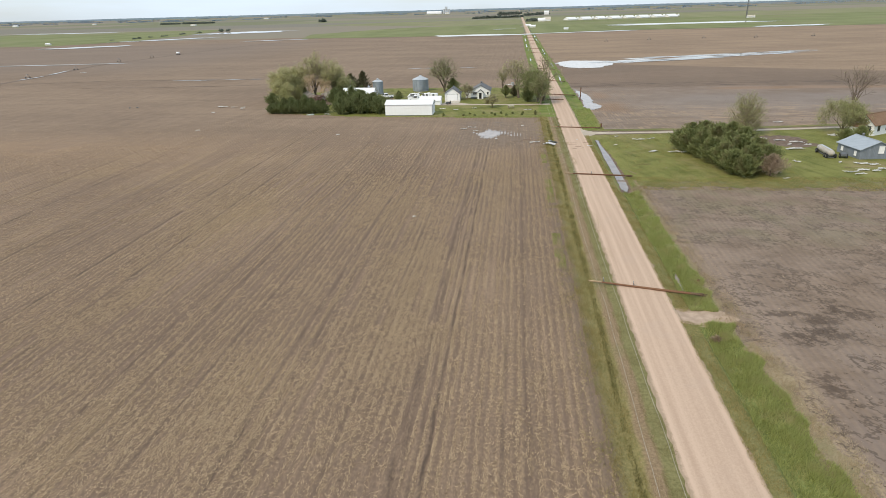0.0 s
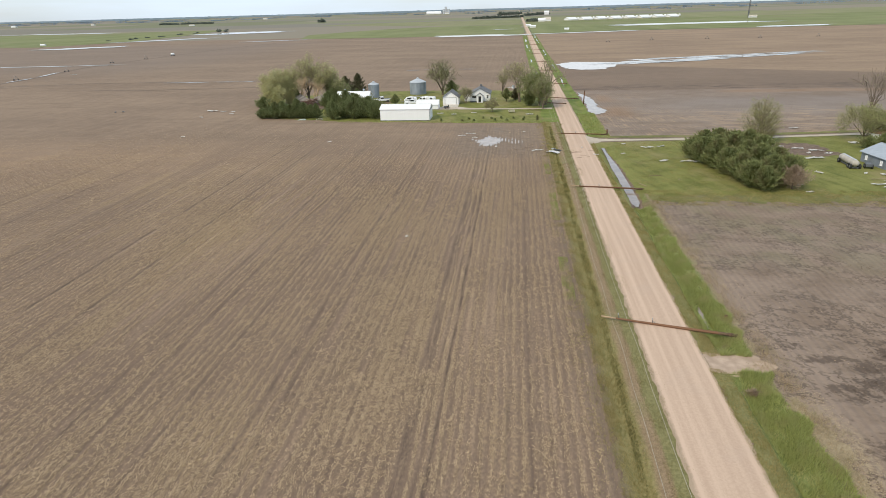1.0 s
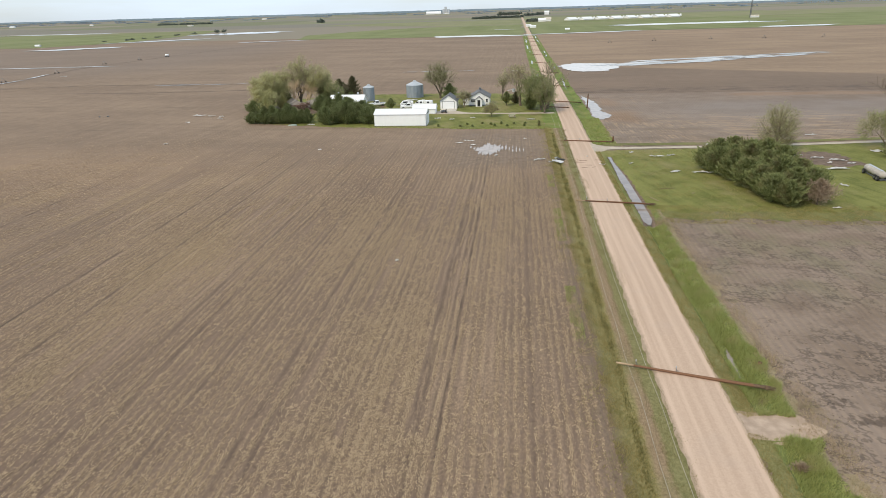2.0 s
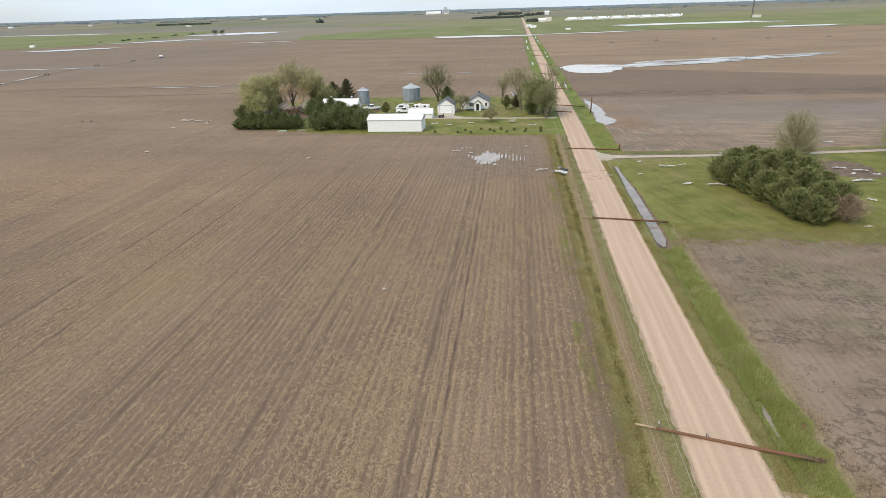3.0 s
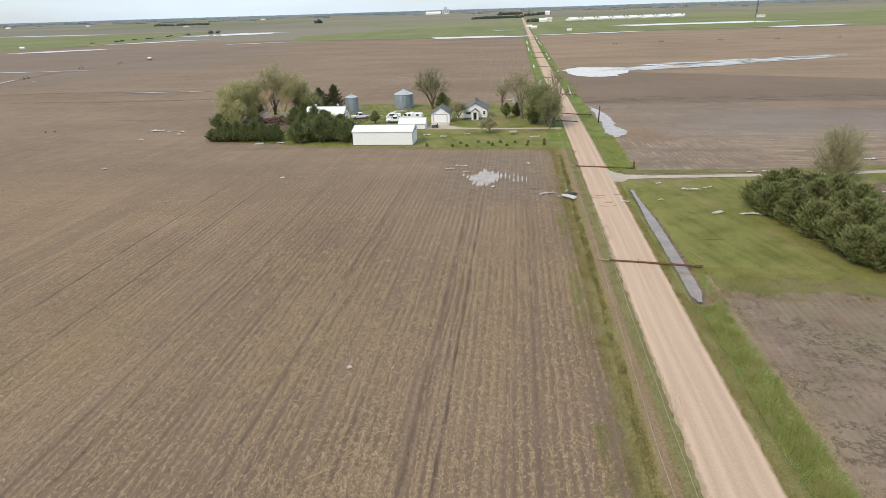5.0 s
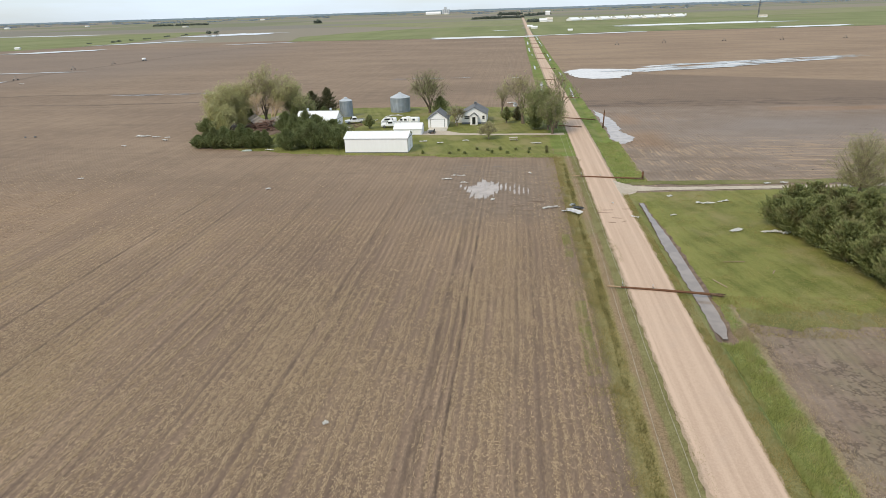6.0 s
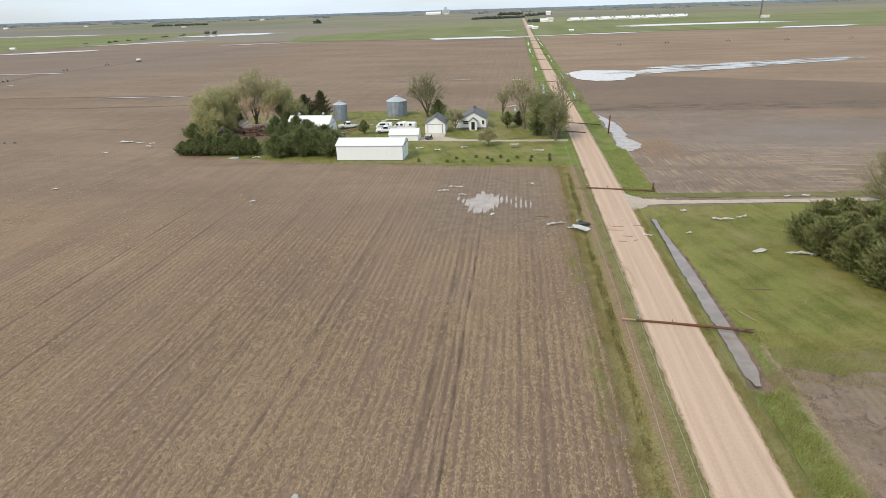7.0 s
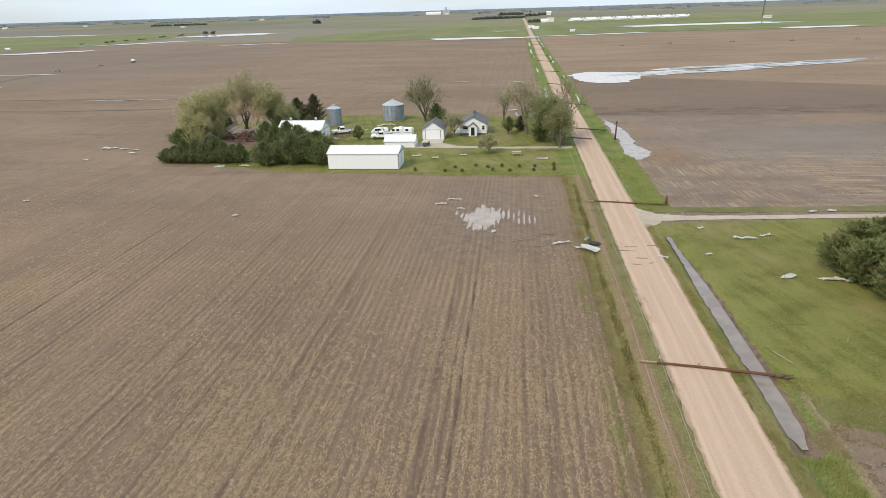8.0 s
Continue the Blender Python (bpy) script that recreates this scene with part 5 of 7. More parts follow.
def wall_window(ob, x, y, z, w, h, face, trim=None, glass=None):
    """A framed pane on a wall. face: -y or +x or -x, the way that it looks."""
    frame_bm, pane_bm, sill_bm = bmesh.new(), bmesh.new(), bmesh.new()
    f = 0.07
    for a, b in (((-w / 2 - f, 0, -f), (-w / 2, 0.07, h + f)), ((w / 2, 0, -f), (w / 2 + f, 0.07, h + f)), ((-w / 2, 0, -f), (w / 2, 0.07, 0)), ((-w / 2, 0, h), (w / 2, 0.07, h + f)), ((-w / 2, 0.0, h / 2 - 0.02), (w / 2, 0.05, h / 2 + 0.02))):
        box(frame_bm, a, b)
    box(pane_bm, (-w / 2, 0.0, 0), (w / 2, 0.02, h))
    box(sill_bm, (-w / 2 - 0.12, 0, -f - 0.05), (w / 2 + 0.12, 0.14, -f))
    turn = {"-y": 180, "+x": -90, "-x": 90, "+y": 0}[face]
    base = part("window", frame_bm, trim or M_SIDING, ob)
    base.matrix_basis = pose(x, y, z, 0, 0, turn)
    part("pane", pane_bm, glass or M_GLASS, base, "dark glass")
    part("sill", sill_bm, trim or M_SIDING, base)
    return base


def slab_part(name, ob, a, b, material, label=""):
    return part(name, boxes((a, b)), material, ob, label)


# long white machine shed
shed = thing("machine_shed", pose(-30.6, 179.1, 0.0), "long white steel machine shed with a shallow white roof", "shed")
gable_walls(shed, 13.8, 6.4, 3.15, 4.05, "x", M_WHITE)
gable_roof(shed, 13.8, 6.4, 3.15, 4.05, "x", M_WHITE_ROOF, 0.2, 0.08)
slab_part("base_trim", shed, (-6.9, -3.23, 0.0), (6.9, -3.203, 0.16), M_TRIM)
slab_part("corner_trim", shed, (6.905, -3.2, 0), (6.94, -3.08, 3.1), M_TRIM, "dark corner trim")
slab_part("corner_trim", shed, (6.905, 3.08, 0), (6.94, 3.2, 3.1), M_TRIM, "dark corner trim")
for y in (-1.45, 1.45):
    door = slab_part("sliding_door", shed, (6.905, y - 1.4, 0.05), (6.97, y + 1.4, 2.9), M_WHITE, "white sliding door panel")
    slab_part("door_edge", door, (6.972, y - 1.42, 0.05), (6.985, y - 1.36, 2.9), M_TRIM)
slab_part("door_track", shed, (6.905, -3.0, 2.93), (7.0, 3.0, 3.05), M_TRIM)

# low white shed
low = thing("low_shed", pose(-27.0, 197.5, 0.0), "low white shed with a broad white metal roof", "shed")
gable_walls(low, 6.8, 4.2, 1.5, 2.6, "x", M_WHITE)
gable_roof(low, 6.8, 4.2, 1.5, 2.6, "x", M_WHITE_ROOF, 0.18, 0.07)
slab_part("base_trim", low, (-3.4, -2.13, 0.0), (3.4, -2.103, 0.1), M_TRIM)
slab_part("door", low, (-0.5, -2.14, 0.05), (0.35, -2.103, 1.4), M_SIDING)
slab_part("door", low, (3.403, -0.7, 0.05), (3.44, 0.7, 1.5), M_SIDING, "white end door")

# garage
gar = thing("garage", pose(-20.7, 207.8, 0.0), "white gabled garage with a grey shingle roof", "garage")
gable_walls(gar, 5.0, 6.0, 2.35, 4.1, "y", M_SIDING)
gable_roof(gar, 5.0, 6.0, 2.35, 4.1, "y", M_SHINGLE, 0.3, 0.12, "grey shingle roof slope")
door = slab_part("garage_door", gar, (-1.75, -3.05, 0.02), (1.75, -3.003, 2.15), M_SIDING, "white panelled garage door")
for k in range(4):
    slab_part("door_panel", door, (-1.68, -3.075, 0.08 + 0.52 * k), (1.68, -3.053, 0.53 + 0.52 * k), M_WHITE)
for s in (-1, 1):
    slab_part("door_jamb", gar, (s * 1.76 if s > 0 else -1.86, -3.06, 0), (1.86 if s > 0 else -1.76, -3.003, 2.26), M_TRIM)
slab_part("door_head", gar, (-1.75, -3.06, 2.16), (1.75, -3.003, 2.26), M_TRIM)
tagged(link("concrete_apron", bevelled(boxes(((-22.9, 200.2, -0.1), (-18.0, 205.38, 0.10))), 0.02), M_CONCRETE), "pale concrete slab before the garage", "concrete slab")

# farmhouse
house = thing("farmhouse", pose(-11.6, 214.0, 0.0), "small white farmhouse with a grey gabled roof and porch", "house")
gable_walls(house, 6.4, 8.4, 2.6, 4.3, "y", M_SIDING)
gable_roof(house, 6.4, 8.4, 2.6, 4.3, "y", M_SHINGLE, 0.3, 0.12, "grey shingle roof slope")
slab_part("foundation", house, (-3.25, -4.26, 0), (3.25, -4.203, 0.45), M_TRIM)
wall_window(house, -1.9, -4.2, 1.35, 1.3, 0.75, "-y")
wall_window(house, 2.45, -4.2, 1.3, 0.6, 0.9, "-y")
wall_window(house, 3.2, -1.5, 1.2, 0.9, 1.2, "+x")
wall_window(house, 3.2, 1.8, 1.2, 0.9, 1.2, "+x")
bm = solid([(-0.95, 0), (0.95, 0), (0.95, 2.2), (0, 3.0), (-0.95, 2.2)], "y", -5.6, -4.21)
porch = part("porch", bm, M_SIDING, house, "small white gabled porch")
for s in (-1, 1):
    part("porch_roof", solid([(0.004 * s, 3.02), (s * 1.15, 2.05), (s * 1.15, 2.15), (0.004 * s, 3.12)], "y", -5.8, -4.21), M_SHINGLE, porch)
slab_part("porch_door", porch, (-0.42, -5.66, 0.15), (0.42, -5.603, 2.05), M_GLASS, "dark glazed porch door")
slab_part("porch_step", porch, (-0.7, -6.1, 0), (0.7, -5.67, 0.15), M_CONCRETE)
slab_part("side_wing", house, (-5.2, -2.2, 0), (-3.26, 2.6, 2.1), M_SIDING, "low white side wing")
part("wing_roof", solid([(-5.4, 2.05), (-3.22, 2.6), (-3.22, 2.7), (-5.4, 2.15)], "y", -2.4, 2.8), M_SHINGLE, house)
bm = boxes(((-0.3, 1.2, 3.8), (0.3, 1.8, 4.9)), ((-0.36, 1.14, 4.9), (0.36, 1.86, 4.98)))
part("chimney", bm, M_SHINGLE, house, "grey chimney")

# white barn
barn = thing("white_barn", pose(-52.3, 206.0, 0.0), "white barn with a bright metal roof and torn yard", "barn")
gable_walls(barn, 10.4, 7.6, 2.6, 4.4, "x", M_SIDING)
gable_roof(barn, 10.4, 7.6, 2.6, 4.4, "x", M_WHITE_ROOF, 0.3, 0.1)
for x in (-3.0, 3.2):
    bm = lathe([(0.22, 4.4), (0.22, 4.8), (0.34, 4.85), (0.30, 5.1), (0.06, 5.25)], 12)
    v = part("roof_vent", bm, M_GALV_ROOF, barn, "round metal roof vent")
    v.matrix_basis = pose(x, 0, 0)
slab_part("barn_door", barn, (5.203, -1.6, 0.05), (5.26, 1.6, 2.4), M_WHITE)
slab_part("gable_trim", barn, (5.203, -3.7, 2.5), (5.25, 3.7, 2.58), M_TRIM)


def grain_bin(x, y, r, eave, peak, label):
    ob = thing("grain_bin", pose(x, y, 0), label, "grain bin", "grain bins")
    prof, k = [(r, 0.0)], int(eave / 0.16)
    for i in range(1, k):
        prof.append((r + (0.03 if i % 2 else 0.0), eave * i / k))
    prof.append((r, eave))
    part("wall", lathe(prof, 32), M_GALV, ob)
    part("roof", lathe([(r + 0.12, eave), (r + 0.12, eave + 0.05), (0.45, peak - 0.12), (0.45, peak - 0.02)], 32), M_GALV_ROOF, ob, "pale conical steel roof")
    part("cap", lathe([(0.5, peak - 0.02), (0.5, peak + 0.12), (0.1, peak + 0.25)], 16), M_GALV_ROOF, ob)
    for i in range(16):
        a = 6.283 * i / 16
        bm = boxes(((r + 0.03, -0.045, 0), (r + 0.1, 0.045, eave)))
        post = part("stiffener", bm, M_GALV, ob)
        post.matrix_basis = pose(0, 0, 0, 0, 0, math.degrees(a))
    for i in range(16):
        bm = bmesh.new()
        a = 6.283 * (i + 0.5) / 16
        tube(bm, ((r + 0.1) * math.cos(a), (r + 0.1) * math.sin(a), eave + 0.07), (0.45 * math.cos(a), 0.45 * math.sin(a), peak - 0.1), 0.035, 0.03, 4)
        part("roof_rib", bm, M_GALV_ROOF, ob)
    bm = boxes(((r + 0.02, -0.4, 0.5), (r + 0.14, 0.4, 2.2)))
    d = part("bin_door", bm, M_GALV, ob)
    d.matrix_basis = pose(0, 0, 0, 0, 0, -80)
    return ob


grain_bin(-35.4, 232.5, 2.9, 4.2, 5.5, "round corrugated grey steel grain bin with conical roof")
grain_bin(-50.0, 224.5, 1.8, 4.5, 5.3, "narrow round grey steel grain bin behind the barn")

# farm across the road
bb = thing("blue_barn", pose(68.3, 125.2, 0.0, 0, 0, 6), "low blue-grey steel barn with pale blue roof", "barn")
gable_walls(bb, 6.6, 7.2, 1.9, 3.3, "y", M_BLUE_WALL)
gable_roof(bb, 6.6, 7.2, 1.9, 3.3, "y", M_BLUE_ROOF, 0.3, 0.1)
wall_window(bb, 0.6, -3.6, 1.2, 0.9, 1.2, "-y", M_SIDING, M_SIDING)
wall_window(bb, -3.3, 2.0, 0.7, 0.5, 0.7, "-x", M_SIDING, M_SIDING)
wall_window(bb, -3.3, -2.2, 0.6, 0.5, 0.7, "-x", M_SIDING, M_SIDING)
bm = lathe([(0.2, 3.1), (0.2, 3.7), (0.3, 3.75), (0.06, 3.95)], 10)
part("roof_vent", bm, M_STEEL, bb).matrix_basis = pose(0.3, 2.0, 0)
h2 = thing("white_house", pose(82.0, 148.2, 0.0, 0, 0, 34), "white two-storey house with a brown shingle roof", "house")
gable_walls(h2, 10.0, 4.2, 2.5, 4.4, "x", M_SIDING)
gable_roof(h2, 10.0, 4.2, 2.5, 4.4, "x", M_BROWN_ROOF, 0.35, 0.14, "brown shingle roof slope")
wall_window(h2, -5.0, 0.0, 2.5, 0.45, 0.8, "-x", M_TRIM)
wall_window(h2, -5.0, -1.1, 0.9, 0.6, 1.1, "-x", M_TRIM)
slab_part("side_wing", h2, (-7.2, -0.4, 0), (-5.01, 1.9, 1.9), M_SIDING, "low white side wing")
part("wing_roof", solid([(-7.4, 1.9), (-5.01, 2.4), (-5.01, 2.5), (-7.4, 2.0)], "y", -0.6, 2.1), M_BROWN_ROOF, h2)
for x in (-3.2, 0.0, 3.2):
    wall_window(h2, x, -2.1, 1.0, 0.8, 1.3, "-y", M_TRIM)


# ---- vehicles and farm clutter ----
def wheel(parent, x, y, z, r, w):
    bm = bmesh.new()
    tube(bm, (x, y - w / 2, z), (x, y + w / 2, z), r, r, 14)
    bevelled(bm, 0.03)
    ob = part("wheel", bm, M_RUBBER, parent, "black tyre")
    bm = bmesh.new()
    tube(bm, (x, y - w / 2 - 0.01, z), (x, y + w / 2 + 0.01, z), r * 0.55, r * 0.55, 10)
    part("rim", bm, M_STEEL, ob)
    return ob


def camper(name, m, long, high, label, nose=0.9):
    """A travel trailer: a rounded box with windows, wheels and a roof unit. It points along -x."""
    ob = thing(name, m, label, "travel trailer", "parked trailers")
    a, w = long / 2, 1.2
    prof = [(-a, 0.9), (-a + nose * 0.5, 0.55), (a, 0.55), (a, high - 0.25), (a - 0.25, high), (-a + nose, high), (-a + 0.1, high - nose * 0.8)]
    bm = solid([(u, z) for u, z in prof], "y", -w, w)
    part("body", bevelled(bm, 0.08, 2), M_WHITE, ob, smooth=False)
    for x in np.linspace(-a + 1.4, a - 1.2, 4):
        part("window", boxes(((x - 0.35, -w - 0.015, 1.35), (x + 0.35, -w + 0.01, 1.85))), M_GLASS, ob, "dark tinted window")
    part("door", boxes(((0.4, -w - 0.02, 0.6), (1.05, -w + 0.01, 2.2))), M_SIDING, ob)
    part("stripe", boxes(((-a + 0.5, -w - 0.012, 1.0), (a - 0.1, -w + 0.01, 1.12))), M_GALV, ob, "grey stripe")
    part("roof_unit", bevelled(boxes(((-0.5, -0.4, high), (0.5, 0.4, high + 0.28))), 0.06), M_SIDING, ob)
    for x in (0.1, 0.95):
        for y in (-w + 0.1, w - 0.1):
            wheel(ob, x, y, 0.34, 0.34, 0.22)
    part("tongue", boxes(((-a - 1.0, -0.05, 0.5), (-a + 0.3, 0.05, 0.6))), M_STEEL, ob)
    return ob


def pickup(name, m, paint, label):
    """A pickup truck that points along -x."""
    ob = thing(name, m, label, "pickup truck")
    prof = [(-2.7, 0.5), (2.7, 0.5), (2.7, 1.05), (-1.0, 1.05), (-2.6, 0.98)]
    part("body", bevelled(solid(prof, "y", -0.95, 0.95), 0.06, 2), paint, ob)
    cab = solid([(-1.3, 1.05), (0.6, 1.05), (0.45, 1.75), (-0.6, 1.78)], "y", -0.85, 0.85)
    cab = part("cab", bevelled(cab, 0.06, 2), paint, ob)
    part("side_window", boxes(((-0.75, -0.87, 1.15), (0.4, -0.84, 1.62))), M_GLASS, cab, "dark glass")
    part("side_window", boxes(((-0.75, 0.84, 1.15), (0.4, 0.87, 1.62))), M_GLASS, cab, "dark glass")
    part("windscreen", solid([(-1.30, 1.12), (-1.24, 1.12), (-0.66, 1.7), (-0.72, 1.7)], "y", -0.75, 0.75), M_GLASS, cab, "dark glass")
    part("bed", boxes(((0.75, -0.8, 1.052), (2.6, 0.8, 1.07))), M_TRIM, ob, "dark open truck bed")
    for x in (-1.75, 1.7):
        for y in (-0.85, 0.85):
            wheel(ob, x, y, 0.38, 0.38, 0.24)
    for y in (-0.7, 0.7):
        part("headlight", boxes(((-2.73, y - 0.15, 0.78), (-2.68, y + 0.15, 0.92))), M_PORCELAIN, ob)
    return ob


camper("travel_trailer", pose(-34.6, 210.0, 0.0, 0, 0, 8), 4.2, 1.75, "white travel trailer parked on the farmyard grass")
camper("travel_trailer", pose(-29.2, 209.4, 0.0, 0, 0, -3), 6.0, 1.95, "long white travel trailer with dark windows behind the shed", 1.3)
pickup("pickup_truck", pose(-33.2, 206.0, 0.0, 0, 0, 10), M_WHITE, "white pickup truck parked beside the trailers")
pickup("pickup_truck", pose(-44.6, 212.6, 0.0, 0, 0, 24), M_WHITE, "white pickup truck parked behind the barn")

mower = thing("garden_tractor", pose(-21.2, 197.0, 0.08, 0, 0, 30), "small dark garden tractor on the drive", "garden tractor")
part("body", bevelled(boxes(((-0.8, -0.3, 0.3), (0.1, 0.3, 0.8))), 0.05), M_TRIM, mower)
part("seat", bevelled(boxes(((0.25, -0.25, 0.55), (0.7, 0.25, 0.7)), ((0.6, -0.25, 0.7), (0.72, 0.25, 1.05))), 0.03), M_RUBBER, mower)
part("deck", boxes(((-0.5, -0.55, 0.12), (0.3, 0.55, 0.25))), M_BOARD, mower)
for x, r in ((-0.6, 0.2), (0.45, 0.32)):
    for y in (-0.42, 0.42):
        wheel(mower, x, y, r, r, 0.2)

# overturned tank trailer
trailer = thing("tank_trailer", pose(61.0, 125.2, 0.0, 0, 0, 86) @ Matrix.Scale(0.92, 4), "pale old tank trailer thrown on its side in the grass", "trailer")
bm = lathe([(0.25, -3.6), (0.85, -3.2), (0.95, -2.6), (0.95, 2.6), (0.85, 3.2), (0.3, 3.5)], 20)
for v in bm.verts:
    v.co.x, v.co.y = v.co.x * 0.7, v.co.y * 0.75
bmesh.ops.transform(bm, matrix=pose(0, 0, 1.05, 0, 90, 0), verts=bm.verts)
part("tank", bm, plain("dusty_tank", (0.40, 0.365, 0.32), (0.56, 0.52, 0.465), 1.4, 0.7), trailer, "pale dented tank", smooth=True)
part("chassis", boxes(((-3.4, -0.5, 0.15), (3.4, -0.35, 0.32)), ((-3.4, 0.35, 0.15), (3.4, 0.5, 0.32)), ((-3.3, -0.35, 0.16), (-3.1, 0.35, 0.3)), ((3.1, -0.35, 0.16), (3.3, 0.35, 0.3))), M_TRIM, trailer, "dark steel frame")
part("walkway", boxes(((-2.8, -0.2, 1.7), (2.8, 0.2, 1.76))), M_GALV_ROOF, trailer)
for x in (-3.0, -2.1, 2.4):
    for y in (-0.85, 0.85):
        wheel(trailer, x, y, 0.48, 0.48, 0.3)
cart = thing("farm_cart", pose(63.3, 122.9, 0.0, 0, 0, 70), "small dark overturned farm cart", "cart")
part("body", bevelled(boxes(((-0.8, -0.5, 0.4), (0.8, 0.5, 0.9))), 0.05), M_TRIM, cart)
for y in (-0.6, 0.6):
    wheel(cart, -0.4, y, 0.4, 0.4, 0.2)
    wheel(cart, 0.5, y, 0.35, 0.35, 0.2)


def windmill(x, y):
    ob = thing("windmill", pose(x, y, 0) @ Matrix.Scale(0.68, 4), "small steel yard windmill with a round wheel", "windmill")
    for sx, sy in ((-1, -1), (1, -1), (1, 1), (-1, 1)):
        bm = bmesh.new()
        tube(bm, (sx * 0.6, sy * 0.6, 0), (sx * 0.1, sy * 0.1, 5.4), 0.04, 0.03, 5)
        part("leg", bm, M_STEEL, ob)
    for z in (1.3, 2.6, 3.9):
        k = 0.6 - 0.5 * z / 5.4
        bm = bmesh.new()
        for a, b in (((-k, -k), (k, -k)), ((k, -k), (k, k)), ((k, k), (-k, k)), ((-k, k), (-k, -k))):
            tube(bm, (*a, z), (*b, z), 0.022, 0.022, 4)
        part("brace", bm, M_STEEL, ob)
    hub = bmesh.new()
    tube(hub, (0, -0.45, 5.5), (0, 0.3, 5.5), 0.1, 0.08, 8)
    hub = part("hub", hub, M_STEEL, ob)
    for i in range(14):
        a = 6.283 * i / 14
        bm = bmesh.new()
        box(bm, (0.25, -0.02, -0.10), (0.95, 0.02, 0.13), pose(0, -0.4, 5.5) @ Matrix.Rotation(a, 4, "Y") @ Matrix.Rotation(0.5, 4, "X"))
        part("blade", bm, M_GALV_ROOF, hub)
    part("tail_vane", boxes(((-0.02, 0.3, 5.3), (0.02, 1.3, 5.75))), M_GALV_ROOF, ob)
    return ob


windmill(-0.9, 218.0)

table = thing("picnic_table", pose(-1.2, 188.0, 0.03, 0, 0, 6), "pale weathered picnic table on the farmyard lawn", "picnic table")
for k in range(5):
    part("tabletop_board", boxes(((-0.95, -0.37 + 0.15 * k, 0.72), (0.95, -0.24 + 0.15 * k, 0.76))), M_CONCRETE, table)
for s in (-1, 1):
    part("bench", boxes(((-0.95, s * 0.75 - 0.13, 0.42), (0.95, s * 0.75 + 0.13, 0.46))), M_CONCRETE, table)
    part("leg_frame", boxes(((s * 0.7 - 0.04, -0.7, 0.33), (s * 0.7 + 0.04, 0.7, 0.41)), ((s * 0.7 - 0.04, -0.45, 0.0), (s * 0.7 + 0.04, -0.36, 0.72)), ((s * 0.7 - 0.04, 0.36, 0.0), (s * 0.7 + 0.04, 0.45, 0.72))), M_BOARD, table)

boat = thing("upturned_boat", pose(-61.0, 178.2, 0.0, 0, 0, 8) @ Matrix.Scale(0.7, 4), "pale green upturned boat beside the cedars", "boat")
bm = lathe([(0.03, -1.9), (0.35, -1.3), (0.55, -0.3), (0.55, 1.2), (0.4, 1.7)], 14)
bmesh.ops.transform(bm, matrix=pose(0, 0, 0.0, 0, 90, 0), verts=bm.verts)
for v in bm.verts:
    v.co.z = max(v.co.z, 0.0) * 0.9
part("hull", bm, plain("boat_paint", (0.25, 0.31, 0.27), (0.36, 0.42, 0.37), 3.0, 0.5), boat, smooth=True)
part("keel", boxes(((-1.6, -0.03, 0.48), (1.5, 0.03, 0.55))), M_STEEL, boat)

# collapsed barn: broken boards and two slumped roof halves
heap = thing("collapsed_barn", pose(-66.5, 206.0, 0.0), "collapsed old barn, a heap of brown boards and torn roof", "collapsed barn")
rng = np.random.default_rng(77)
for k in range(150):
    a, r = rng.uniform(0, 6.283), rng.random() ** 0.5
    x, y = r * 6.2 * math.cos(a), r * 3.6 * math.sin(a)
    z = max(0.15, 2.0 * (1 - r) + rng.uniform(-0.2, 0.5))
    l = rng.uniform(0.8, 2.2)
    bm = bmesh.new()
    box(bm, (-l, -0.11, -0.025), (l, 0.11, 0.025))
    part("board", bm, M_REDWOOD, heap).matrix_basis = pose(x, y, z, rng.uniform(-25, 25), rng.uniform(-28, 28), rng.uniform(0, 180))
for x, y, z, tx, ty, tz, w, d in ((2.8, 1.8, 2.2, 24, -14, 20, 2.6, 1.9), (-4.4, 2.2, 2.0, 20, 22, -25, 2.0, 1.5), (0.2, 3.0, 1.3, 10, 5, 5, 3.5, 1.2)):
    for k in range(7):
        lo = -w + 2 * w * k / 7
        bm = boxes(((lo, -d, -0.04 + 0.03 * (k % 2)), (lo + 2 * w / 7 - 0.03, d, 0.03 + 0.03 * (k % 2))))
        part("roof_plank", bm, M_GREYWOOD, heap, "grey torn roof plank").matrix_basis = pose(x, y, z, tx, ty, tz)


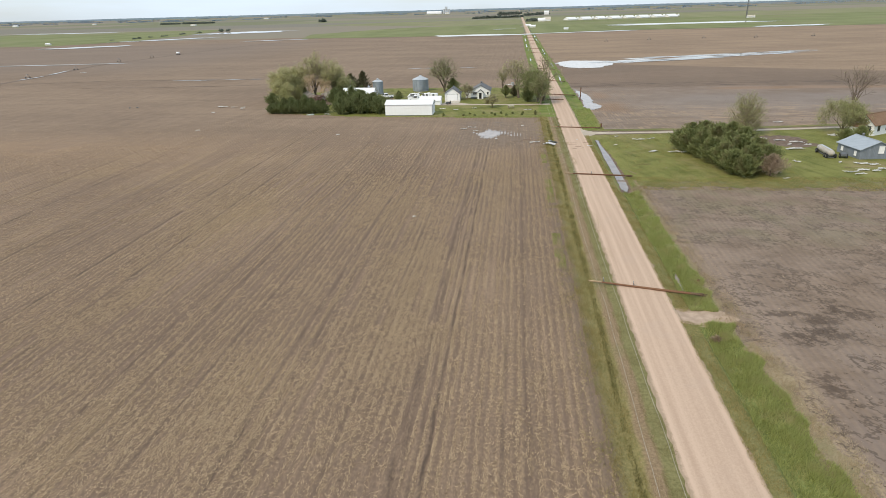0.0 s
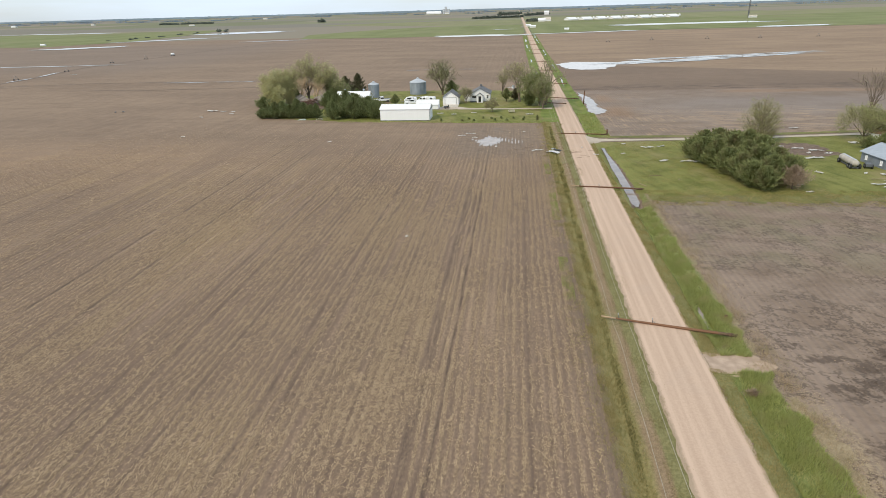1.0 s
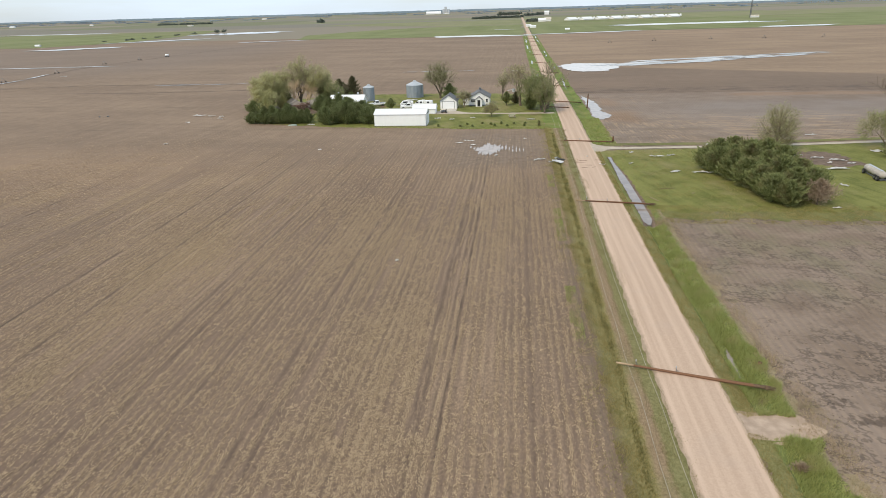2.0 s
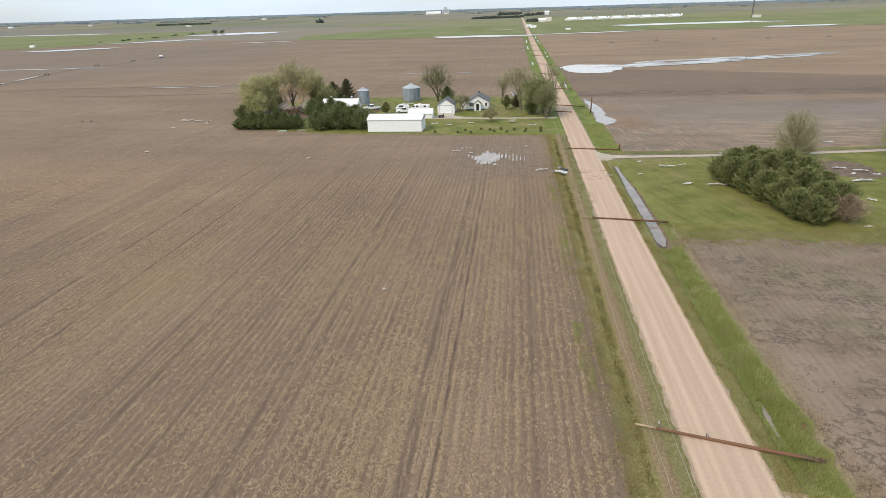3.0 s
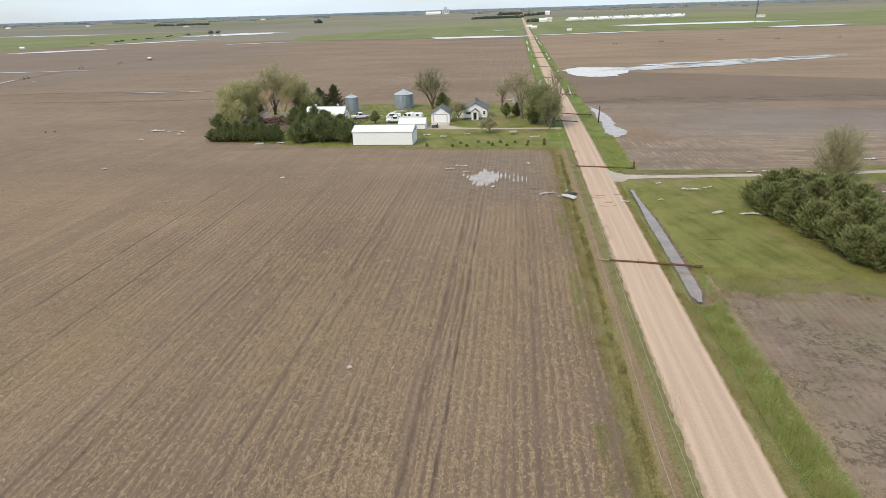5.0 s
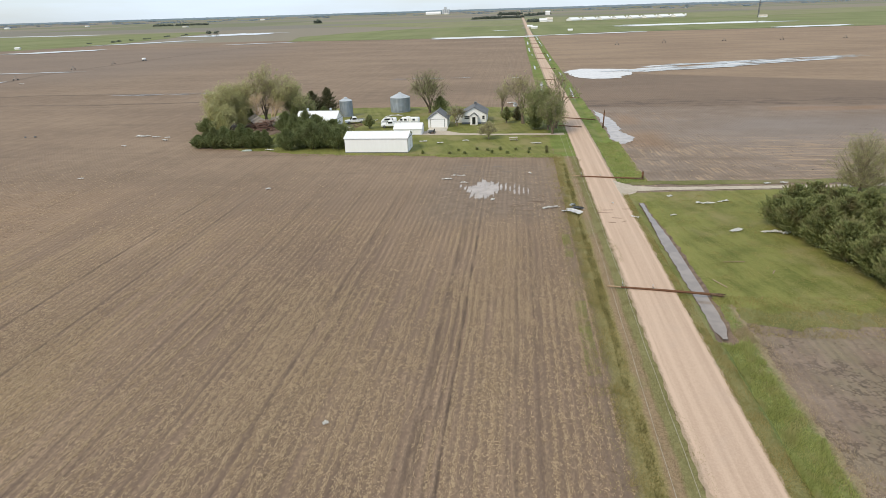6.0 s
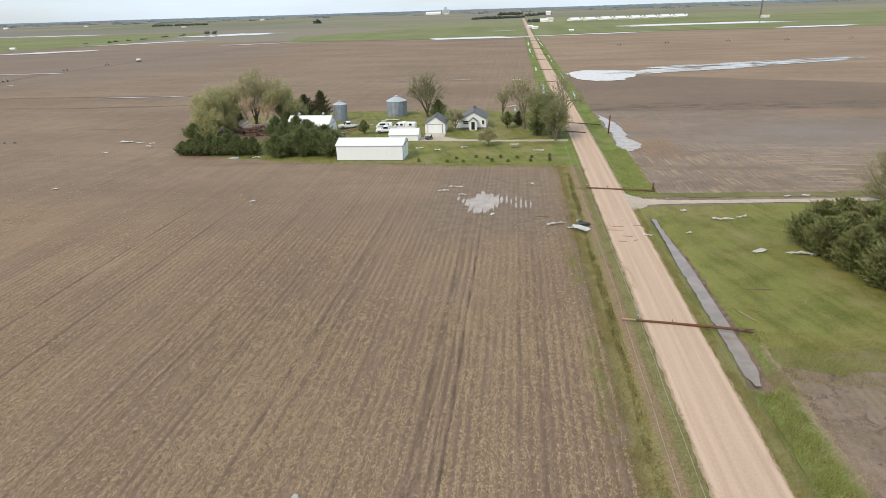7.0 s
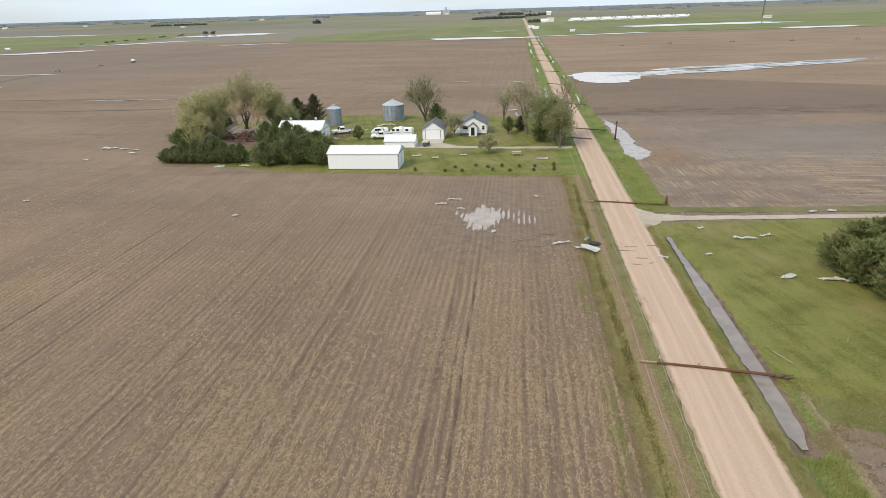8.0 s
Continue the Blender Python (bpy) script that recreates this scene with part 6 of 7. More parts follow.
def sheet_metal(x, y, long, wide, turn, seed, label="torn white sheet metal lying on the ground", material=None, curl=0.25):
    """A bent, ribbed strip of metal siding."""
    rng = np.random.default_rng(seed)
    ob_z = ground_z(x, y) + 0.06
    bm = bmesh.new()
    n, mcount = 8, 5
    grid = []
    ph = rng.uniform(0, 6.283)
    for i in range(n + 1):
        t = i / n - 0.5
        row = []
        for j in range(mcount + 1):
            s = j / mcount - 0.5
            z = curl * (abs(math.sin(3 * t + ph)) * 0.5 + (s * 1.2) ** 2) + 0.02 * (j % 2) + max(0.0, rng.normal(0.02, 0.07))
            torn = 0.08 if i in (0, n) else 0.02
            row.append(bm.verts.new((long * t + rng.normal() * torn * long, wide * s * (1 - 0.2 * abs(t) * (1 + math.sin(5 * t + ph))) + rng.normal() * 0.04 * wide, z)))
        grid.append(row)
    faces = [bm.faces.new((grid[i][j], grid[i + 1][j], grid[i + 1][j + 1], grid[i][j + 1])) for i in range(n) for j in range(mcount)]
    bmesh.ops.solidify(bm, geom=faces, thickness=0.02)
    ob = link("metal_sheet", bm, material or M_SHEET)
    ob.matrix_basis = pose(x, y, ob_z, 0, 0, turn)
    return tagged(ob, label, "sheet metal", "storm debris sheets")


SHEETS = [(-12.9, 154.0, 1.9, 0.5, 5), (-10.9, 156.4, 2.2, 0.45, 0), (-4.2, 141.6, 0.9, 0.6, 75), (4.5, 137.3, 2.5, 0.42, 22), (2.0, 158.3, 1.1, 0.5, 115), (-9.6, 151.6, 1.3, 0.35, -12),
          (28.0, 140.0, 2.6, 0.5, -4), (31.0, 141.3, 1.8, 0.5, 22), (28.8, 128.2, 2.0, 0.8, 30), (33.2, 127.4, 2.6, 0.6, -3), (34.8, 127.4, 1.6, 0.6, 45), (16.4, 133.0, 1.3, 0.5, -40),
          (23.6, 143.8, 0.9, 0.6, 10), (22.0, 134.4, 0.9, 0.4, 15), (43.9, 152.0, 1.4, 0.5, 5), (-43.8, 147.3, 0.8, 0.6, 30), (-96.4, 195.6, 3.4, 1.2, 5), (-92.5, 195.0, 2.2, 0.8, 15), (-87.7, 190.7, 1.6, 0.9, -20), (-89.0, 194.0, 1.5, 0.7, 10), (-94.5, 184.0, 1.4, 0.6, -10),
          (52.4, 141.4, 2.2, 0.7, -8), (55.0, 141.0, 1.8, 0.6, 10), (57.6, 138.6, 2.4, 0.6, -5), (60.4, 136.8, 2.6, 0.6, -14), (61.8, 134.4, 1.6, 0.5, 10), (58.2, 134.8, 1.2, 0.6, 40), (65.8, 161.2, 2.2, 0.8, 0), (53.4, 119.3, 1.6, 0.6, 120), (57.4, 130.2, 3.2, 1.0, 5), (59.4, 111.4, 2.6, 0.6, 5), (60.2, 110.2, 2.0, 0.5, 20), (62.2, 113.0, 2.0, 0.9, -10), (64.0, 112.4, 1.8, 0.6, 25), (66.2, 113.8, 2.8, 0.8, 10), (69.0, 114.6, 2.4, 0.9, -5), (71.2, 144.5, 2.0, 1.6, 20),
          (64.0, 117.6, 2.4, 0.7, -12), (61.0, 119.0, 1.2, 0.5, 60), (66.0, 117.0, 1.8, 0.9, 20), (50.4, 139.8, 1.6, 0.5, 10), (46.6, 111.0, 1.4, 0.4, 0), (46.8, 107.0, 1.2, 0.4, 5), (41.0, 151.5, 1.2, 0.5, 30), (-14.6, 84.2, 0.45, 0.38, 20), (-84.3, 154.0, 1.1, 0.6, 10), (-35.3, 223.8, 3.8, 1.3, 5), (-37.2, 222.8, 1.8, 1.0, 50), (-12.2, 188.0, 1.3, 0.7, 10), (4.0, 184.6, 2.2, 0.9, 3), (-17.8, 185.5, 1.4, 0.9, 25), (-22.0, 187.2, 1.6, 0.8, 0),
          (-55.9, 178.8, 2.0, 0.6, 5), (-44.0, 215.2, 2.6, 1.0, 10), (-42.4, 218.0, 2.0, 1.0, -30), (-39.5, 216.5, 1.6, 0.7, 40), (-44.9, 206.2, 1.8, 0.8, -40), (-242.0, 330, 2.6, 1.4, 10), (-2.2, 246.0, 2.6, 1.2, 20), (-1.0, 318, 3.0, 1.5, 10), (14.2, 139.5, 0.5, 0.3, 80)]
for i, (x, y, a, b, turn) in enumerate(SHEETS):
    sheet_metal(x, y, a, b, turn, 300 + i, curl=0.12 if a < 2.4 else 0.25)
# the large crumpled roof piece in the verge
sheet_metal(7.7, 135.6, 2.9, 1.5, -38, 400, "crumpled grey-white roof sheet in the grass verge", M_SIDING, 0.45)
sheet_metal(8.6, 137.4, 2.0, 0.9, -12, 401, "dark torn roof sheet in the grass verge", M_TRIM, 0.5)
sheet_metal(8.2, 139.2, 0.9, 0.6, 40, 402, "crumpled grey-white roof sheet in the grass verge", M_GALV_ROOF, 0.4)


def stick(x, y, long, turn, r, seed, label="broken storm-thrown board on the ground", material=None):
    rng = np.random.default_rng(seed)
    bm = bmesh.new()
    box(bm, (-long / 2, -r, 0.0), (long / 2, r, r * 0.8))
    for v in bm.verts:
        v.co.y += rng.uniform(-0.3, 0.3) * r
    ob = link("board", bm, material or M_BOARD)
    ob.matrix_basis = pose(x, y, ground_z(x, y) + 0.055, 0, 0, turn)
    return tagged(ob, label, "board", "storm debris boards")


STICKS = [(-0.4, 138.6, 2.6, 24), (2.6, 140.2, 2.4, 15), (3.0, 140.9, 1.9, 5), (3.6, 143.8, 1.6, -35), (1.4, 136.4, 1.8, 2), (13.1, 136.2, 1.5, 3), (12.4, 134.9, 2.2, -4), (13.8, 132.5, 1.3, -8), (14.6, 131.0, 0.9, 40), (15.8, 136.8, 1.2, 5), (12.9, 130.6, 1.0, -15),
          (25.0, 117.2, 2.4, 4), (28.4, 114.4, 1.1, 60), (21.6, 111.0, 2.2, -65), (46.0, 152.4, 4.2, 3), (6.8, 141.6, 1.6, 65), (9.2, 133.6, 1.4, 70), (9.6, 137.0, 1.0, 80), (6.8, 139.8, 1.1, 30), (61.4, 115.2, 3.0, 8), (64.4, 115.6, 2.4, -20), (68.0, 116.6, 2.2, 15),
          (5.2, 193.0, 2.6, 20), (6.0, 191.8, 2.2, -30), (4.0, 192.4, 1.8, 5), (-45.2, 208.4, 2.8, 40), (-44.2, 210.4, 3.0, -15), (-43.6, 204.6, 3.2, 20), (-45.8, 203.4, 2.6, 75), (-42.8, 208.2, 2.4, 55), (-41.8, 211.6, 2.0, 5)]
for i, (x, y, a, turn) in enumerate(STICKS):
    stick(x, y, a, turn, 0.05, 500 + i)
for k in range(26):
    rng = np.random.default_rng(560 + k)
    stick(-44.4 + rng.normal() * 1.3, 206.5 + rng.normal() * 3.2, rng.uniform(1.2, 3.0), rng.uniform(0, 180), 0.09, 600 + k, "dark wreckage board beside the barn", M_REDWOOD)


# ---- far farms ----
def hog_barn(x, y, long, wide, turn):
    ob = thing("livestock_barn", pose(x, y, 0.0, 0, 0, turn), "long low white livestock barn in far fields", "livestock barn", "far livestock barns")
    gable_walls(ob, wide, long, 1.8, 5.4, "x", M_SIDING, 0.3)
    gable_roof(ob, wide, long, 1.8, 5.4, "x", M_WHITE_ROOF, 0.5, 0.15)
    for s in (0.3, 0.6):
        bm = lathe([(0.6, 0.8), (1.5, 2.2), (1.5, 4.6), (0.3, 5.4)], 12)
        b = part("feed_bin", bm, M_WHITE, ob, "small white feed bin")
        b.matrix_basis = pose(wide * 0.5 + 3.0, -long * 0.5 + 6 * s, 0)
    return ob


for k in range(8):
    hog_barn(102 + 28.5 * k, 1262 + 9.5 * k, 18, 19 + 2 * (k % 2), 28)

for x, y, w, d, e, r, roof in ((46, 1226, 13, 9, 3, 6, M_WHITE_ROOF), (57, 1236, 12, 9, 4, 7.5, M_CONCRETE), (22, 905, 8, 5, 2, 3.2, M_WHITE_ROOF), (17, 958, 7, 5, 2, 3, M_WHITE_ROOF), (-2013, 2415, 20, 12, 4, 6, M_WHITE_ROOF), (-1660, 2400, 13, 10, 3, 5, M_CONCRETE), (-900, 1730, 13, 10, 2, 3.5, M_CONCRETE), (-541, 690, 5.5, 3, 1.4, 2.2, M_WHITE_ROOF), (92, 2055, 14, 12, 8, 11, M_WHITE_ROOF), (386, 1132, 12, 6, 2.4, 4, M_CONCRETE), (-1150, 2900, 18, 14, 4, 6, M_CONCRETE), (-330, 3100, 20, 14, 4, 6, M_CONCRETE), (60, 800, 5, 3, 1.4, 2.2, M_WHITE_ROOF)):
    ob = thing("far_farm_building", pose(x, y, 0), "pale farm building far across the fields", "farm building", "far farm buildings")
    gable_walls(ob, w, d, e, r, "x", M_SIDING, 0.3)
    gable_roof(ob, w, d, e, r, "x", roof, 0.4, 0.15)

# far grain elevator
elev = thing("grain_elevator", pose(-390, 3180, 0), "pale grain elevator and flat storage far off", "grain elevator")
elev.matrix_basis = pose(-390, 3180, 0) @ Matrix.Scale(0.8, 4)
part("storage_dome", solid([(-12, 0), (12, 0), (12, 8), (0, 16), (-12, 8)], "x", -60, 30), M_WHITE_ROOF, elev)
for k in range(4):
    part("silo", lathe([(6, 0), (6, 26), (5.6, 26.4)], 16), M_GALV_ROOF, elev).matrix_basis = pose(45 + 11 * k, 0, 0)
part("headhouse", boxes(((52, -5, 26), (66, 5, 40))), M_GALV_ROOF, elev)

# lattice mast
mast = thing("lattice_mast", pose(380, 1135, 0), "thin dark lattice radio mast far off", "radio mast")
for i in range(3):
    a = 2.094 * i
    bm = bmesh.new()
    tube(bm, (math.cos(a), math.sin(a), 0), (math.cos(a), math.sin(a), 75), 0.28, 0.28, 5)
    part("leg", bm, M_TRIM, mast)
for k in range(24):
    bm = bmesh.new()
    for i in range(3):
        a, b = 2.094 * i, 2.094 * (i + 1)
        tube(bm, (math.cos(a), math.sin(a), 3 * k), (math.cos(b), math.sin(b), 3 * k + 3), 0.12, 0.12, 4)
    part("brace", bm, M_TRIM, mast)


def pivot_tower(x, y, turn, label="dark wheeled irrigation tower standing in the field"):
    ob = thing("irrigation_tower", pose(x, y, 0, 0, 0, turn) @ Matrix.Scale(0.6, 4), label, "irrigation tower", "irrigation towers")
    for s in (-1, 1):
        bm = bmesh.new()
        tube(bm, (s * 1.9, 0, 0.6), (0, -0.5, 3.4), 0.07, 0.06, 5)
        tube(bm, (s * 1.9, 0, 0.6), (0, 0.5, 3.4), 0.07, 0.06, 5)
        part("leg", bm, M_STEEL, ob)
        wheel(ob, s * 1.9, 0, 0.6, 0.6, 0.35)
    part("base_beam", boxes(((-1.9, -0.08, 0.55), (1.9, 0.08, 0.75))), M_STEEL, ob)
    bm = bmesh.new()
    tube(bm, (0, -2.5, 3.5), (0, 2.5, 3.5), 0.09, 0.09, 6)
    part("pipe", bm, M_STEEL, ob)
    return ob


for x, y in ((108, 541), (152, 545), (191, 541), (236, 545), (72, 528)):
    pivot_tower(x, y, 10)
for x, y, turn in ((-129.6, 195.2, 20), (-127.2, 195.8, 100)):
    drum = thing("steel_drum", pose(x, y, 0.19, 90, 0, turn) @ Matrix.Scale(0.62, 4), "dark dented steel drum lying in the bare field", "drum", "drums in the field")
    part("shell", lathe([(0.28, -0.45), (0.3, -0.43), (0.29, -0.15), (0.31, -0.13), (0.29, 0.15), (0.31, 0.17), (0.29, 0.43), (0.27, 0.45)], 14), M_TRIM, drum, smooth=True)
    part("lid", lathe([(0.24, 0.451), (0.24, 0.462)], 14), M_STEEL, drum)
tank = thing("white_tank_wagon", pose(-262, 471, 0, 0, 0, 20) @ Matrix.Scale(0.75, 4), "small white tank wagon alone in the field", "tank wagon")
bm = lathe([(0.4, -1.8), (1.0, -1.5), (1.0, 1.5), (0.4, 1.8)], 14)
bmesh.ops.transform(bm, matrix=pose(0, 0, 1.9, 0, 90, 0), verts=bm.verts)
part("tank", bm, M_WHITE, tank, smooth=True)
part("frame", boxes(((-2.6, -0.6, 0.7), (2.2, 0.6, 0.9))), M_TRIM, tank)
for x in (-1.2, 1.2):
    for y in (-0.9, 0.9):
        wheel(tank, x, y, 0.55, 0.55, 0.35)
for x, y in ((-256, 305), (-261, 350), (-272, 410), (-269, 446)):
    pivot_tower(x, y, 70, "toppled wheeled irrigation tower in the far field")


# ---- ground cover: straw, blades ----
def lattice(x, y, seed):
    """Smooth value noise in 0..1 over arrays."""
    rng = np.random.default_rng(seed)
    table = rng.random((256, 256))
    xi, yi = np.floor(x).astype(int), np.floor(y).astype(int)
    fx, fy = x - xi, y - yi
    fx, fy = fx * fx * (3 - 2 * fx), fy * fy * (3 - 2 * fy)
    a, b = table[xi % 256, yi % 256], table[(xi + 1) % 256, yi % 256]
    c, d = table[xi % 256, (yi + 1) % 256], table[(xi + 1) % 256, (yi + 1) % 256]
    return (a * (1 - fx) + b * fx) * (1 - fy) + (c * (1 - fx) + d * fx) * fy


def straw(name, count, x0, x1, y0, y1, size, seed):
    rng = np.random.default_rng(seed)
    n = count * 3
    x, y = rng.uniform(x0, x1, n), rng.uniform(y0, y1, n)
    rows = 0.5 + 0.5 * np.cos(6.2832 * (x + 0.20 * (lattice(x * 0.4, y * 0.25, 12) - 0.5) + 0.16 * (lattice(x * 1.3, y * 0.9, 13) - 0.5)) / 0.762)
    rows = rows ** 2.2
    some = lattice(np.floor(x / 0.762 + 0.5) * 7.31, y * 0.05, 1)
    mat = lattice(x * 0.09, y * 0.035, 6)
    keep = 0.06 + 0.40 * np.clip((mat - 0.45) * 3, 0, 1) + 0.30 * lattice(x * 0.35, y * 0.14, 2) + 0.45 * (lattice(x * 1.3, y * 0.6, 3) - 0.5) + 0.7 * (lattice(x * 3.5, y * 2.4, 5) - 0.5)
    keep += 0.85 * (rows - 0.28) * (0.15 + 1.1 * some)
    keep -= 0.45 * (some < 0.2)
    wob = 0.5 * (lattice(x * 0 + 3, y * 0.1, 4) - 0.5)
    rut = np.clip((lattice(x * 0.4, y * 0.18, 7) - 0.15) * 2.0, 0, 1)
    keep -= 0.55 * rut * ((x > -8.1 + wob) & (x < -5.2 + wob))
    for at, half, depth in LANES:
        keep -= 1.0 * depth * (0.1 + 0.9 * rut) * (np.abs(x - at - wob - 0.15 * (lattice(y * 0.7, y * 0, 17) - 0.5)) < half + 0.05)
    for line in (-7.0, -6.1, -5.25, -18.75, -31.45):
        keep += 1.0 * (np.abs(x - line - wob) < 0.09 + 0.05 * lattice(x * 0, y * 0.5, 9)) * (lattice(x * 0 + line, y * 0.22, 10) > 0.3)
    keep -= 0.3 * (x > 6.0 + wob)
    keep -= 0.5 * np.exp(-((((x + 2.5) / 7) ** 2 + ((y - 148) / 9) ** 2)))
    keep *= np.clip((x - x0) / 70, 0, 1) ** 0.7 * np.clip((y1 - y) / (10 if y1 < 150 else 48), 0, 1) * np.clip((y - y0) / 8, 0, 1)
    ok = np.nonzero(rng.random(n) < keep)[0][:count]
    x, y = x[ok], y[ok]
    k = len(x)
    a = rng.normal(1.57, 0.75, k)
    long = size * rng.uniform(0.5, 1.9, k)
    wide = size * rng.uniform(0.16, 0.36, k)
    c = np.stack([x, y, rng.uniform(0.03, 0.08, k)], 1)
    v = np.stack([np.cos(a) * long, np.sin(a) * long, rng.normal(0, 0.12, k) * long], 1)
    u = np.stack([-np.sin(a) * wide, np.cos(a) * wide, rng.normal(0, 0.35, k) * wide], 1)
    return slivers(name, c, u, v, M_STRAW)


tagged(straw("crop_residue", 760000, -100, 7.2, 24, 114, 0.080, 1), "pale corn stalk residue scattered in rows", "crop residue", kind="stuff")
tagged(straw("crop_residue", 160000, -150, 7.0, 104, 172, 0.10, 2), "pale corn stalk residue scattered in rows", "crop residue", kind="stuff")


def blades(name, count, x0, x1, y0, y1, high, wide, material, seed, clump=0.5, shape=None):
    rng = np.random.default_rng(seed)
    n = count * 2
    x, y = rng.uniform(x0, x1, n), rng.uniform(y0, y1, n)
    f = lattice(x * 1.1, y * 0.7, seed + 1)
    keep = rng.random(n) < 1 - clump + clump * f
    if shape is not None:
        keep &= shape(x, y)
    x, y, f = x[keep][:count], y[keep][:count], f[keep][:count]
    k = len(x)
    z = np.array([ground_z(a, b) for a, b in zip(x, y)])
    h = high * rng.uniform(0.5, 1.2, k) * (0.6 + 0.8 * f)
    a = rng.uniform(0, 6.283, k)
    lean = rng.normal(0, 0.35, (k, 2)) + (0.12, -0.1)
    v = np.stack([lean[:, 0] * h, lean[:, 1] * h, h], 1) / 2
    u = np.stack([np.cos(a) * wide, np.sin(a) * wide, 0 * a], 1) * rng.uniform(0.6, 1.4, k)[:, None]
    return slivers(name, np.stack([x, y, z + 0.02], 1) + v, u, v, material)


EAST = lambda x, y: ((y < 53.6 - 0.5 * lattice(x * 1.5, y * 0, 3)) | (y > 55.4 + 0.6 * lattice(x * 1.4, y * 0, 4))) & ((np.abs(x - 18.75) > 0.25) | (np.abs(y - 64) > 2.8)) & (x < 21.6 + 0.03 * (42 - y) + 0.8 * lattice(y * 0.8, y * 0, 8)) & ((y < 98.5) | (x < 17.4) | (x > 20.4))
tagged(blades("tall_grass", 100000, 17.9, 21.9, 22, 103, 0.38, 0.022, M_BLADE, 11, 0.92, lambda x, y: EAST(x, y) & (x > 17.8 + 0.6 * lattice(y * 0.5, y * 0, 14)) & (x < 20.9 + 0.03 * (42 - np.minimum(y, 60)) + 0.9 * lattice(y * 0.6, y * 0, 15))), "tall bright green grass in the ditch", "grass", kind="stuff")
tagged(blades("short_grass", 42000, 16.3, 18.0, 22, 145, 0.13, 0.02, M_DRYBLADE, 12, 0.6, EAST), "short olive grass on the road shoulder", "grass", kind="stuff")
tagged(blades("dry_grass", 70000, 19.4, 25.6, 22, 102, 0.12, 0.022, M_TANBLADE, 13, 0.6, lambda x, y: np.abs(x - 22.2 - 0.03 * (42 - y)) < 2.4 * np.random.default_rng(5).random(len(x)) ** 1.4), "sparse dry weeds at the field edge", "grass", kind="stuff")
tagged(blades("dry_grass", 46000, 6.9, 9.1, 22, 172, 0.15, 0.022, M_DRYBLADE, 14, 0.85), "dry yellow and olive verge grass", "grass", kind="stuff")
tagged(blades("dead_grass", 20000, 8.9, 10.4, 22, 172, 0.10, 0.02, M_TANBLADE, 21, 0.8), "flattened brown dead verge grass", "grass", kind="stuff")
tagged(blades("green_grass", 30000, 10.1, 11.6, 22, 172, 0.09, 0.02, M_SHOULDER, 22, 0.7), "short grey-green grass beside the road", "grass", kind="stuff")
tagged(blades("shoulder_grass", 12000, 11.4, 12.3, 22, 172, 0.08, 0.02, M_SHOULDER, 20, 0.9, lambda x, y: x < 11.5 + 0.9 * np.clip((lattice(y * 0.35, y * 0, 16) - 0.45) * 2, 0, 1)), "grass tufts creeping onto the gravel", "grass", kind="stuff")
tagged(blades("shoulder_grass", 9000, 15.8, 16.6, 22, 145, 0.07, 0.02, M_SHOULDER, 23, 0.9, lambda x, y: x > 16.5 - 0.7 * np.clip((lattice(y * 0.5, y * 0, 18) - 0.5) * 2, 0, 1)), "grass tufts creeping onto the gravel", "grass", kind="stuff")
tagged(blades("sparse_weeds", 34000, 4.6, 7.9, 22, 172, 0.10, 0.022, M_DRYBLADE, 24, 0.95, lambda x, y: x - 5.2 > 2.2 * np.random.default_rng(7).random(len(x)) - 1.2 * lattice(y * 0.12, y * 0, 5)), "sparse weeds creeping into the field from the verge", "grass", kind="stuff")
tagged(blades("ditch_grass", 17000, 8.05, 9.0, 22, 165, 0.18, 0.022, M_OLIVEBLADE, 15, 0.8, lambda x, y: np.abs(x - 8.45 - 0.25 * lattice(y * 0.15, y * 0, 6)) < 0.16 + 0.3 * lattice(y * 0.06, y * 0, 19)), "darker olive grass along the ditch bottom", "grass", kind="stuff")
tagged(blades("lawn_tufts", 40000, 20.6, 50, 102, 147, 0.07, 0.03, M_DRYBLADE, 16, 0.9), "uneven green lawn tufts", "grass", kind="stuff")
tagged(blades("thin_weeds", 26000, 19.5, 75, 99.5, 108, 0.12, 0.03, M_DRYBLADE, 17, 0.9), "flattened thin weeds at the lawn's edge", "grass", kind="stuff")
def flecks(name, count, x0, x1, y0, y1, size, seed, centres, material):
    """Dark flattened bits on wet soil, thick round a few spots."""
    rng = np.random.default_rng(seed)
    n = count * 4
    x, y = rng.uniform(x0, x1, n), rng.uniform(y0, y1, n)
    keep = 0.9 * (lattice(x * 0.30, y * 0.34, seed) - 0.62) + 0.9 * (lattice(x * 1.1, y * 1.3, seed + 1) - 0.56)
    for cx, cy, rx, ry, gain in centres:
        keep += gain * np.exp(-((x - cx) / rx) ** 2 - ((y - cy) / ry) ** 2)
    ok = np.nonzero(rng.random(n) < keep)[0][:count]
    x, y = x[ok], y[ok]
    k = len(x)
    a = rng.normal(0.25, 1.0, k)
    long, wide = size * rng.uniform(0.4, 1.4, k), size * rng.uniform(0.25, 0.7, k)
    c = np.stack([x, y, rng.uniform(0.02, 0.05, k)], 1)
    v = np.stack([np.cos(a) * long, np.sin(a) * long, rng.normal(0, 0.06, k) * long], 1)
    u = np.stack([-np.sin(a) * wide, np.cos(a) * wide, rng.normal(0, 0.3, k) * wide], 1)
    return slivers(name, c, u, v, material)


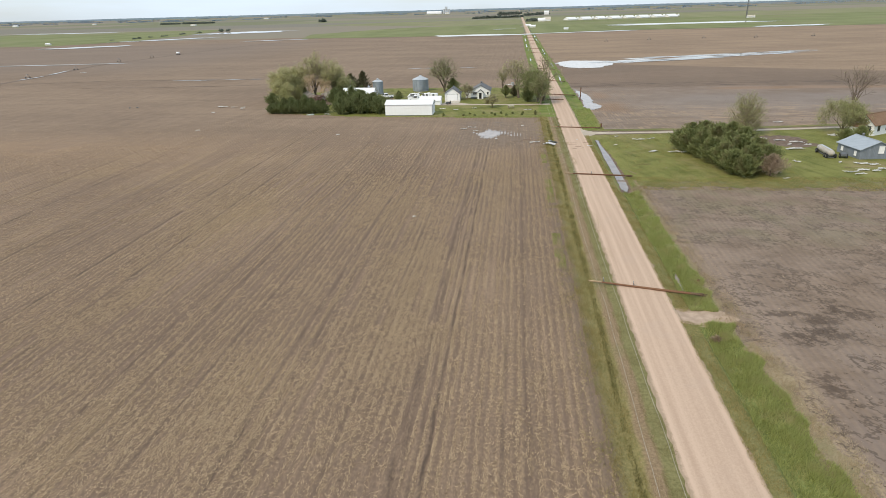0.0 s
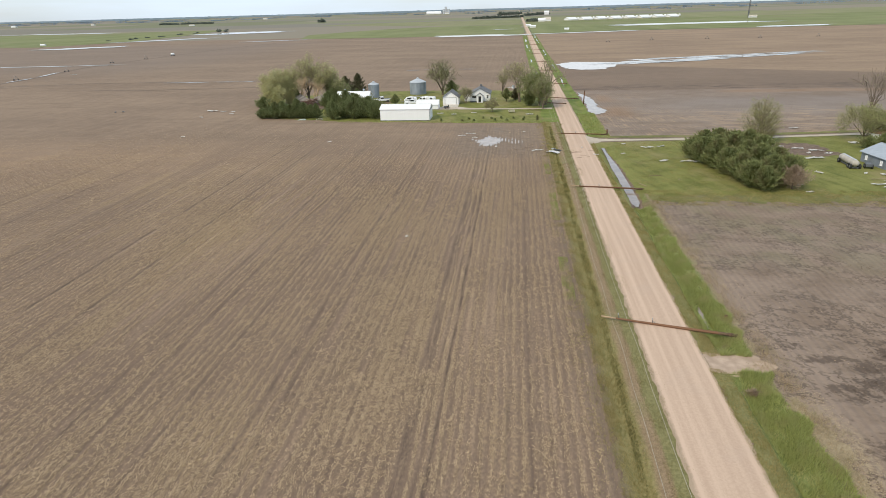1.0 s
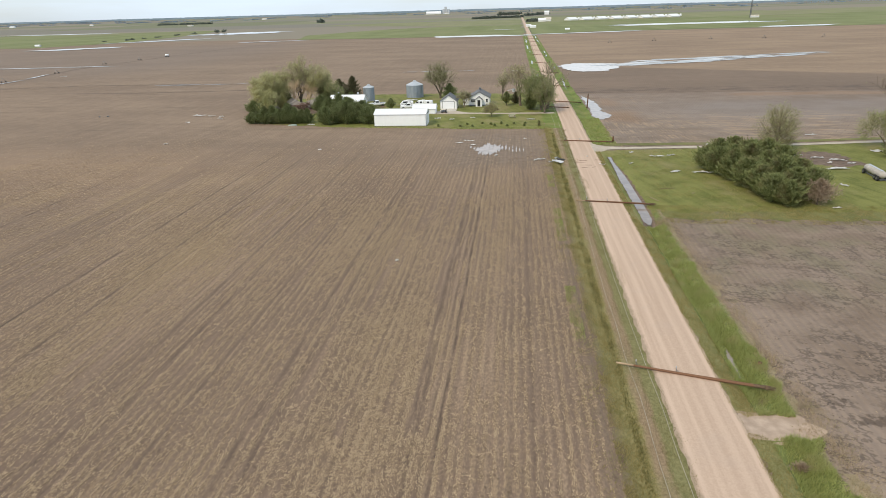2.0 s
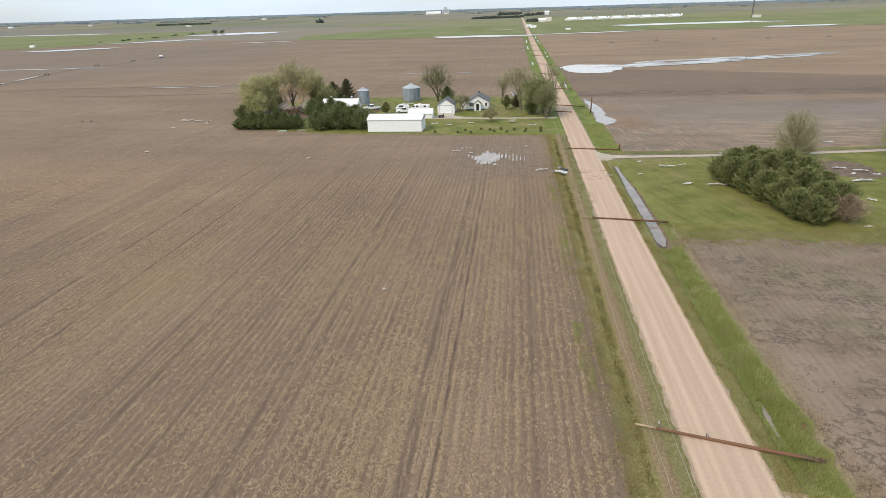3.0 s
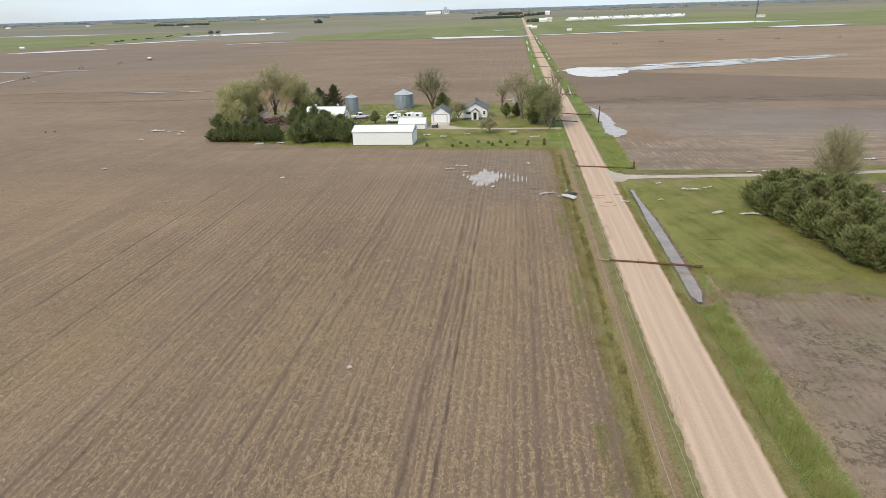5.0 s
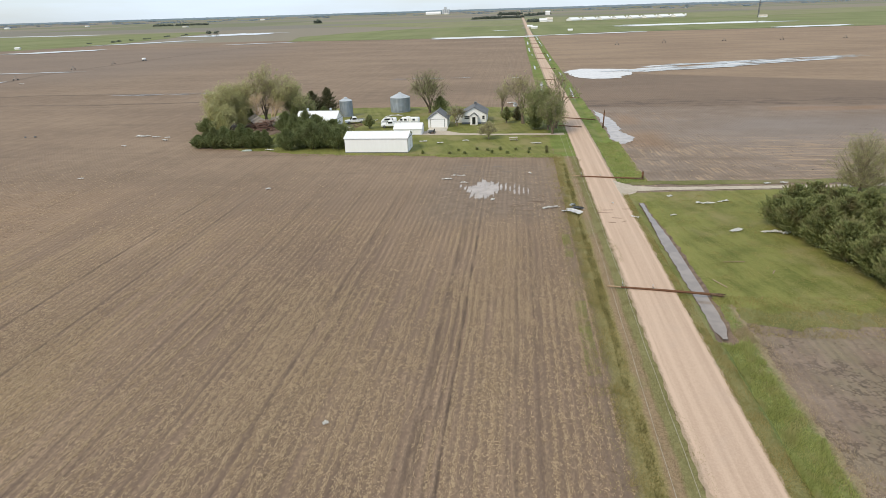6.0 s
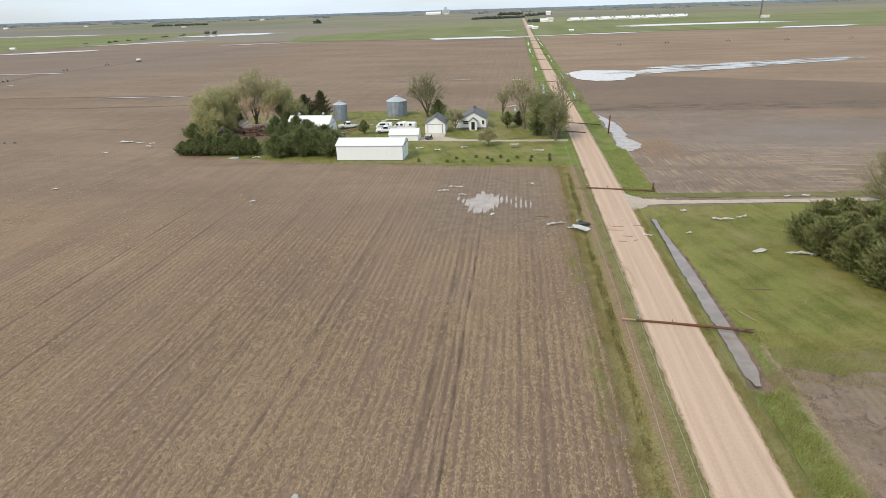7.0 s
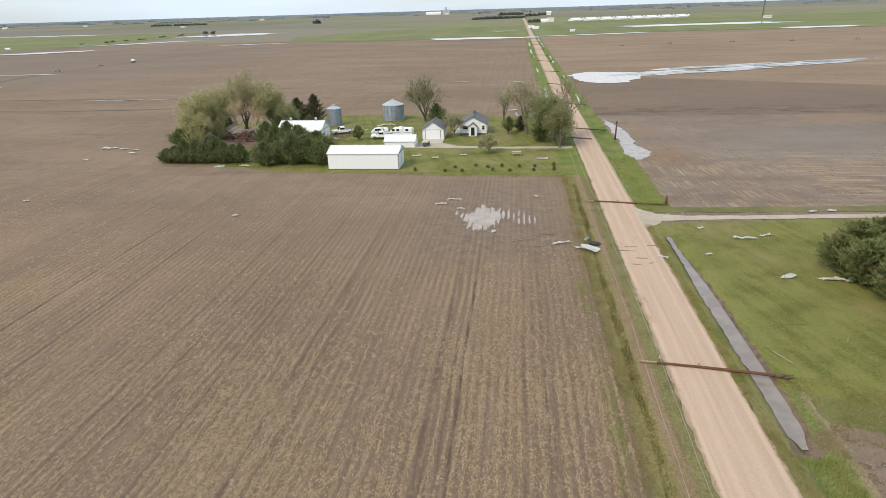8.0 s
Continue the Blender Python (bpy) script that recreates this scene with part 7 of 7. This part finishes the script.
M_DARKBIT = plain("wet_residue", (0.085, 0.060, 0.043), (0.145, 0.105, 0.076), 1.5, 0.9)
tagged(flecks("wet_residue", 16000, 22.5, 75, 26, 101, 0.095, 21, [(26.6, 55.9, 1.8, 0.7, 0.7), (29.8, 54.8, 1.6, 1.1, 0.7), (26.6, 51.0, 1.7, 1.0, 0.7), (29.6, 52.2, 2.0, 1.2, 0.7), (25.7, 43.7, 1.2, 1.4, 0.5), (33, 56.5, 2.4, 1.2, 0.4)], M_DARKBIT), "dark wet crop residue matted on the soil", "crop residue", kind="stuff")
tagged(flecks("straw_bits", 6000, 22.5, 75, 26, 101, 0.06, 25, [], M_STRAW), "pale straw bits on the wet soil", "crop residue", kind="stuff")
tagged(flecks("dark_clods", 4500, 22, 110, 156, 206, 0.13, 31, [(26, 182, 4, 6, 0.5)], M_DARKBIT), "dark clods and residue on the silted field", "crop residue", kind="stuff")
tagged(flecks("straw_bits", 7000, 22, 110, 156, 200, 0.12, 35, [(40, 178, 18, 8, 0.4)], M_STRAW), "pale straw bits on the silted field", "crop residue", kind="stuff")
tagged(blades("yard_edge_grass", 22000, -56, 9, 169.8, 174.0, 0.16, 0.035, M_BLADE, 19, 0.9, lambda x, y: y - 170.6 - 2.6 * np.clip((-x - 10) / 26, 0, 1) - 1.2 * lattice(x * 0.5, x * 0, 9) > 3 * (np.random.default_rng(6).random(len(x)) - 0.35) ** 3), "uneven green grass at the yard's edge", "grass", kind="stuff")
tagged(blades("grass_strip_blades", 14000, 17.0, 22, 152, 186, 0.22, 0.03, M_BLADE, 18, 0.6), "green verge grass", "grass", kind="stuff")
for x0, x1, y0, y1, count, seed in ((5.5, 6.7, 92, 106, 4200, 41), (5.3, 6.5, 66, 78, 3200, 42), (5.6, 6.6, 118, 126, 1800, 43)):
    tagged(blades("field_weeds", count, x0, x1, y0, y1, 0.08, 0.022, M_BLADE, seed, 0.95), "pale green weeds sprouting at the field's edge", "weeds", kind="stuff")
tagged(blades("dry_thatch", 2600, 19.7, 21.2, 98.2, 101.2, 0.10, 0.025, M_TANBLADE, 44, 0.8), "brown washed-up thatch at the end of the ditch water", "grass", kind="stuff")
